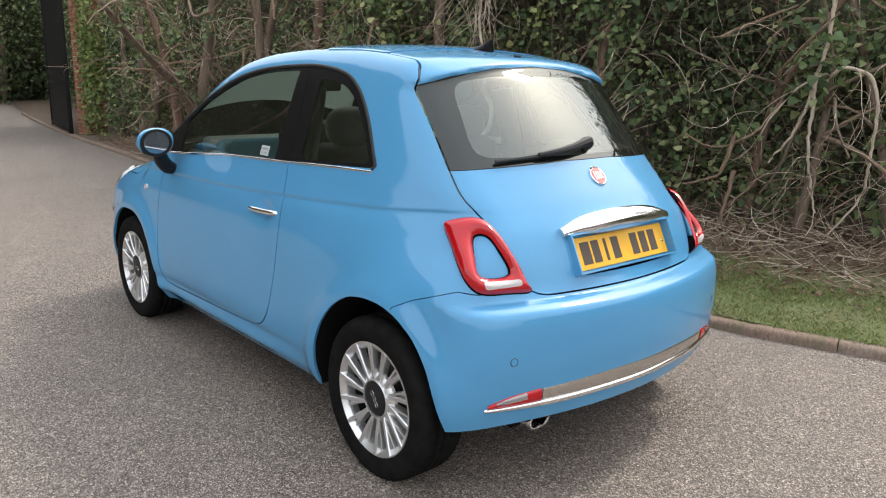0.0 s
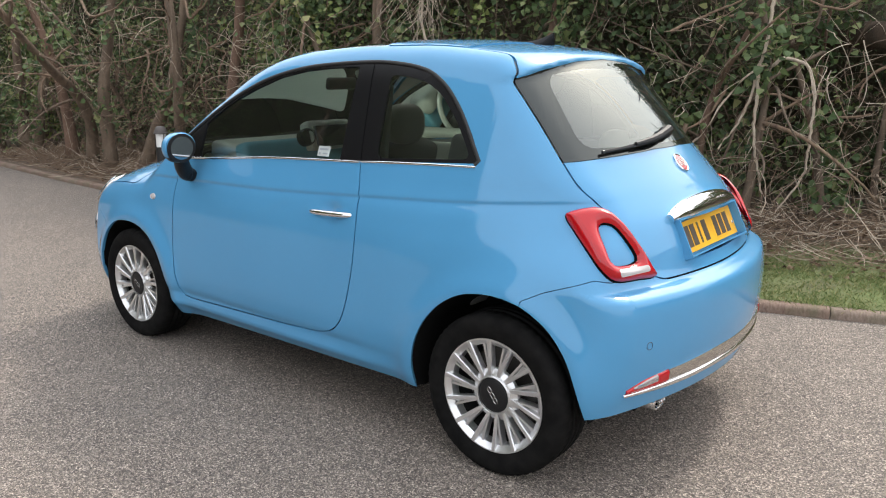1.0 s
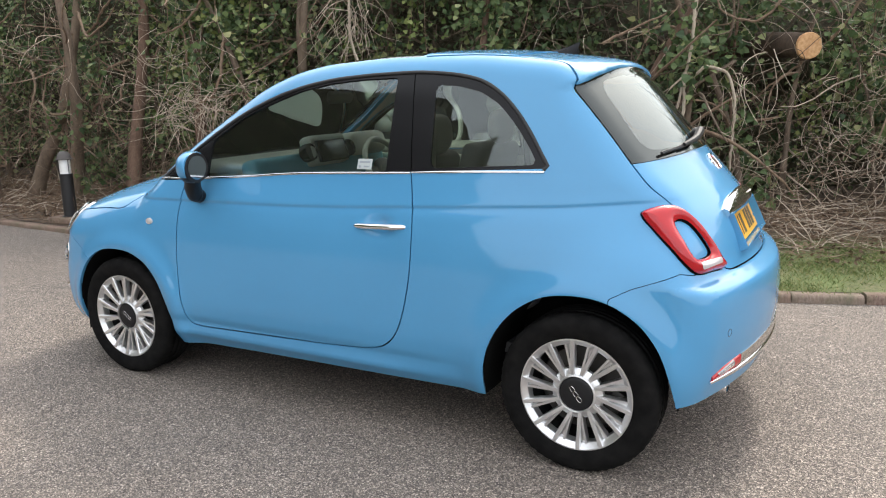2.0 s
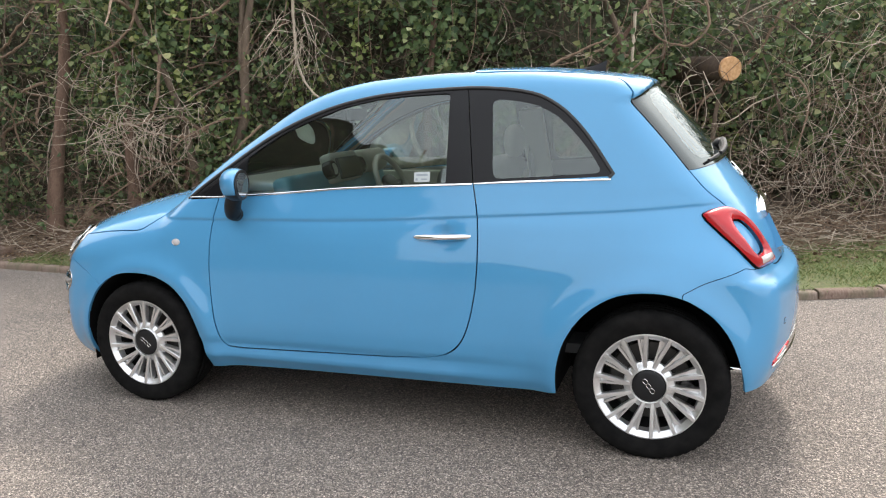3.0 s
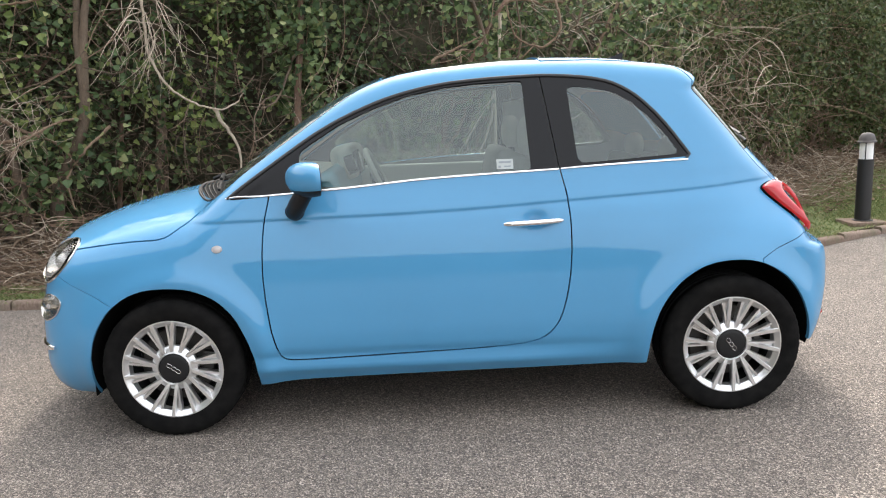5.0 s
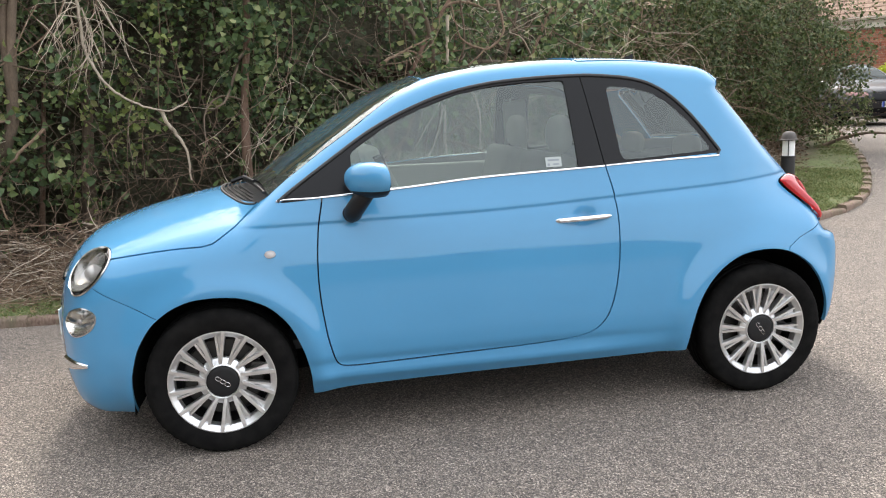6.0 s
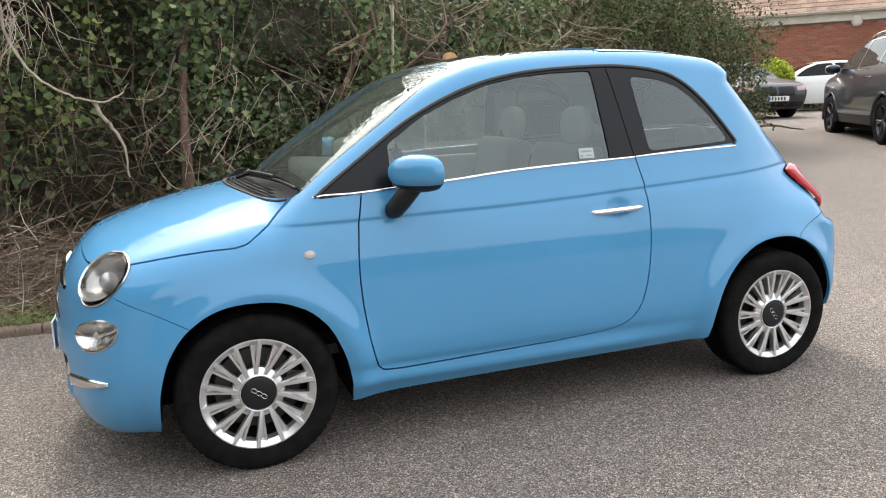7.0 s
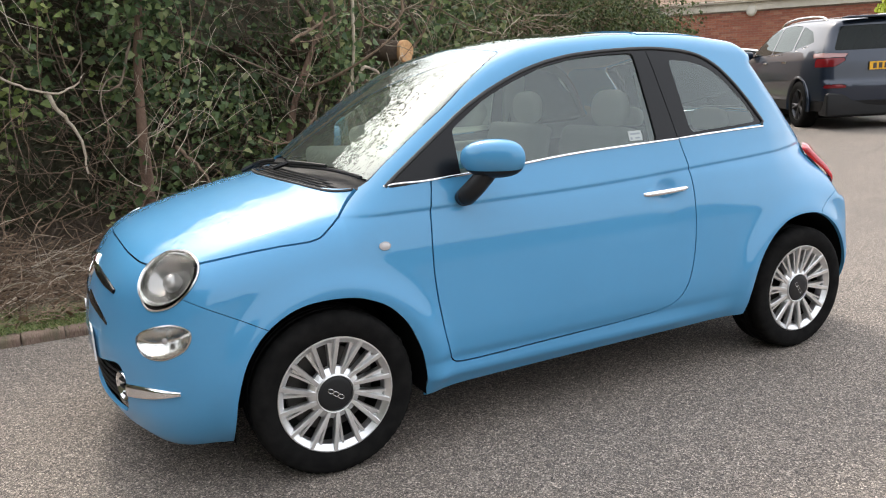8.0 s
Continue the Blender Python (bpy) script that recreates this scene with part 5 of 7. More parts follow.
def leaf_arrays(at, size, facing=None, spread=1.0, shape=LEAF):
    """Folded pointed leaves at the given places: verts and quads."""
    n = len(at)
    z = rng.normal(0, spread, (n, 3)) + (np.array([0, -.6, .5]) if facing is None else facing)
    z /= np.linalg.norm(z, axis=1, keepdims=True)
    y = np.cross(z, rng.normal(size=(n, 3)))
    y[:, 2] -= .35
    y -= z * (y * z).sum(1, keepdims=True)
    y /= np.linalg.norm(y, axis=1, keepdims=True)
    x = np.cross(y, z)
    axes = np.stack([x, y, z], 1)
    v = np.asarray(at)[:, None, :] + np.einsum("lk,nkc->nlc", shape, axes) * np.asarray(size)[:, None, None]
    base = (np.arange(n) * 6)[:, None]
    f = np.concatenate([base + np.array([[0, 1, 2, 3]]), base + np.array([[0, 3, 4, 5]])])
    return v.reshape(-1, 3), f


def sticks(paths, radii, sides=3):
    """Many thin tapered twigs at once. paths: (n, k, 3); radii: (n, k). Verts and quads."""
    p, r = np.asarray(paths, float), np.asarray(radii, float)
    n, k, _ = p.shape
    d = np.gradient(p, axis=1)
    d /= np.maximum(np.linalg.norm(d, axis=2, keepdims=True), 1e-9)
    ref = np.where(np.abs(d[..., 2:3]) < .8, np.array([0, 0, 1.0]), np.array([1.0, 0, 0]))
    u = np.cross(ref, d)
    u /= np.maximum(np.linalg.norm(u, axis=2, keepdims=True), 1e-9)
    v = np.cross(d, u)
    a = 2 * np.pi * np.arange(sides) / sides
    ring = p[:, :, None, :] + r[:, :, None, None] * (np.cos(a)[:, None] * u[:, :, None, :] + np.sin(a)[:, None] * v[:, :, None, :])
    verts = ring.reshape(-1, 3)
    i = (np.arange(n)[:, None, None] * k + np.arange(k - 1)[None, :, None]) * sides
    j, l = np.arange(sides), (np.arange(sides) + 1) % sides
    f = np.stack(np.broadcast_arrays(i + j, i + l, i + sides + l, i + sides + j), -1).reshape(-1, 4)
    return verts, f


def merged(arrays):
    verts, faces, n = [], [], 0
    for v, f in arrays:
        verts.append(v)
        faces.append(f + n)
        n += len(v)
    return np.concatenate(verts), np.concatenate(faces)


def wander(start, way, length, k=8, curl=.5, droop=.0, n=1):
    """Wandering paths from start points along ways."""
    start, way = np.broadcast_to(np.asarray(start, float), (n, 3)), np.broadcast_to(np.asarray(way, float), (n, 3))
    length = np.broadcast_to(np.asarray(length, float), (n,))
    d = way / np.maximum(np.linalg.norm(way, axis=1, keepdims=True), 1e-9)
    turn = rng.normal(0, curl, (n, 3)) / k
    p = [start.copy()]
    for _ in range(k - 1):
        turn = turn * .8 + rng.normal(0, curl, (n, 3)) / k
        d = d + turn
        d[:, 2] -= droop / k
        d /= np.maximum(np.linalg.norm(d, axis=1, keepdims=True), 1e-9)
        p.append(p[-1] + d * (length / (k - 1))[:, None])
    return np.stack(p, 1)


def bark(name, dark, light, scale=9):
    a = Mat(name, light, .9)
    n = a.noise(scale, 6, .65, (1, 1, .22))
    fine = a.noise(90, 4, .7, (1, 1, .4))
    c = a.ramp(n, [(.28, dark), (.7, light)])
    c = a.mix(.35, c, a.ramp(fine, [(.3, dark), (.75, light)]))
    a.colour(c)
    a.bump(fine, .006)
    return a.m


def leafy(name, stops):
    a = Mat(name, (.06, .09, .03), .5, specular_ior_level=.35)
    c = a.ramp(a.island(), stops)
    a.colour(c)
    thin = a.node("ShaderNodeBsdfTranslucent")
    a.link(c, thin.inputs[0])
    both = a.node("ShaderNodeMixShader")
    both.inputs[0].default_value = .3
    a.link(a.b.outputs[0], both.inputs[1])
    a.link(thin.outputs[0], both.inputs[2])
    a.link(both.outputs[0], a.t.nodes["Material Output"].inputs[0])
    return a.m


BARK = bark("grey-brown bark", (.060, .042, .030), (.25, .185, .132))
BARK_RED = bark("reddish bark", (.07, .040, .028), (.26, .165, .115))
# pale wood, its tone raised so that sunlight is in the colour
TWIG = bark("sunlit-pale dead twig", (.25, .195, .145), (.66, .56, .44), 30)
# darker twig copy: shade inside the thicket is put into the colour
TWIG_DEEP = bark("shade-dark brown twig", (.062, .044, .032), (.22, .158, .11), 30)
TWIG_DARK = bark("brown dead twig", (.090, .058, .040), (.33, .23, .155), 30)
IVY = leafy("ivy leaves", [(.0, (.044, .076, .034)), (.45, (.100, .152, .060)), (.8, (.175, .235, .092)), (1.0, (.33, .34, .16))])
# darker leaves for the depths: their shade is put into the colour
SHADE_LEAF = leafy("shade-dark evergreen leaves", [(.0, (.038, .060, .028)), (.5, (.084, .122, .052)), (.85, (.145, .190, .080)), (1.0, (.23, .25, .12))])
# for real pale leaves, and for clumps that imitate light in the hedge
PALE_LEAF = leafy("pale leaves and light gaps", [(.0, (.075, .11, .030)), (.5, (.15, .20, .055)), (.85, (.24, .28, .09)), (1.0, (.36, .36, .16))])
BUSH_LEAF = leafy("grey-green bush leaves", [(.0, (.035, .055, .018)), (.5, (.075, .105, .034)), (.85, (.125, .150, .055)), (1.0, (.20, .20, .09))])

HEDGE_LINE = curve([(-16, 3.9), (-12, 3.3), (-9, 3.0), (-6, 2.85), (-4, 2.75), (-2.7, 2.85), (-1.2, 3.35), (.7, 3.7), (1.6, 4.1), (2.6, 4.6), (3.4, 5.1), (4.6, 5.9), (6.2, 6.6), (8, 7.2)])


def bed_height(x, y):
    return float(ground_height(x, y)) * .8 + .16


def hedge_tree(x, y, height, radius, lean, material, branches, ivy, label, bend=.25, line=None, fork=None):
    """One bare-stemmed hedge tree: trunk, limbs, twigs and ivy."""
    z = bed_height(x, y) - .08
    tree = empty("hedge_tree", (x, y, z), label, "tree", "hedge trees along the verge")
    k = 16
    path = wander((0, 0, 0), (lean[0], lean[1], 1), height, k, bend)[0]
    if line is not None:
        path = resampled([(px - x, py - y, pz - z) for px, py, pz in line], .02)
        path = path[np.linspace(0, len(path) - 1, k).astype(int)]
    rad = radius * (np.linspace(1.15, .45, k) + .35 * np.exp(-np.linspace(0, 10, k)))
    rad *= 1 + rng.normal(0, .06, k)
    mesh_object("trunk", *tube(path, rad, 9), material, tree)
    if fork is not None:
        q = resampled([path[int(fork[0] * (k - 1))]] + [(px - x, py - y, pz - z) for px, py, pz in fork[1]], .05)
        mesh_object("fork", *tube(q, np.linspace(.8, .5, len(q)) * radius, 8), material, tree)
    twigs, dark = [], []
    for _ in range(int(branches * .42)):
        s = rng.uniform(.12, .98)
        at = path[int(s * (k - 1))]
        a = rng.uniform(0, 2 * np.pi)
        if rng.random() < .62:
            a = rng.uniform(-2.7, -.4)
        up = rng.uniform(-.35, .75)
        length = rng.uniform(.45, 1.45)
        b = wander(at, (math.cos(a), math.sin(a) * .9, up), length, 9, rng.uniform(.7, 1.9), rng.uniform(-.4, 1.2))[0]
        r0 = rng.uniform(.006, .020)
        limb_bark = BARK if rng.random() < .4 else (TWIG_DARK if r0 > .012 or rng.random() < .5 else TWIG)
        fast_mesh("limb", *sticks(b[None], (r0 * np.linspace(1, .42, 9))[None], 6), limb_bark, tree, smooth=True)
        m = rng.integers(2, 6)
        idx = rng.integers(3, 9, m)
        ways = rng.normal(0, .8, (m, 3)) + (b[-1] - b[-3]) / np.linalg.norm(b[-1] - b[-3])
        tw = wander(b[idx], ways, rng.uniform(.15, .6, m), 6, 1.4, rng.uniform(-.2, 1.0), m)
        (twigs if rng.random() < .55 else dark).append(sticks(tw, np.linspace(1, .35, 6)[None] * rng.uniform(.0022, .0042, m)[:, None], 3))
    if twigs:
        tagged(fast_mesh("twig_mass", *merged(twigs), TWIG, tree), kind="stuff")
    if dark:
        tagged(fast_mesh("fine_twig_mass", *merged(dark), TWIG_DARK, tree), kind="stuff")
    ivy = int(ivy * 1.6)
    if ivy:
        c = path[rng.integers(1, k, max(3, ivy // 45))] + rng.normal(0, .10, (max(3, ivy // 45), 3))
        at = c[rng.integers(0, len(c), ivy)] + rng.normal(0, 1, (ivy, 3)) * (.11, .09, .15)
        at[:, 1] -= .05
        tagged(fast_mesh("ivy", *leaf_arrays(at, rng.uniform(.04, .085, ivy), shape=IVY_LEAF), IVY, tree), kind="stuff")
    return tree


LABEL_A = "bare brown hedge trunk with dead branches beside the drive"
LABEL_B = "ivy-clad reddish trunk with dead twigs in the hedge"
LABEL_C = "slender grey hedge stem with tangled pale twigs"
# stems that stand out singly
for x, y, h, r, lean, mat, nb, iv, lab in (
        (.52, 3.72, 3.4, .030, (.16, .03), BARK, 24, 260, LABEL_A),
        (1.10, 4.00, 3.4, .030, (-.16, .03), BARK, 24, 160, LABEL_A),
        (-4.30, 2.85, 3.2, .060, (.05, .03), BARK_RED, 26, 160, LABEL_A),
        (-3.55, 2.95, 3.2, .040, (-.04, .0), BARK, 22, 300, LABEL_C),
        (-5.25, 2.70, 3.4, .075, (-.03, .02), BARK_RED, 20, 260, LABEL_B),
        (-6.35, 2.75, 3.3, 0.069, (.30, .03), BARK, 18, 80, LABEL_A),
        (-7.20, 2.80, 3.3, 0.075, (.38, .02), BARK, 20, 60, LABEL_A),
        (-7.75, 2.60, 3.4, 0.081, (.05, .02), BARK, 18, 100, LABEL_A),
        (-8.60, 2.75, 3.4, 0.075, (.34, .0), BARK, 20, 60, LABEL_A),
        (-9.40, 2.85, 3.4, 0.077, (.10, .0), BARK_RED, 18, 80, LABEL_A),
        (-10.4, 2.75, 3.4, 0.075, (.22, .0), BARK, 16, 260, LABEL_B),
        (-11.4, 3.00, 3.4, 0.081, (.06, .0), BARK, 16, 420, LABEL_B),
        (-12.2, 2.90, 3.3, .060, (.02, .0), BARK, 12, 700, LABEL_B)):
    hedge_tree(x, y, h, r, lean, mat, nb, iv, lab, .6 if x > -9 else .25)
# two dim stems deeper in, and a straight slender one
hedge_tree(-2.72, 4.2, 3.6, .060, (0, 0), BARK, 6, 40, LABEL_A, line=[(-2.84, 4.2, .1), (-2.80, 4.2, .7), (-2.72, 4.2, 1.6), (-2.66, 4.25, 3.6)])
hedge_tree(-3.06, 4.1, 3.6, .022, (0, 0), BARK_RED, 4, 0, LABEL_C, line=[(-3.27, 4.1, .1), (-3.16, 4.1, .9), (-3.02, 4.1, 2.1), (-2.96, 4.1, 3.5)])
hedge_tree(-1.24, 3.42, 3.4, .040, (0, 0), BARK_RED, 12, 420, LABEL_B, line=[(-1.26, 3.42, .1), (-1.25, 3.42, .8), (-1.22, 3.42, 1.52), (-1.15, 3.42, 2.07), (-1.12, 3.45, 3.4)])
# the crooked forked stem by the hanging twigs
hedge_tree(-3.36, 3.02, 3.4, .050, (0, 0), BARK, 14, 420, LABEL_B, line=[(-3.36, 3.02, .1), (-3.34, 3.02, .6), (-3.20, 3.0, .95), (-3.02, 3.0, 1.25), (-2.98, 3.0, 1.55), (-2.99, 3.0, 1.92), (-2.94, 3.0, 2.4), (-2.92, 3.05, 3.3)],
           fork=(.52, [(-2.90, 2.98, 2.15), (-2.82, 2.98, 2.5), (-2.80, 3.0, 3.2)]))
for x in np.arange(-12.6, 3.4, .74):
    x = float(x + rng.uniform(-.25, .25))
    if -3.5 < x < -.5:
        continue
    y = float(HEDGE_LINE(x)) + rng.uniform(.15, 1.0)
    hedge_tree(x, y, rng.uniform(2.6, 3.4), rng.uniform(.014, .034), (rng.normal(0, .16), rng.normal(.05, .06)), BARK if rng.random() < .6 else BARK_RED,
               int(rng.integers(12, 22)), int(rng.choice([0, 40, 120, 240])), LABEL_C if rng.random() < .5 else LABEL_A, .7 if x > -10 else .25)

# hanging tangles of dead twigs and long curved boughs
tangle = empty("twig_tangle", (-4.1, 2.6, 1.2), "tangle of pale dead twigs and curved boughs hanging in the hedge", "branches")
def tangle_set(centre, n, spread, length, curl, droop, way=(0, -.5, -.4), r=.003):
    at = np.array(centre) - (-4.1, 2.6, 1.2) + rng.normal(0, 1, (n, 3)) * spread
    ways = rng.normal(0, .8, (n, 3)) + way
    return sticks(wander(at, ways, rng.uniform(.5, 1, n) * length, 9, curl, droop, n), np.linspace(1, .3, 9)[None] * rng.uniform(.6, 1.3, n)[:, None] * r, 3)


def bough(points, r0, r1):
    q = resampled(points, .04) - np.array([-4.1, 2.6, 1.2])
    return sticks(q[None] + rng.normal(0, .004, q.shape), np.linspace(r0, r1, len(q))[None], 6)


boughs = [[(0.68, 3.61, 2.15), (0.66, 3.6, 1.75), (0.62, 3.58, 1.44), (0.54, 3.55, 1.08), (0.37, 3.47, 0.77)],
          [(0.61, 3.58, 1.45), (0.61, 3.58, 1.02), (0.68, 3.61, 0.51), (0.71, 3.62, 0.4)],
          [(0.66, 3.6, 1.35), (0.77, 3.65, 1.49), (0.93, 3.72, 1.43), (1.0, 3.75, 1.1), (0.99, 3.74, 0.65), (0.8, 3.66, 0.25)],
          [(-0.02, 3.3, 1.7), (0.25, 3.42, 1.83), (0.52, 3.54, 1.95)],
          [(0.14, 3.37, 0.97), (0.06, 3.34, 0.67), (-0.21, 3.22, 0.55)],
          [(0.16, 3.38, 0.7), (0.09, 3.35, 0.2), (0.19, 3.39, -0.1)],
          [(-1.88, 3.0, 1.37), (-1.85, 3.0, 1.28), (-1.76, 3.0, 1.14), (-1.70, 3.0, 1.0), (-1.69, 3.0, .77)],
          [(-2.45, 3.1, 2.5), (-2.42, 3.05, 1.9), (-2.3, 3.0, 1.62), (-2.05, 2.98, 1.42), (-1.85, 2.98, 1.36), (-1.70, 3.0, 1.40), (-1.62, 3.0, 1.50)],
          [(-3.75, 2.75, 1.95), (-3.72, 2.65, 1.62), (-3.78, 2.6, 1.38), (-3.95, 2.58, 1.28), (-4.2, 2.56, 1.30), (-4.4, 2.56, 1.38)],
          [(-3.3, 2.9, 1.25), (-3.55, 2.75, 1.15), (-3.8, 2.68, 1.18), (-4.0, 2.62, 1.28)],
          [(-3.95, 2.8, 2.6), (-4.0, 2.7, 2.25), (-4.25, 2.62, 2.02), (-4.6, 2.6, 1.95)],
          [(-2.9, 2.9, 2.5), (-3.15, 2.8, 2.3), (-3.45, 2.76, 2.25), (-3.7, 2.76, 2.36)],
          [(-2.75, 2.9, 1.25), (-2.95, 2.8, 1.05), (-3.1, 2.75, .8), (-3.05, 2.72, .55)],
          [(1.2, 3.95, 2.5), (1.3, 3.9, 2.05), (1.1, 3.85, 1.85), (.85, 3.8, 1.95), (.75, 3.8, 2.3)],
          [(2.2, 4.6, 2.6), (1.95, 4.5, 2.2), (1.75, 4.45, 1.8), (1.3, 4.5, 1.4), (.9, 4.6, 1.1)],
          [(.35, 3.7, 1.3), (.2, 3.6, 1.0), (-.1, 3.5, .85), (-.35, 3.45, .95)],
          [(-1.0, 3.4, .9), (-.85, 3.2, .7), (-.75, 3.15, .45), (-.8, 3.1, .2)],
          [(-6.9, 2.8, 1.3), (-6.4, 2.65, 1.15), (-6.0, 2.6, 1.2), (-5.6, 2.6, 1.5)],
          [(-8.2, 2.6, 2.4), (-7.6, 2.45, 2.1), (-7.0, 2.4, 2.15), (-6.5, 2.45, 2.4)],
          [(-6.0, 2.8, 2.3), (-5.6, 2.6, 2.0), (-5.2, 2.5, 2.1), (-4.9, 2.5, 2.4)]]
for _ in range(12):
    x = rng.uniform(-9.5, -3.4)
    p = wander((x, float(HEDGE_LINE(x)) + .1, rng.uniform(.7, 2.4)), (rng.choice([-1, 1]), -.35, rng.uniform(-.5, .6)), rng.uniform(.7, 1.5), 6, 1.6, rng.uniform(-1, 1))[0]
    boughs.append([tuple(q) for q in p])
for i, b in enumerate(boughs):
    fast_mesh("bough", *bough(b, rng.uniform(.014, .021), .007), TWIG if i in (0, 1, 2, 6, 7) else TWIG_DARK, tangle, "curved grey-brown bough", smooth=True)
tagged(fast_mesh("pale_twig_mass", *merged([
    tangle_set((-4.0, 2.58, 1.25), 85, (.30, .12, .10), .85, 1.5, .8, r=.0042),
    tangle_set((-4.3, 2.60, 1.85), 36, (.35, .12, .25), .6, 2.2, .3),
    tangle_set((-2.38, 3.0, 2.15), 46, (.13, .08, .12), .75, 1.2, 1.8, (.1, -.2, -1.0), .0042),
    tangle_set((-3.55, 2.7, 1.3), 60, (.25, .1, .15), .6, 1.6, .8),
    tangle_set((.80, 3.95, 1.5), 26, (.35, .15, .35), .7, 1.1, 1.5, (0, -.3, -.9), .0045),
    tangle_set((1.1, 3.9, .8), 30, (.4, .15, .25), .6, 1.4, .6),
    tangle_set((-1.1, 3.2, .8), 26, (.2, .15, .2), .7, .7, -.6, (.1, -.1, 1.0), .004),
    tangle_set((2.7, 4.7, 1.5), 240, (.55, .3, .45), 1.15, 1.3, .9, r=.0036),
    tangle_set((2.4, 4.4, .7), 200, (.6, .3, .2), .7, 1.4, .4),
    tangle_set((-6.5, 2.6, 1.6), 90, (1.4, .25, .6), .8, 1.8, .5),
    tangle_set((-9, 2.8, 1.8), 90, (1.5, .3, .6), .9, 1.8, .5),
    tangle_set((-.2, 3.5, 1.6), 40, (.9, .25, .5), .7, 1.4, .9)]), TWIG, tangle, "pale dead twigs"), kind="stuff")
tagged(fast_mesh("brown_twig_mass", *merged([
    tangle_set((-4.0, 2.75, .65), 110, (.7, .2, .22), .7, 1.7, .5),
    tangle_set((-5.8, 2.7, .9), 140, (1.0, .25, .35), .8, 1.7, .5),
    tangle_set((-1.8, 3.2, .8), 140, (.9, .25, .3), .7, 1.5, .3),
    tangle_set((.6, 3.9, .7), 150, (.8, .3, .3), .7, 1.5, .3),
    tangle_set((2.7, 4.7, 1.0), 380, (.7, .35, .5), .9, 1.4, .5, r=.0034),
    tangle_set((-9, 2.9, 1.0), 260, (1.8, .3, .4), .9, 1.6, .5)]), TWIG_DARK, tangle, "brown dead twigs"), kind="stuff")

# the sawn log that juts from the hedge
log = empty("sawn_log", (1.49, 4.36, 1.65), "thick brown sawn log with a pale orange cut face", "log")
way = np.array([-.78, .62, .06])
way /= np.linalg.norm(way)
pts = np.array([way * s for s in np.linspace(0, 2.2, 12)]) + rng.normal(0, .006, (12, 3))
# bark tone darkened to stand for the shade the log lies in
mesh_object("log_bark", *tube(pts, np.r_[.104, np.linspace(.112, .13, 11)], 16), bark("shade-dark log bark", (.028, .019, .013), (.12, .082, .056)), log)
a = Mat("fresh sawn wood", (.6, .34, .16), .8)
a.colour(a.ramp(a.noise(40, 3), [(.3, (.50, .26, .11)), (.7, (.70, .43, .22))]))
n0 = np.array([.34, -.94, -.04])
v, f = lathe([(0, .004), (.05, .0045), (.100, .004), (.106, -.004), (.106, -.03)], 24, "z")
face = part("cut_face", bm_from(v, f), a.m, log, "pale orange sawn face")
face.matrix_basis = Vector(n0).to_track_quat("Z", "Y").to_matrix().to_4x4() @ Matrix.Translation((0, 0, .045)) @ Matrix.Diagonal((1.0, 1.08, 1.6, 1))

# dark foliage behind the stems
foliage = empty("hedge_foliage", (0, 4.4, 1.5), "dense dark evergreen foliage behind the bare hedge stems", "hedge")


def in_the_open(q):
    """Few leaves grow in the shaded stretch between the forked stem and the sawn log."""
    shade = (q[:, 0] > -3.2) & (q[:, 0] < 1.2) & (q[:, 2] < 2.5)
    return ~shade | (rng.random(len(q)) < np.where(q[:, 0] < -1.3, .36, .70))


def hedge_leaves(x0, x1, n, back, low, high, size, material, name, clump=.55, thin=.25):
    xs = rng.uniform(x0, x1, n * 3)
    off = rng.uniform(back[0], back[1], n * 3)
    zs = rng.uniform(low, high, n * 3)
    keep_it = np.array([noise.noise((x * 1.6, o * 1.6, z * 1.6 + 9)) for x, o, z in zip(xs, off, zs)]) > rng.uniform(-clump, thin, n * 3)
    xs, off, zs = xs[keep_it][:n], off[keep_it][:n], zs[keep_it][:n]
    at = np.stack([xs, HEDGE_LINE(xs) + off, zs], 1)
    clear = (np.abs(at[:, 0] - 1.42) < .26) & (np.abs(at[:, 2] - 1.66) < .2) & (at[:, 1] < 4.55)
    at = at[~clear & in_the_open(at) & ~((at[:, 0] > 1.3) & (at[:, 2] > 2.6))] - (0, 4.4, 1.5)
    return tagged(fast_mesh(name, *leaf_arrays(at, rng.uniform(.6, 1.25, len(at)) * size), material, foliage), kind="stuff")


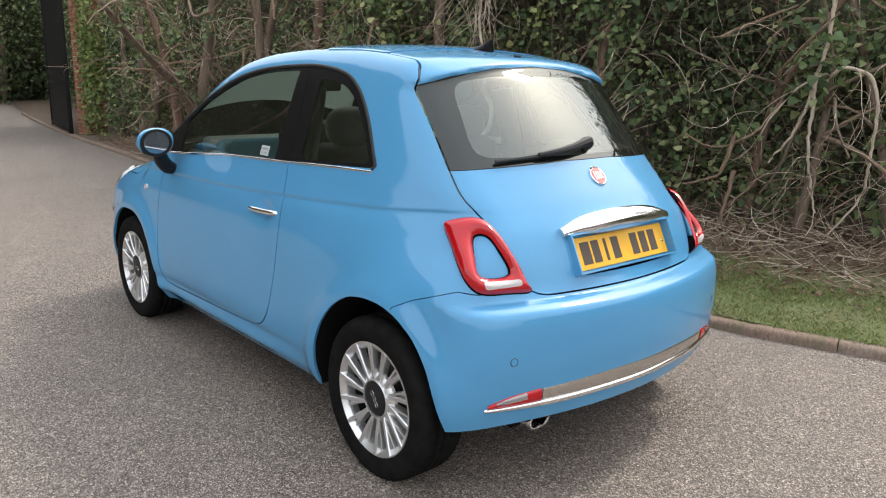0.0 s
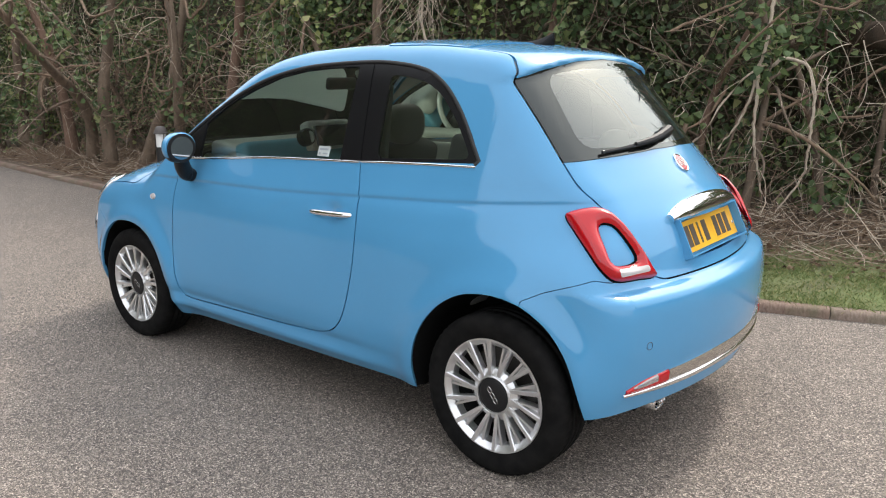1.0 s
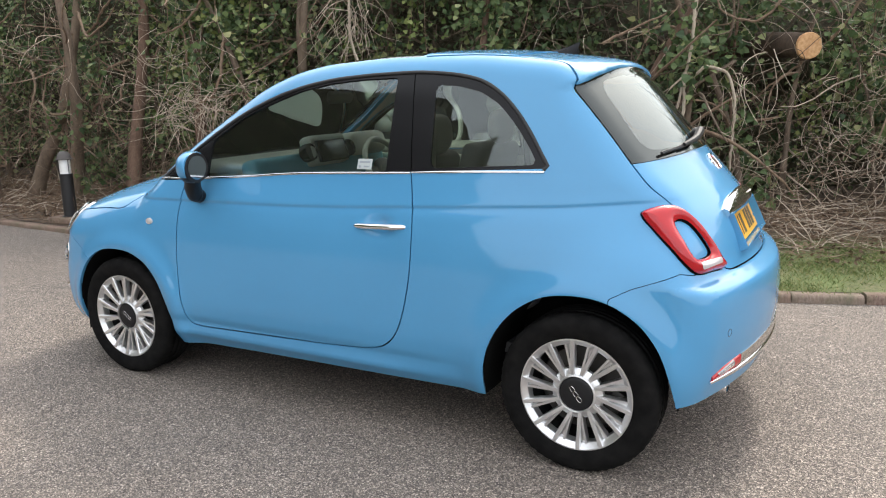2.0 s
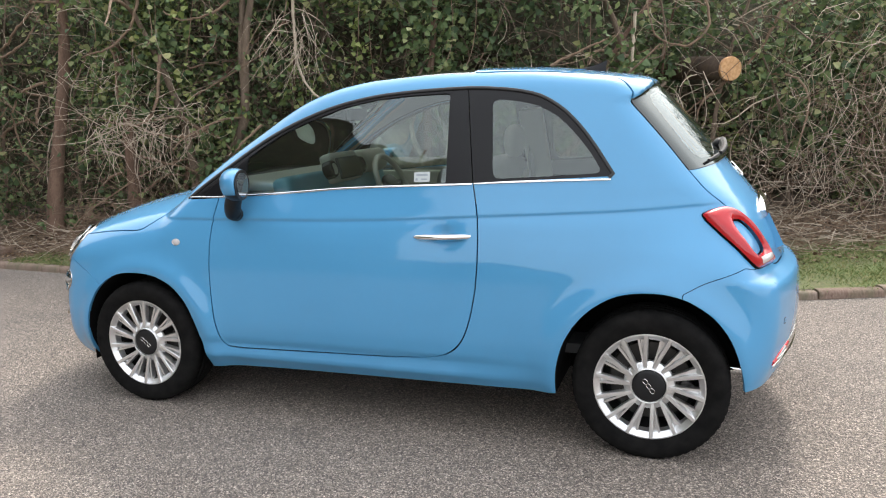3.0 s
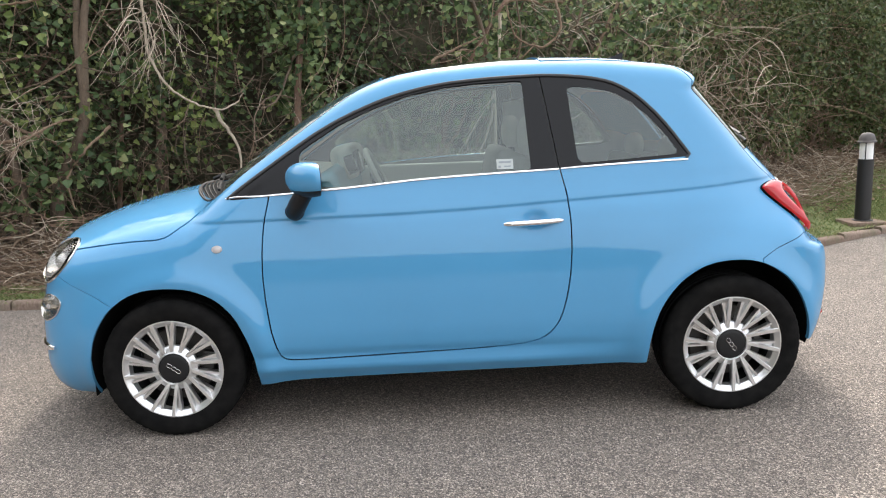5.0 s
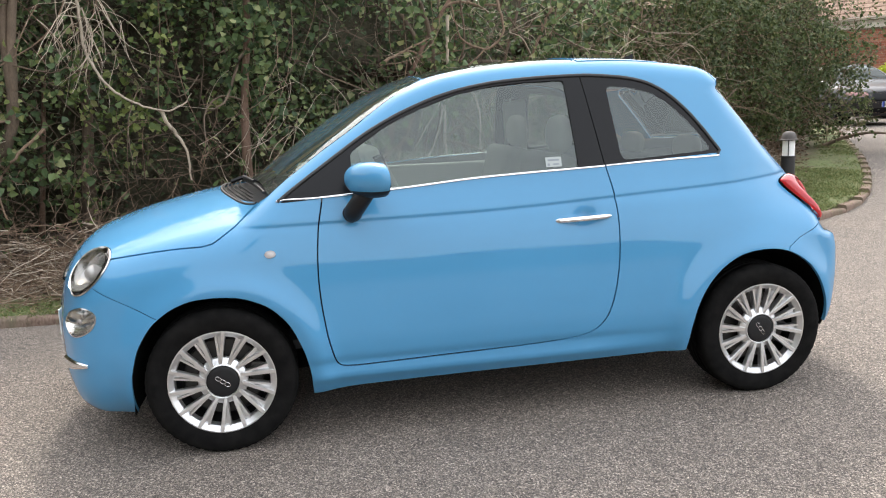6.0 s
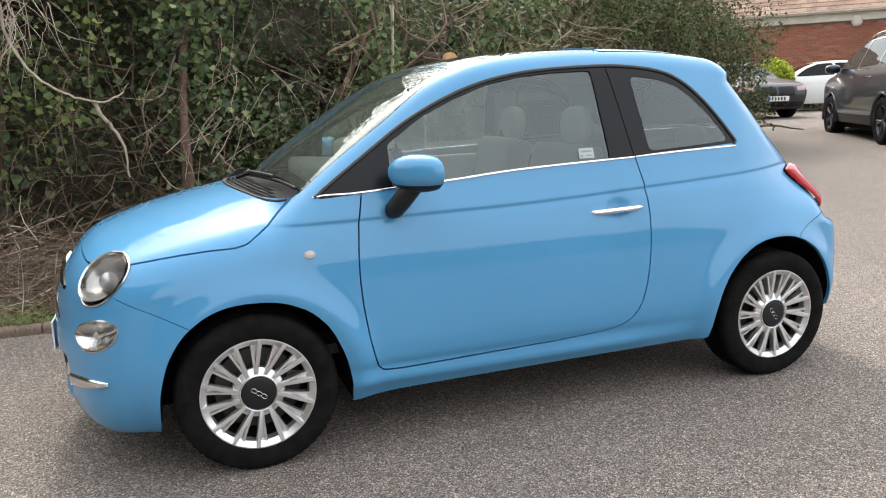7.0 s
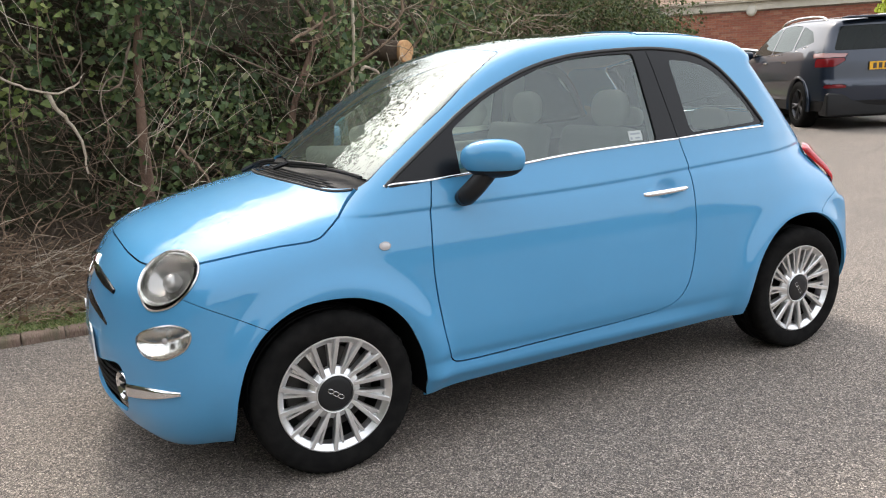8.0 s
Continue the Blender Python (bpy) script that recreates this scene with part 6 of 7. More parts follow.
def leaf_clumps(name, x0, x1, count, back, low, high, radius, per, size, material, shape=IVY_LEAF, gaps=.0):
    """Separate hanging clumps of leaves, with bare gaps between them."""
    c = np.stack([rng.uniform(x0, x1, count * 4), rng.uniform(*back, count * 4), low + (high - low) * rng.uniform(0, 1, count * 4) ** .8], 1)
    lump = np.array([noise.noise((q[0] * .9, q[1] * .9, q[2] * 1.1 + 4)) for q in c])
    c = c[(lump > rng.normal(gaps, .12, len(c))) & in_the_open(c)][:count]
    r = rng.uniform(*radius, len(c))
    many = np.maximum(3, (per * (r / np.mean(radius)) ** 1.6).astype(int))
    i = np.repeat(np.arange(len(c)), many)
    d = rng.normal(0, 1, (len(i), 3)) * (.75, .45, .85)
    at = np.stack([c[i, 0], HEDGE_LINE(c[i, 0]) + c[i, 1], c[i, 2]], 1) + d * r[i][:, None]
    at[:, 2] -= (d[:, 0] ** 2) * r[i] * .35
    clear = (np.abs(at[:, 0] - 1.42) < .26) & (np.abs(at[:, 2] - 1.66) < .2) & (at[:, 1] < 4.55)
    ok = ~clear & (at[:, 2] > .12) & ~((at[:, 0] > 1.3) & (at[:, 2] > 2.6))
    at = at[ok] - (0, 4.4, 1.5)
    scale = (rng.uniform(.75, 1.2, len(c)) * size)[i][ok] * rng.uniform(.6, 1.25, len(at))
    return tagged(fast_mesh(name, *leaf_arrays(at, scale, np.array([0, -.75, .55]), .75, shape), material, foliage), kind="stuff")


hedge_leaves(-13, 4, 17000, (.75, 1.9), .1, 3.3, .055, SHADE_LEAF, "inner_leaves", .15, .40)
hedge_leaves(-5.2, 1.2, 6500, (.5, 1.7), 1.7, 3.5, .055, SHADE_LEAF, "top_leaves", .30, .30)
hedge_leaves(-13.5, .6, 15000, (.5, 2.3), 2.7, 4.7, .060, SHADE_LEAF, "high_leaves", .55, .1)
hedge_leaves(-30, -13, 26000, (-.3, 2.2), .1, 5.0, .075, SHADE_LEAF, "far_leaves")
leaf_clumps("ivy_clumps", -5.0, 4, 150, (.0, .9), .35, 3.2, (.10, .30), 46, .066, IVY, gaps=.05)
leaf_clumps("deep_ivy_clumps", -5.2, 4, 240, (.5, 1.5), .25, 3.4, (.12, .34), 50, .062, SHADE_LEAF, gaps=-.05)
# yellow-green leaves, also put here to imitate haze over the hedge
leaf_clumps("spring_leaf_clumps", -5.4, -1.6, 46, (-.1, .7), 1.1, 2.7, (.10, .26), 36, .058, PALE_LEAF, gaps=-.1)
# pale clumps that stand for light showing through low gaps
leaf_clumps("pale_leaf_clumps", -3.0, 4, 46, (.35, 1.3), .25, 1.5, (.08, .20), 30, .050, PALE_LEAF, LEAF, gaps=-.1)
leaf_clumps("gate_side_clumps", -13, -5.0, 110, (.25, 1.3), .3, 3.3, (.10, .30), 34, .062, IVY, gaps=.10)
leaf_clumps("gate_ivy", -12.9, -11.3, 60, (-.1, .6), .2, 3.2, (.15, .32), 60, .060, PALE_LEAF, gaps=-.3)
# thickets of fine dead shoots between the stems, in the shade-darkened twig colour
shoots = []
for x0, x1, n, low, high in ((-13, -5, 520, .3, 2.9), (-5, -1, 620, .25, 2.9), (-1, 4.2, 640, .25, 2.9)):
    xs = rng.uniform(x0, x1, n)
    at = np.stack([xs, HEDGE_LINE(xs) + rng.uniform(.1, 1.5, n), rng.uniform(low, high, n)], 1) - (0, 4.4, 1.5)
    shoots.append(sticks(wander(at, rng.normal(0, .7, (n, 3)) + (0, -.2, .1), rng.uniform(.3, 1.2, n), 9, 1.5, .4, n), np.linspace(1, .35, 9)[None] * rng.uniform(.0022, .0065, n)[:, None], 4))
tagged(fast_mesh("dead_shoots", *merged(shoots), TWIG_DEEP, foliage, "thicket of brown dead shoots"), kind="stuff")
# climbing stems that hang straight down, with a few leaves on them
vines, vine_leaves = [], []
for x in rng.uniform(-4.6, 3.2, 34):
    top = (x, float(HEDGE_LINE(x)) + rng.uniform(-.15, .35), rng.uniform(2.2, 3.0))
    p = wander(np.array(top) - (0, 4.4, 1.5), (rng.normal(0, .15), rng.normal(0, .1), -1), rng.uniform(.7, 2.0), 14, .8, .3)[0]
    vines.append(sticks(p[None], np.full((1, 14), rng.uniform(.003, .006)), 4))
    at = p[rng.integers(0, 14, 14)] + rng.normal(0, .03, (14, 3))
    vine_leaves.append(leaf_arrays(at, rng.uniform(.03, .07, 14), np.array([0, -.8, .4]), .6, IVY_LEAF))
tagged(fast_mesh("vine_stems", *merged(vines), TWIG_DARK, foliage, "thin hanging climber stems"), kind="stuff")
tagged(fast_mesh("vine_leaves", *merged(vine_leaves), IVY, foliage), kind="stuff")
# dark sheet that closes the view, with the hedge's deep shade in its colour
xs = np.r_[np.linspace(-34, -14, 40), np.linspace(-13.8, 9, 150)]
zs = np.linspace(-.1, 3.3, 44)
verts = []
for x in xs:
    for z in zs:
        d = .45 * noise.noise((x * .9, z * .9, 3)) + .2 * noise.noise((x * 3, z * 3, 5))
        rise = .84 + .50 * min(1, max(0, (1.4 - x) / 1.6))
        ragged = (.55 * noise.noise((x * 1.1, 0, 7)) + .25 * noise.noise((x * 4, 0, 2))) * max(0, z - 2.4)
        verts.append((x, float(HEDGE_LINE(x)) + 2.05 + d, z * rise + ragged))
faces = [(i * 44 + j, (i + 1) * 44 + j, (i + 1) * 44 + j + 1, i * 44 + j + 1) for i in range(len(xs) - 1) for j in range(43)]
# tone of hedge shade, lifted a little for the haze over it
a = Mat("deep hedge shade tone", (.02, .022, .014), 1.0, specular_ior_level=.05)
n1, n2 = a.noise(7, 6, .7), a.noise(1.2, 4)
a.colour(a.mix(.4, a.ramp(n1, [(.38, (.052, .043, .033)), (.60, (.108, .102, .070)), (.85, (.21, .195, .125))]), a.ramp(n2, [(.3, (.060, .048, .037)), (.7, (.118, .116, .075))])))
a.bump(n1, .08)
core = mesh_object("hedge_core", np.array(verts) - (0, 4.4, 1.5), faces, a.m, foliage, "dark sheet in the tone of deep hedge shade")

# the leafy bush where the bed rounds the corner
bush = empty("corner_bush", (6, 6, 0), "tall grey-green evergreen bush with brown twigs at the kerb corner", "bush")
centres = np.stack([np.linspace(3.4, 7.2, 13), HEDGE_LINE(np.linspace(3.4, 7.2, 13)) + .35, np.full(13, 1.6)], 1)
n = 76000
c = centres[rng.integers(0, 13, n)]
d = rng.normal(size=(n, 3))
d /= np.linalg.norm(d, axis=1, keepdims=True)
rad = rng.uniform(.55, 1.0, n) ** .5
at = c + d * rad[:, None] * (.85, .95, 1.75)
lump = np.array([noise.noise(tuple(q * 1.4)) for q in at])
at += d * (lump * .5)[:, None]
ok = (lump > rng.uniform(-.7, .15, n)) & (at[:, 2] > .5 + .35 * rng.random(n))
at, dd = at[ok], d[ok]
tagged(fast_mesh("leaves", *leaf_arrays(at - (6, 6, 0), rng.uniform(.028, .058, len(at)), dd * 1.2 + (0, -.2, .3)), BUSH_LEAF, bush), kind="stuff")
m = 1500
b0 = centres[rng.integers(0, 13, m)] * (1, 1, 0) + np.stack([rng.normal(0, .25, m), rng.normal(0, .3, m), rng.uniform(.3, 2.4, m)], 1)
wy = rng.normal(0, .7, (m, 3)) + (-.1, -.6, .35)
tagged(fast_mesh("twig_mass", *sticks(wander(b0 - (6, 6, 0), wy, rng.uniform(.5, 1.4, m), 8, 1.2, .4, m), np.linspace(1, .3, 8)[None] * rng.uniform(.003, .007, m)[:, None], 4), TWIG_DARK, bush), kind="stuff")
for cx, cy, _ in centres[::2]:
    p = wander((cx - 6, cy - 6, .1), (rng.normal(0, .2), -.1, 1), 1.7, 10, .9)[0]
    mesh_object("stem", *tube(p, np.linspace(.04, .010, 10), 7), BARK, bush)

# ---- kerb, litter and grass ----
a = Mat("kerb stone", (.22, .17, .14), .9)
r = a.random()
n1, n2 = a.noise(35, 5, .7), a.noise(5, 4)
base_c = a.ramp(r, [(0, (.150, .088, .062)), (.5, (.195, .120, .086)), (1, (.20, .150, .115))])
c = a.mix(.45, base_c, a.ramp(n1, [(.3, (.08, .055, .044)), (.7, (.40, .31, .25))]))
c = a.mix(a.ramp(n2, [(.45, (0, 0, 0)), (.75, (.6, .6, .6))]), c, (.10, .105, .055))
a.colour(c)
a.bump(n1, .006)
KERB_MAT = a.m
kerb = tagged(empty("kerb", (0, 0, 0)), "low edging of worn brown kerb blocks", "kerb", kind="structure")
bm = bmesh.new()
box(bm, (1.0, .105, .20), (0, 0, -.045), bevel=0)
bmesh.ops.bevel(bm, geom=[e for e in bm.edges if all(v.co.z > 0 for v in e.verts) and abs(e.verts[0].co.x - e.verts[1].co.x) > .5], offset=.026, segments=3, affect="EDGES", profile=.5)
stone = part("kerb_block", bm, KERB_MAT, kerb, sharp=60)
stone_mesh = stone.data
run = resampled(KERB, .02)
rdir = np.gradient(run, axis=0)
first, k = True, 0
while k < len(run) - 30:
    long = int(rng.choice([21, 21, 22, 11]))
    (x, y), d = run[k + long // 2], rdir[k + long // 2]
    k += long
    if not -22 < x < 11:
        continue
    d = d / np.linalg.norm(d)
    gx, gy = x - d[1] * .05, y + d[0] * .05
    m = (Matrix.Translation((gx, gy, float(ground_height(gx, gy)) + rng.normal(0, .003))) @ Matrix.Rotation(math.atan2(d[1], d[0]) + rng.normal(0, .010), 4, "Z")
         @ Matrix.Rotation(rng.normal(0, .02), 4, "X") @ Matrix.Diagonal((long * .02 - .004 - rng.uniform(0, .004), 1, 1, 1)))
    if first:
        ob, first = stone, False
    else:
        ob = new("kerb_block", stone_mesh)
        ob.parent = kerb
    ob.matrix_basis = m


def bed_places(x0, x1, d0, d1, n):
    """Places behind the kerb: between two distances from it."""
    ok = np.where((kerb_line[:, 0] > x0) & (kerb_line[:, 0] < x1))[0]
    i = rng.choice(ok, n)
    d = rng.uniform(d0, d1, n)
    xy = kerb_line[i] + kerb_out[i] * d[:, None] + rng.normal(0, .04, (n, 2))
    z = ground_height(kerb_line[i, 0], kerb_line[i, 1]) + .046 + np.minimum(d, 2.5) * .045
    z += np.array([.03 * noise.noise((a * 1.3, b * 1.3, 0)) + .02 * noise.noise((a * 5, b * 5, 2)) for a, b in xy]) * np.minimum(1, d)
    return np.c_[xy, z], d


def litter(name, n, x0, x1, d0, d1, length, r, material, label, heap=.10):
    at, d = bed_places(x0, x1, d0, d1, n)
    at[:, 2] += rng.uniform(0, 1, n) ** 2 * heap * np.clip((d - d0) / .4, .15, 1)
    way = rng.normal(0, 1, (n, 3)) * (1, 1, .16)
    p = wander(at, way, rng.uniform(.4, 1, n) * length, 5, .6, 0, n)
    ob = fast_mesh(name, *sticks(p, np.linspace(1, .5, 5)[None] * rng.uniform(.5, 1.4, n)[:, None] * r, 3), material, None, label)
    return tagged(ob, category="litter", kind="stuff")


litter("stick_litter", 3600, -1.2, 8.5, .95, 2.5, .42, .0035, TWIG_DARK, "brown fallen twigs heaped under the hedge", .16)
litter("dry_stick_litter", 1700, -1.2, 8.5, 1.05, 2.4, .5, .004, TWIG, "pale fallen twigs lying under the hedge", .18)
litter("stick_litter", 4600, -11, -1.0, .22, 1.8, .40, .0035, TWIG_DARK, "brown fallen twigs heaped under the hedge", .14)
litter("dry_stick_litter", 1000, -11, -1.0, .25, 1.8, .45, .0038, TWIG, "pale fallen twigs lying under the hedge", .16)
litter("brush_heap", 400, -4.9, -2.0, .65, 1.35, .5, .0045, TWIG, "few pale twigs on a heap of brown brush", .42)
litter("brush_heap", 1300, -4.9, -2.0, .65, 1.35, .5, .0045, TWIG_DARK, "heap of brown dry cut twigs beside the hedge", .42)
DEAD_LEAF = leafy("dead leaves", [(0, (.06, .035, .02)), (.5, (.14, .085, .05)), (1, (.28, .20, .13))])
for x0, x1, d0, n in ((-1.2, 8.5, .7, 5600), (-12, -1.0, .2, 6000)):
    at, d = bed_places(x0, x1, d0, 2.4, n)
    at[:, 2] += .012
    tagged(fast_mesh("leaf_litter", *leaf_arrays(at, rng.uniform(.02, .05, n), np.array([0, 0, 1.0]), .45), DEAD_LEAF, None, "scattered brown dead leaves on bare soil"), category="litter", kind="stuff")
GRASS = leafy("grass blades", [(0, (.085, .125, .038)), (.5, (.160, .205, .068)), (.85, (.27, .27, .12)), (1, (.42, .37, .21))])


def grass(n, x0, x1, d0, d1, tall):
    at, d = bed_places(x0, x1, d0, d1, n)
    patch = np.array([noise.noise((p[0] * 1.6, p[1] * 1.6, 4)) for p in at])
    ok = patch > rng.uniform(-.75, .25, n) + .5 * np.clip((d - d1 + .5) / .5, 0, 1)
    at = at[ok]
    n = len(at)
    a = rng.uniform(0, 2 * np.pi, n)
    side = np.stack([np.cos(a), np.sin(a), np.zeros(n)], 1) * rng.uniform(.0018, .0036, n)[:, None]
    tip = np.stack([rng.normal(0, .5, n), rng.normal(0, .5, n), np.ones(n)], 1) * (rng.uniform(.4, 1, n) * tall)[:, None]
    v = np.stack([at - side, at + side, at + tip * .6 + side * .7, at + tip + (tip * (1, 1, 0)) * .5], 1).reshape(-1, 3)
    f = np.arange(n)[:, None] * 4 + np.array([[0, 1, 2, 3]])
    tagged(fast_mesh("grass", v, f, GRASS, None, "short patchy lawn grass along the kerb"), category="grass", kind="stuff")


grass(96000, -1.3, 6.0, .08, 1.35, .028)
grass(9000, 5.8, 8.5, .08, .55, .028)

grass(16000, -4.8, -1.2, .06, .55, .03)


# ---- bollard lamps ----
def bollard(x, y, z, tall):
    top = empty("bollard_light", (x, y, z), "black post lamp with a white lens and domed cap", "bollard", "bollard lamps beside the drive")
    black = Mat("black powder coat", (.014, .014, .015), .45).m if "black powder coat" not in bpy.data.materials else bpy.data.materials["black powder coat"]
    cap_m = Mat("weathered grey cap", (.10, .09, .085), .7).m if "weathered grey cap" not in bpy.data.materials else bpy.data.materials["weathered grey cap"]
    lens_m = Mat("milky lamp lens", (.78, .78, .76), .35).m if "milky lamp lens" not in bpy.data.materials else bpy.data.materials["milky lamp lens"]
    h = tall
    v, f = lathe([(.085, 0), (.085, .02), (.066, .025), (.064, h - .25), (.068, h - .245), (.068, h - .235), (0, h - .235)], 28, "z")
    part("post", bm_from(v, f), black, top)
    v, f = lathe([(0, h - .235), (.056, h - .235), (.056, h - .085), (0, h - .085)], 28, "z")
    part("lens", bm_from(v, f), lens_m, top, "white cylindrical lamp lens")
    v, f = lathe([(0, h - .088), (.080, h - .088), (.082, h - .078), (.068, h - .072), (.066, h - .05), (.055, h - .022), (.035, h - .006), (0, h)], 28, "z")
    part("cap", bm_from(v, f), cap_m, top, "weathered domed cap")
    for k in range(3):
        a = 2.0 + k * 2.094
        part("guard_bar", bm_from(*tube([(.064 * math.cos(a), .064 * math.sin(a), h - .24), (.064 * math.cos(a), .064 * math.sin(a), h - .08)], .004, 6)), black, top)
    bm = box(bmesh.new(), (.34, .30, .06), (0, 0, -.015), bevel=.01)
    part("footing", bm, KERB_MAT, top, "small concrete footing")


bollard(3.84, 2.93, .15, .80)
bollard(-5.35, 1.95, .10, .70)

# ---- other parked cars ----
def simple_car(name, label, paint, spec, at, heading):
    """A parked car from a side profile, a width curve and its openings."""
    top, width, nose, tail = curve(spec["top"]), curve(spec["width"]), curve(spec["nose"]), curve(spec["tail"])
    base = spec["base"]

    def field(x, y, z):
        ay = np.abs(y)
        taper = .10 * np.clip((-x - spec["wf"]) / .8, 0, 1.5) ** 2 + .09 * np.clip((x - spec["wr"]) / .8, 0, 1.5) ** 2
        side = ay - width(z) + taper
        lid = z - top(x) + .07 * ay ** 2
        f = both_max(side, lid, .10)
        f = both_max(f, nose(z) + .22 * ay ** 2 - x, .10)
        f = both_max(f, x - tail(z) + .12 * ay ** 2, .10)
        return np.maximum(f, .1 - z)
    body = empty(name, (0, 0, 0), label, "car", "other parked cars")
    x0, x1 = spec["nose"][2][1] - .2, spec["tail"][2][1] + .2
    p, t = skin(field, (x0, -1.05, .05), (x1, 1.05, 1.85), .042)
    p, t = cut(p, t, base - p[:, 2])
    r = spec["wheel"]
    for cx in (-spec["wf"], spec["wr"]):
        p, t = cut(p, t, -limited(np.hypot(p[:, 0] - cx, p[:, 2] - r) - r - .045, .5 - np.abs(p[:, 1])))

    def sheet(name, q, u, material, label="", shift=0.0, parent=body):
        if len(u):
            return paint_panel(name, q, u, material, parent, label, .012, shift, field)

    for kind, mat, lab in (("side_glass", M["car_glass"], "dark side glass"), ("screens", M["car_glass"], "dark screen glass"), ("trim", M["black_plastic"], "black plastic cladding"),
                           ("lamp_red", M["far_red"], "red tail lamp"), ("lamp_clear", M["pale_lamp"], "pale lamp lens"), ("grille", M["black_gloss"], "black grille"), ("chrome", M["satin_chrome"], "bright trim")):
        for view, outline, low, high in spec.get(kind, ()):
            u, v = {"side": (p[:, 0], p[:, 2]), "end": (p[:, 1], p[:, 2]), "top": (p[:, 0], p[:, 1])}[view]
            d = outline_distance(u, v, rounded(outline, .03, 3))
            lim = np.abs(p[:, 1]) if view == "side" else (p[:, 0] if view == "end" else p[:, 2])
            d = limited(d, low - lim, lim - high)
            q, w = cut(p, t, d + .003)
            p, t = cut(p, t, -d + .001)
            names = {"side_glass": "side_window", "screens": "screen_glass", "trim": "cladding", "lamp_red": "tail_light", "lamp_clear": "lamp", "grille": "grille", "chrome": "bright_trim"}
            if view == "side" or kind in ("lamp_red", "lamp_clear"):
                for s in (-1, 1):
                    sheet(names[kind], *cut(q, w, -s * q[:, 1]), mat, lab, -.003)
            else:
                sheet(names[kind], q, w, mat, lab, -.003)
    sheet("body", p, t, paint)
    bm = box(bmesh.new(), (x1 - x0 - .9, 1.3, .25), ((x0 + x1) / 2, 0, base + .12))
    part("underbody", bm, M["dark"], body, smooth=False)
    bm = box(bmesh.new(), (x1 - x0 - 2.7, 1.4, .46), ((x0 + x1) / 2, 0, .68))
    part("cabin_trim", bm, M["interior"], body, smooth=False)
    hub = new("wheel")
    hub.parent = body
    v, f = lathe([(r * .62, -.10), (r * .74, -.115), (r * .9, -.115), (r * .985, -.09), (r, -.05), (r, .05), (r * .985, .09), (r * .6, .1)], 40)
    mesh_object("tyre", v, f, M["tyre"], hub)
    spokes = [lathe([(r * .55, .0), (r * .62, -.06), (r * .66, -.10), (r * .63, -.105)], 40), lathe([(0, -.075), (r * .15, -.075), (r * .17, -.05)], 24)]
    for k in range(5):
        for o in (-.13, .13):
            a = 2 * math.pi * k / 5 + o
            spokes.append(tube([(r * .12 * math.cos(a - o), -.07, r * .12 * math.sin(a - o)), (r * .63 * math.cos(a), -.085, r * .63 * math.sin(a))], .018, 5))
    part("rim", bm_from(*joined(spokes)), spec["rim"], hub)
    v, f = lathe([(0, -.01), (r * .6, -.01), (r * .6, .08)], 32)
    part("rim_barrel", bm_from(v, f), M["dark"], hub)
    k = 0
    for cx in (-spec["wf"], spec["wr"]):
        for s in (-1, 1):
            m = Matrix.Translation((cx, s * spec["track"], r)) @ pose(0, 0, 0, 0, 15 * k, 0 if s < 0 else 180)
            if k:
                copy_thing(hub, m)
            else:
                hub.matrix_basis = m
            k += 1
    body["field_base"] = base
    place = Matrix.Translation(at) @ Matrix.Rotation(heading + math.pi, 4, "Z")
    body.matrix_world = place
    return body, field


M["pale_lamp"] = Mat("pale pinkish lamp plastic", (.34, .17, .16), .12, coat_weight=.8).m
M["far_red"] = Mat("dark red lamp plastic", (.16, .008, .012), .15).m
M["car_glass"] = glass_material("tinted car glass", (.035, .037, .037), .02)
M["car_glass"].node_tree.nodes["Fresnel"].inputs[0].default_value = 1.3
a = Mat("navy metallic paint", (.010, .018, .036), .40, .3, specular_ior_level=.4, coat_weight=.9, coat_roughness=.02)
NAVY = a.m
CHARCOAL = Mat("charcoal metallic paint", (.012, .012, .015), .4, .2, coat_weight=.4, coat_roughness=.03).m
WHITE_PAINT = Mat("white car paint", (.74, .74, .73), .35, 0, coat_weight=1.0, coat_roughness=.03).m
DARK_RIM = Mat("dark grey alloy", (.08, .08, .085), .35, .8).m

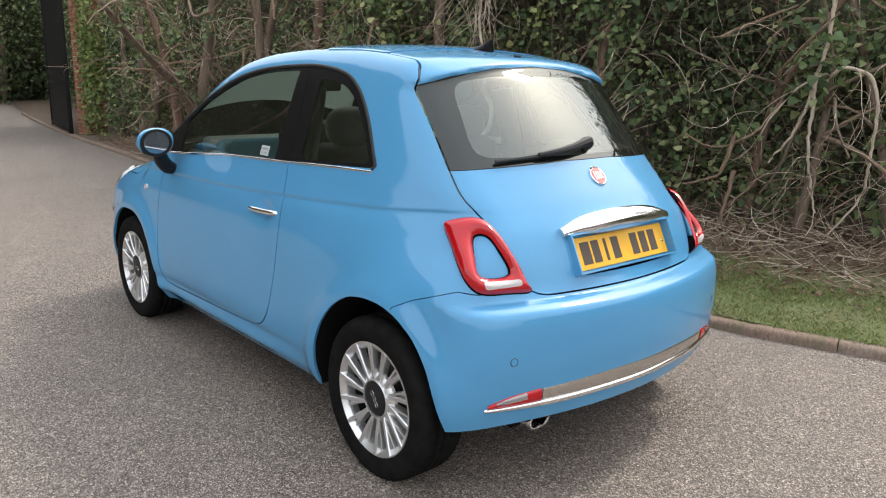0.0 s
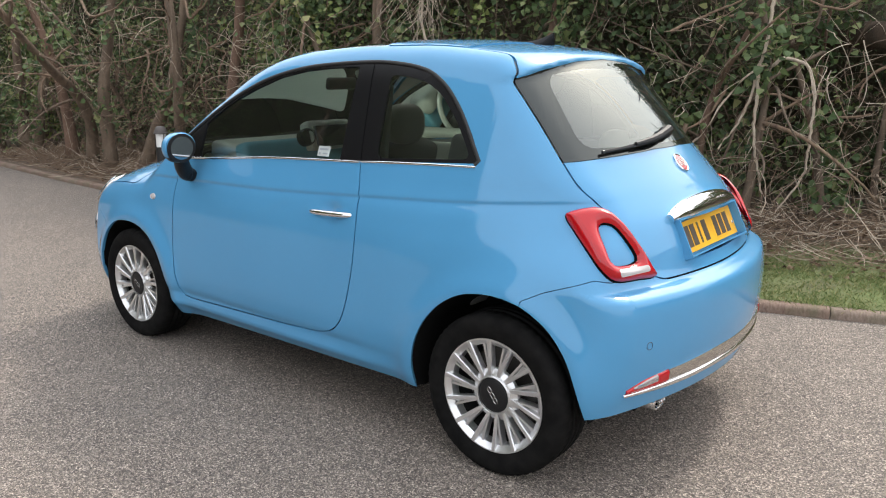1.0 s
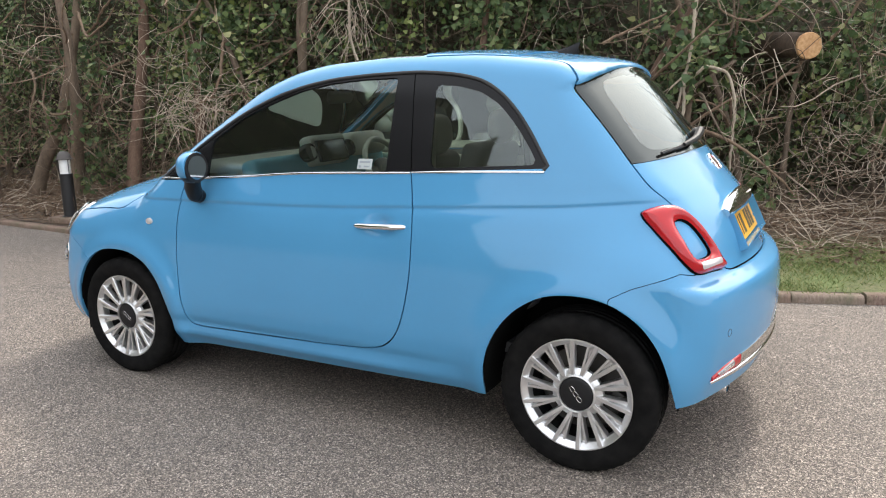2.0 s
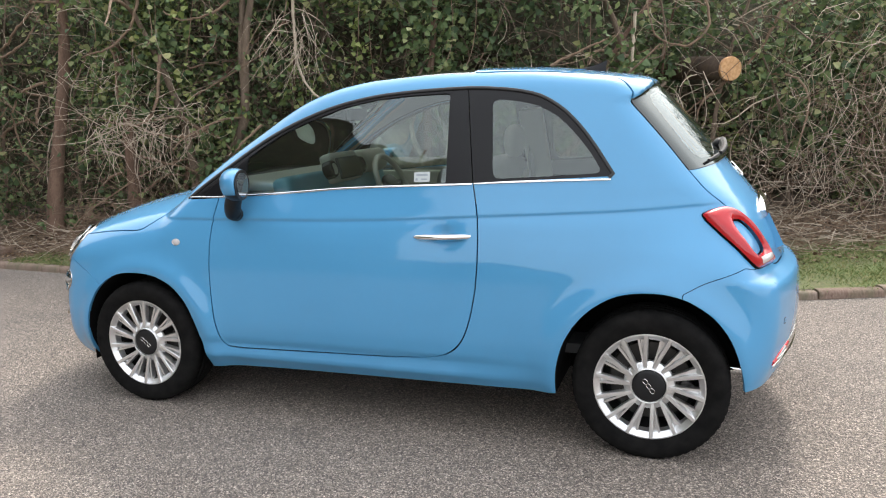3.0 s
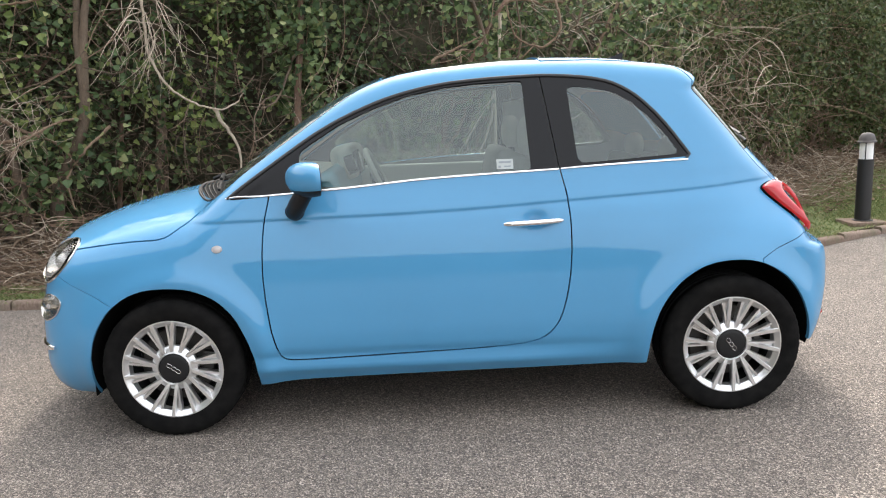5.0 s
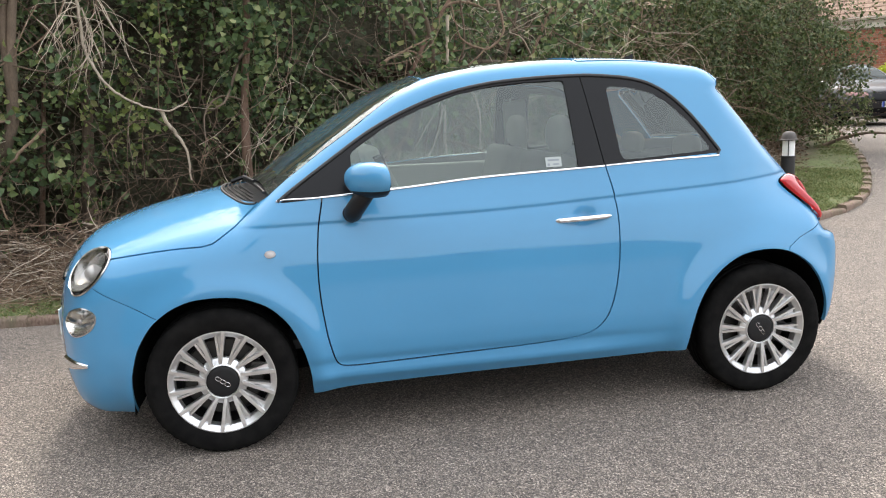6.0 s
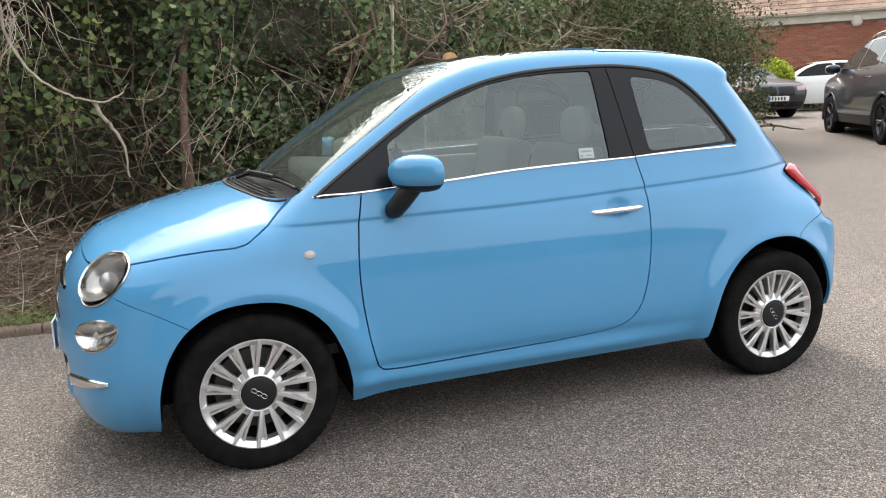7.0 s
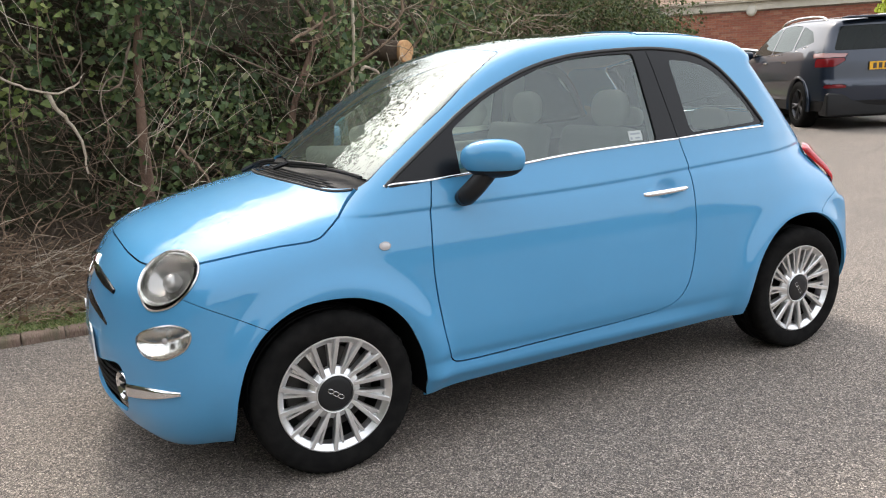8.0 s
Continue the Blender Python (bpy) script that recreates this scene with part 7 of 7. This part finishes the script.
suv_spec = dict(
    base=.27, wheel=.355, wf=1.345, wr=1.345, track=.80, rim=DARK_RIM,
    top=[(-2.4, .74), (-2.2, .92), (-2.0, 1.0), (-1.6, 1.08), (-1.25, 1.13), (-1.0, 1.28), (-.7, 1.46), (-.45, 1.575), (-.1, 1.65), (.4, 1.672), (1.0, 1.655), (1.6, 1.61), (1.95, 1.565), (2.2, 1.52)],
    width=[(.1, .80), (.3, .88), (.5, .91), (.8, .918), (1.0, .905), (1.12, .875), (1.3, .80), (1.5, .71), (1.7, .60)],
    nose=[(.2, -2.15), (.35, -2.24), (.6, -2.27), (.85, -2.23), (1.0, -2.1), (1.2, -1.9)],
    tail=[(.2, 2.15), (.4, 2.23), (.65, 2.26), (.72, 2.21), (.95, 2.20), (1.1, 2.16), (1.45, 2.02), (1.55, 2.02), (1.6, 2.0)],
    side_glass=[("side", [(-1.0, 1.12), (-.02, 1.145), (-.02, 1.56), (-.35, 1.53), (-.62, 1.42)], .5, 2), ("side", [(.03, 1.147), (.90, 1.175), (.88, 1.54), (.45, 1.575), (.03, 1.565)], .5, 2),
                ("side", [(.96, 1.18), (1.62, 1.27), (1.40, 1.43), (.95, 1.53)], .5, 2)],
    screens=[("end", [(-.70, 1.13), (.70, 1.13), (.58, 1.47), (-.58, 1.47)], 1.5, 3), ("end", [(-.74, 1.17), (.74, 1.17), (.58, 1.54), (-.58, 1.54)], -1.25, -.45)],
    lamp_red=[("end", [(-.99, .90), (-.70, .90), (-.56, .985), (-.54, 1.03), (-.99, 1.03)], 1.86, 3), ("end", [(.99, .90), (.70, .90), (.56, .985), (.54, 1.03), (.99, 1.03)], 1.86, 3),
              ("end", [(-.84, .60), (-.55, .60), (-.55, .66), (-.84, .66)], 1.9, 3), ("end", [(.84, .60), (.55, .60), (.55, .66), (.84, .66)], 1.9, 3)],
    lamp_clear=[("end", [(-.99, 1.034), (-.54, 1.034), (-.50, 1.085), (-.99, 1.115)], 1.76, 3), ("end", [(.99, 1.034), (.54, 1.034), (.50, 1.085), (.99, 1.115)], 1.76, 3), ("end", [(-.86, .86), (-.52, .80), (-.52, .92), (-.80, .97)], -3, -1.8), ("end", [(.86, .86), (.52, .80), (.52, .92), (.80, .97)], -3, -1.8)],
    trim=[("side", [(-3, .2), (3, .2), (3, .42), (-3, .42)], 0, 2)],
    grille=[("end", [(-.5, .6), (.5, .6), (.45, .85), (-.45, .85)], -3, -1.9)],
    chrome=[("side", [(-1.02, 1.085), (.95, 1.135), (1.66, 1.235), (1.66, 1.25), (.95, 1.155), (-1.02, 1.105)], .5, 2), ("side", [(-.93, .425), (1.0, .425), (1.0, .445), (-.93, .445)], .5, 2)])
rear_left, front_left = np.array([7.5, 4.25]), np.array([8.9, 6.53])
ahead = (front_left - rear_left) / np.linalg.norm(front_left - rear_left)
mid = (rear_left + front_left) / 2 + np.array([ahead[1], -ahead[0]]) * .80
mid = np.array([-1.9, -3.12]) + 1.095 * (mid - np.array([-1.9, -3.12]))
suv, suv_field = simple_car("suv", "dark navy family car with roof rails seen from behind", NAVY, suv_spec, (*mid, .385), math.atan2(ahead[1], ahead[0]))
for s in (-1, 1):
    xs = np.linspace(-.35, 1.55, 16)
    z = curve(suv_spec["top"])(xs) + .012 - .10 * np.abs((xs - .6) / .95) ** 8 * .5
    part("roof_rail", bm_from(*tube(np.stack([xs, np.full(16, s * .60), z], 1), .018, 6)), M["satin_chrome"], suv, "silver roof rail")
    bm = bmesh.new()
    ellipsoid(bm, (-.95, s * 1.0, 1.16), (.09, .12, .075), 2.6)
    part("door_mirror", bm, NAVY, suv)
    for x in (-.05, .85):
        part("door_handle", box(bmesh.new(), (.19, .03, .025), (x - .12, s * .915, 1.0), bevel=.008), M["satin_chrome"], suv)
for s in (-1, 1):
    for cx in (-1.345, 1.345):
        a = np.linspace(radians(-12), radians(192), 22)
        arc = np.stack([cx + .415 * np.cos(a), np.full(22, s * .895), .355 + .415 * np.sin(a)], 1)
        part("arch_flare", bm_from(*tube(arc, .030, 8)), NAVY, suv, "rounded wheel arch flare")
part("spoiler", box(bmesh.new(), (.22, 1.1, .03), (2.0, 0, 1.585), bevel=.012), NAVY, suv)
plate2 = part("number_plate", box(bmesh.new(), (.01, .52, .11), (2.225, 0, .90)), M["plate_yellow"], suv, "yellow rear plate", smooth=False)
for k in range(6):
    part("plate_bar", box(bmesh.new(), (.004, .045, .075), (2.232, -.19 + k * .076, .90)), M["plate_black"], plate2, smooth=False)
part("bumper_panel", box(bmesh.new(), (.30, 1.62, .34), (2.06, 0, .37), bevel=.05, segments=3), M["black_plastic"], suv, "black lower bumper")
# extra black box that stands for the shade under this car
bm = box(bmesh.new(), (3.6, 1.5, .22), (0, 0, .28))
part("sill_shadow_panel", bm, M["dark"], suv, "black box standing for shade under the car", smooth=False)

saloon_spec = dict(
    base=.22, wheel=.33, wf=1.40, wr=1.40, track=.77, rim=DARK_RIM,
    top=[(-2.4, .62), (-2.2, .76), (-1.9, .84), (-1.4, .92), (-1.0, .965), (-.7, 1.12), (-.35, 1.29), (0, 1.38), (.5, 1.40), (1.0, 1.34), (1.5, 1.16), (1.75, 1.07), (2.3, 1.04)],
    width=[(.1, .78), (.3, .86), (.55, .895), (.8, .89), (.95, .85), (1.1, .76), (1.3, .66), (1.5, .55)],
    nose=[(.2, -2.18), (.35, -2.27), (.55, -2.31), (.7, -2.28), (.8, -2.18), (1.0, -1.9)],
    tail=[(.2, 2.15), (.4, 2.25), (.7, 2.28), (.9, 2.26), (1.05, 2.22), (1.3, 2.1)],
    side_glass=[("side", [(-.72, .97), (.30, .99), (.28, 1.32), (-.1, 1.30), (-.4, 1.19)], .4, 2), ("side", [(.35, .99), (1.35, 1.02), (1.05, 1.25), (.7, 1.31), (.34, 1.32)], .4, 2)],
    screens=[("end", [(-.70, 1.0), (.70, 1.0), (.54, 1.33), (-.54, 1.33)], -1.1, -.15), ("end", [(-.66, 1.09), (.66, 1.09), (.52, 1.33), (-.52, 1.33)], .9, 1.8)],
    lamp_red=[("end", [(-.88, .80), (-.55, .80), (-.55, .95), (-.88, .95)], 1.9, 3), ("end", [(.88, .80), (.55, .80), (.55, .95), (.88, .95)], 1.9, 3)],
    lamp_clear=[("end", [(-.86, .64), (-.50, .62), (-.50, .72), (-.84, .75)], -3, -1.8), ("end", [(.86, .64), (.50, .62), (.50, .72), (.84, .75)], -3, -1.8)],
    trim=[],
    grille=[("end", [(-.44, .52), (-.03, .52), (-.03, .72), (-.42, .72)], -3, -1.9), ("end", [(.44, .52), (.03, .52), (.03, .72), (.42, .72)], -3, -1.9),
            ("end", [(-.75, .27), (.75, .27), (.70, .38), (-.70, .38)], -3, -1.9)],
    chrome=[])
saloon, _ = simple_car("saloon", "charcoal saloon facing the drive beside the bush", CHARCOAL, saloon_spec, (12.0, 12.7, .55), radians(-102))
plate3 = part("number_plate", box(bmesh.new(), (.012, .52, .11), (-2.325, 0, .46)), M["plate_white"], saloon, "white front plate", smooth=False)
for k in range(6):
    part("plate_bar", box(bmesh.new(), (.004, .042, .075), (-2.333, -.15 + k * .072, .46)), M["plate_black"], plate3, smooth=False)
part("plate_band", box(bmesh.new(), (.004, .05, .11), (-2.333, .235, .46)), M["plate_blue"], plate3, smooth=False)
white_car, _ = simple_car("white_saloon", "white saloon parked behind the charcoal one", WHITE_PAINT, saloon_spec, (16.3, 14.2, .55), 2.6)


# ---- brick building at the end of the drive ----
eye0 = np.array([-1.67, -3.31])
wall_mid, wall_n = eye0 + 28.0 * np.array([.75, .66]), np.array([-.72, -.69])
wall_t = np.array([.69, -.72])
turn = math.atan2(wall_t[1], wall_t[0])
house = empty("building", (*wall_mid, .54), "low red brick building with a stone eaves band and tiled roof", "building", turn=math.degrees(turn))
a = Mat("brick joints", (.33, .27, .22), .95)
a.colour(a.ramp(a.noise(20, 4), [(.3, (.25, .20, .165)), (.7, (.38, .31, .26))]))
part("wall", box(bmesh.new(), (30, .3, 2.95), (0, .18, 1.475)), a.m, house, smooth=False)
a = Mat("red brick", (.3, .1, .06), .9)
n1 = a.noise(50, 4, .7)
a.colour(a.mix(.35, a.ramp(a.island(), [(0, (.20, .062, .038)), (.5, (.30, .100, .058)), (.8, (.36, .140, .080)), (1, (.40, .21, .14))]), a.ramp(n1, [(.3, (.14, .05, .035)), (.7, (.42, .20, .13))])))
BRICK = a.m


def brick_course(low, high, x0, x1):
    v, f = [], []
    k = 0
    for row, z in enumerate(np.arange(low, high - .06, .075)):
        for x in np.arange(x0 + (.1125 if row % 2 else 0), x1, .225):
            o = rng.normal(0, .0015)
            c = [(x, o, z), (x + .213, o, z), (x + .213, o, z + .064), (x, o, z + .064), (x, .04, z), (x + .213, .04, z), (x + .213, .04, z + .064), (x, .04, z + .064)]
            v += c
            f += [tuple(k + i for i in q) for q in ((0, 1, 2, 3), (3, 2, 6, 7), (1, 5, 6, 2), (0, 3, 7, 4), (0, 4, 5, 1))]
            k += 8
    return np.array(v), np.array(f)


tagged(fast_mesh("brickwork", *brick_course(.0, 2.62, -9, 9), BRICK, house, "red facing brickwork"), kind="stuff")
STONE = Mat("painted eaves board", (.50, .46, .38), .8)
STONE.colour(STONE.ramp(STONE.noise(3, 4), [(.3, (.42, .38, .31)), (.7, (.55, .51, .43))]))
part("eaves_band", box(bmesh.new(), (30, .12, .24), (0, -.06, 2.78), bevel=.01), STONE.m, house, "pale eaves band", smooth=False)
part("gutter", box(bmesh.new(), (30, .14, .10), (0, -.20, 2.95), bevel=.03), STONE.m, house, "pale gutter")
a = Mat("roof tile", (.25, .16, .11), .9)
a.colour(a.mix(.4, a.ramp(a.island(), [(0, (.16, .095, .065)), (.5, (.25, .155, .105)), (1, (.34, .23, .165))]), a.ramp(a.noise(8, 5), [(.3, (.12, .08, .06)), (.7, (.34, .26, .2))])))
v, f, k = [], [], 0
for row in range(22):
    y, z = row * .24 - .25, 2.98 + row * .15
    for x in np.arange(-9 + (.15 if row % 2 else 0), 9, .30):
        v += [(x, y, z), (x + .29, y, z), (x + .29, y + .30, z + .165), (x, y + .30, z + .165), (x, y, z + .03), (x + .29, y, z + .03), (x + .29, y + .30, z + .195), (x, y + .30, z + .195)]
        f += [tuple(k + i for i in q) for q in ((4, 5, 6, 7), (0, 1, 5, 4), (1, 2, 6, 5), (0, 4, 7, 3))]
        k += 8
tagged(fast_mesh("roof_tile_field", np.array(v), np.array(f), a.m, house, "brown clay roof tiles"), kind="stuff")
bm = bm_from([(-15, -.3, 2.95), (15, -.3, 2.95), (15, 5.2, 6.3), (-15, 5.2, 6.3), (15, 10.5, 2.9), (-15, 10.5, 2.9)], [(0, 1, 2, 3), (3, 2, 4, 5)])
part("roof", bm, a.m, house, "brown tiled roof slope", smooth=False)
part("back_wall", box(bmesh.new(), (30, .3, 2.95), (0, 10, 1.475)), BRICK, house, smooth=False)
for s in (-1, 1):
    part("gable_wall", bm_from([(s * 14.9, .1, 0), (s * 14.9, 10, 0), (s * 14.9, 10, 2.95), (s * 14.9, 5.2, 6.2), (s * 14.9, .1, 2.95)], [(0, 1, 2, 3, 4)]), BRICK, house, smooth=False)
lamp_m = Mat("milky bulkhead glass", (.50, .47, .40), .4).m
eye7 = np.array([-1.675, -3.308, 1.312])
way7 = np.array([.742, .670, .064])
s7 = ((wall_mid - eye7[:2]) @ wall_n) / (way7[:2] @ wall_n)
hit = eye7 + way7 * s7
u7 = float((hit[:2] - wall_mid) @ wall_t)
bm = bmesh.new()
ellipsoid(bm, (u7, -.07, float(hit[2]) - .45), (.16, .10, .19), 2.3)
part("wall_lamp", bm, lamp_m, house, "round milky wall lamp")
# low planting under the wall and the yellow-green shrub by the cars
far_bed = empty("wall_planting", (*(wall_mid + wall_n * 1.2), .5), "low grey-green planting along the brick wall", "shrub", turn=math.degrees(turn))
n = 9000
at = np.stack([rng.uniform(-9, 9, n), rng.normal(0, .35, n), rng.uniform(0, 1, n) ** 1.3 * 1.2], 1)
at[:, 2] *= .6 + .4 * np.sin(at[:, 0] * 1.7) ** 2
tagged(fast_mesh("leaves", *leaf_arrays(at, rng.uniform(.06, .13, n)), BUSH_LEAF, far_bed), kind="stuff")
shrub = empty("yellow_shrub", (14.7, 14.1, .65), "bright yellow-green clipped shrub beside parked cars", "shrub")
n = 5000
d = rng.normal(size=(n, 3))
d /= np.linalg.norm(d, axis=1, keepdims=True)
at = d * rng.uniform(.7, 1.05, (n, 1)) * (.55, .55, .62) + (0, 0, .75)
LIME = leafy("lime leaves", [(0, (.20, .26, .015)), (.5, (.34, .40, .03)), (1, (.48, .52, .07))])
tagged(fast_mesh("leaves", *leaf_arrays(at, rng.uniform(.05, .09, n), d), LIME, shrub), kind="stuff")
shrub2 = copy_thing(shrub, pose(18.2, 9.4, .5) @ Matrix.Diagonal((1.6, 1.6, 2.3, 1)))

# ---- the open gate at the far end of the drive ----
gate = empty("gate", (-13.6, 2.30, 0), "tall black metal gate standing open against the hedge", "gate", turn=172.0)
IRON = Mat("black painted iron", (.008, .008, .009), .6, specular_ior_level=.2).m
part("gate_sheet", box(bmesh.new(), (3.0, .03, 2.9), (1.5, 0, 1.55)), IRON, gate, smooth=False)
for x in (0.03, 2.97):
    part("stile", box(bmesh.new(), (.08, .08, 3.0), (x, 0, 1.55), bevel=.008), IRON, gate)
for z in (.12, 1.05, 1.25, 3.0):
    part("rail", box(bmesh.new(), (3.0, .07, .07), (1.5, 0, z), bevel=.008), IRON, gate)
for k in range(10):
    part("panel_ring", bm_from(*tube([(.2 + .28 * k + .07 * math.cos(a), -.02, 1.15 + .07 * math.sin(a)) for a in np.linspace(0, 2 * np.pi, 14)], .008, 5)), M["satin_chrome"], gate)
pillar = empty("gate_pillar", (-13.35, 2.65, 0), "square red brick gate pillar behind ivy", "pillar")
v, f = [], []
for zz in range(38):
    for k, (ox, oy) in enumerate(((-.115, -.115), (.115, -.115), (-.115, .115), (.115, .115))):
        bmv = np.array([(-.105, -.105, 0), (.105, -.105, 0), (.105, .105, 0), (-.105, .105, 0), (-.105, -.105, .063), (.105, -.105, .063), (.105, .105, .063), (-.105, .105, .063)])
        b = len(v)
        v += [tuple(q) for q in bmv + (ox, oy, .01 + zz * .075)]
        f += [tuple(b + i for i in q) for q in ((0, 1, 5, 4), (1, 2, 6, 5), (2, 3, 7, 6), (3, 0, 4, 7), (4, 5, 6, 7))]
tagged(fast_mesh("brickwork", np.array(v), np.array(f), BRICK, pillar), kind="stuff")
part("mortar", box(bmesh.new(), (.42, .42, 2.9), (0, 0, 1.45)), STONE.m, pillar, smooth=False)
part("pillar_cap", box(bmesh.new(), (.56, .56, .10), (0, 0, 2.92), bevel=.02), STONE.m, pillar)
ivy_at = np.array([.25, -.15, 1.5]) + rng.normal(0, 1, (5200, 3)) * (.28, .16, .85)
ivy_at = ivy_at[(ivy_at[:, 2] > .05) & (ivy_at[:, 1] > -.24) & (ivy_at[:, 0] > .0) & ~((ivy_at[:, 1] > -.18) & (np.abs(ivy_at[:, 0]) < .2))]
tagged(fast_mesh("ivy", *leaf_arrays(ivy_at, rng.uniform(.045, .085, len(ivy_at)), np.array([.5, -.7, .5]), .7, IVY_LEAF), PALE_LEAF, pillar, "bright ivy leaves"), kind="stuff")

# woodland beyond the gate and round the drive
def far_wood(name, x0, y0, x1, y1, n, high, label):
    wood = empty(name, ((x0 + x1) / 2, (y0 + y1) / 2, 0), label, "trees")
    s = rng.random(n)
    at = np.stack([x0 + (x1 - x0) * s, y0 + (y1 - y0) * s, np.zeros(n)], 1) + rng.normal(0, 1.2, (n, 3)) * (1, 1, 0)
    hh = high * (.75 + .25 * np.array([noise.noise((q * 14, 1, n)) for q in s]))
    at[:, 2] = rng.uniform(0, 1, n) ** .8 * hh
    at -= ((x0 + x1) / 2, (y0 + y1) / 2, 0)
    tagged(fast_mesh("foliage", *leaf_arrays(at, rng.uniform(.08, .17, n)), SHADE_LEAF, wood), kind="stuff")
    L = math.hypot(x1 - x0, y1 - y0)
    out = np.array([-(y1 - y0), x1 - x0]) / L * (1 if (-(y1 - y0) * x0 + (x1 - x0) * y0) > 0 else -1)
    cs, cz = np.linspace(-.02, 1.02, 40), np.linspace(-.1, high * .86, 16)
    cv = [(x0 + (x1 - x0) * q - (x0 + x1) / 2 + out[0] * (1.4 + noise.noise((q * 20, z, 3))), y0 + (y1 - y0) * q - (y0 + y1) / 2 + out[1] * (1.4 + noise.noise((q * 20, z, 3))),
           z * (1 + .12 * noise.noise((q * 12, 2, 8)))) for q in cs for z in cz]
    cf = [(i * 16 + j, (i + 1) * 16 + j, (i + 1) * 16 + j + 1, i * 16 + j + 1) for i in range(39) for j in range(15)]
    # the same shade-coloured sheet, set behind the far leaves
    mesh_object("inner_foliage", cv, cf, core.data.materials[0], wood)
    for k in range(max(3, int(L / 3))):
        q = (k + rng.uniform(.2, .8)) / max(3, int(L / 3))
        p = wander(((x0 + (x1 - x0) * q) - (x0 + x1) / 2, (y0 + (y1 - y0) * q) - (y0 + y1) / 2, -.1), (rng.normal(0, .1), rng.normal(0, .1), 1), high * .8, 8, .3)[0]
        mesh_object("trunk", *tube(p, np.linspace(.16, .05, 8), 7), BARK, wood)


far_wood("far_trees", -32, 9, -25, -6, 36000, 11, "dark evergreen trees beyond the far end of the drive")
# unseen trees, sized so that the side glass reflects dark
far_wood("far_trees", -38, -5, -13, -32, 60000, 30, "tall dark evergreen trees out of view, reflected in the side glass")
# unseen hedgerow, added as a low backdrop for reflections
far_wood("far_trees", -10, -24, 34, -26, 18000, 2.6, "unseen low hedgerow added across the open ground")
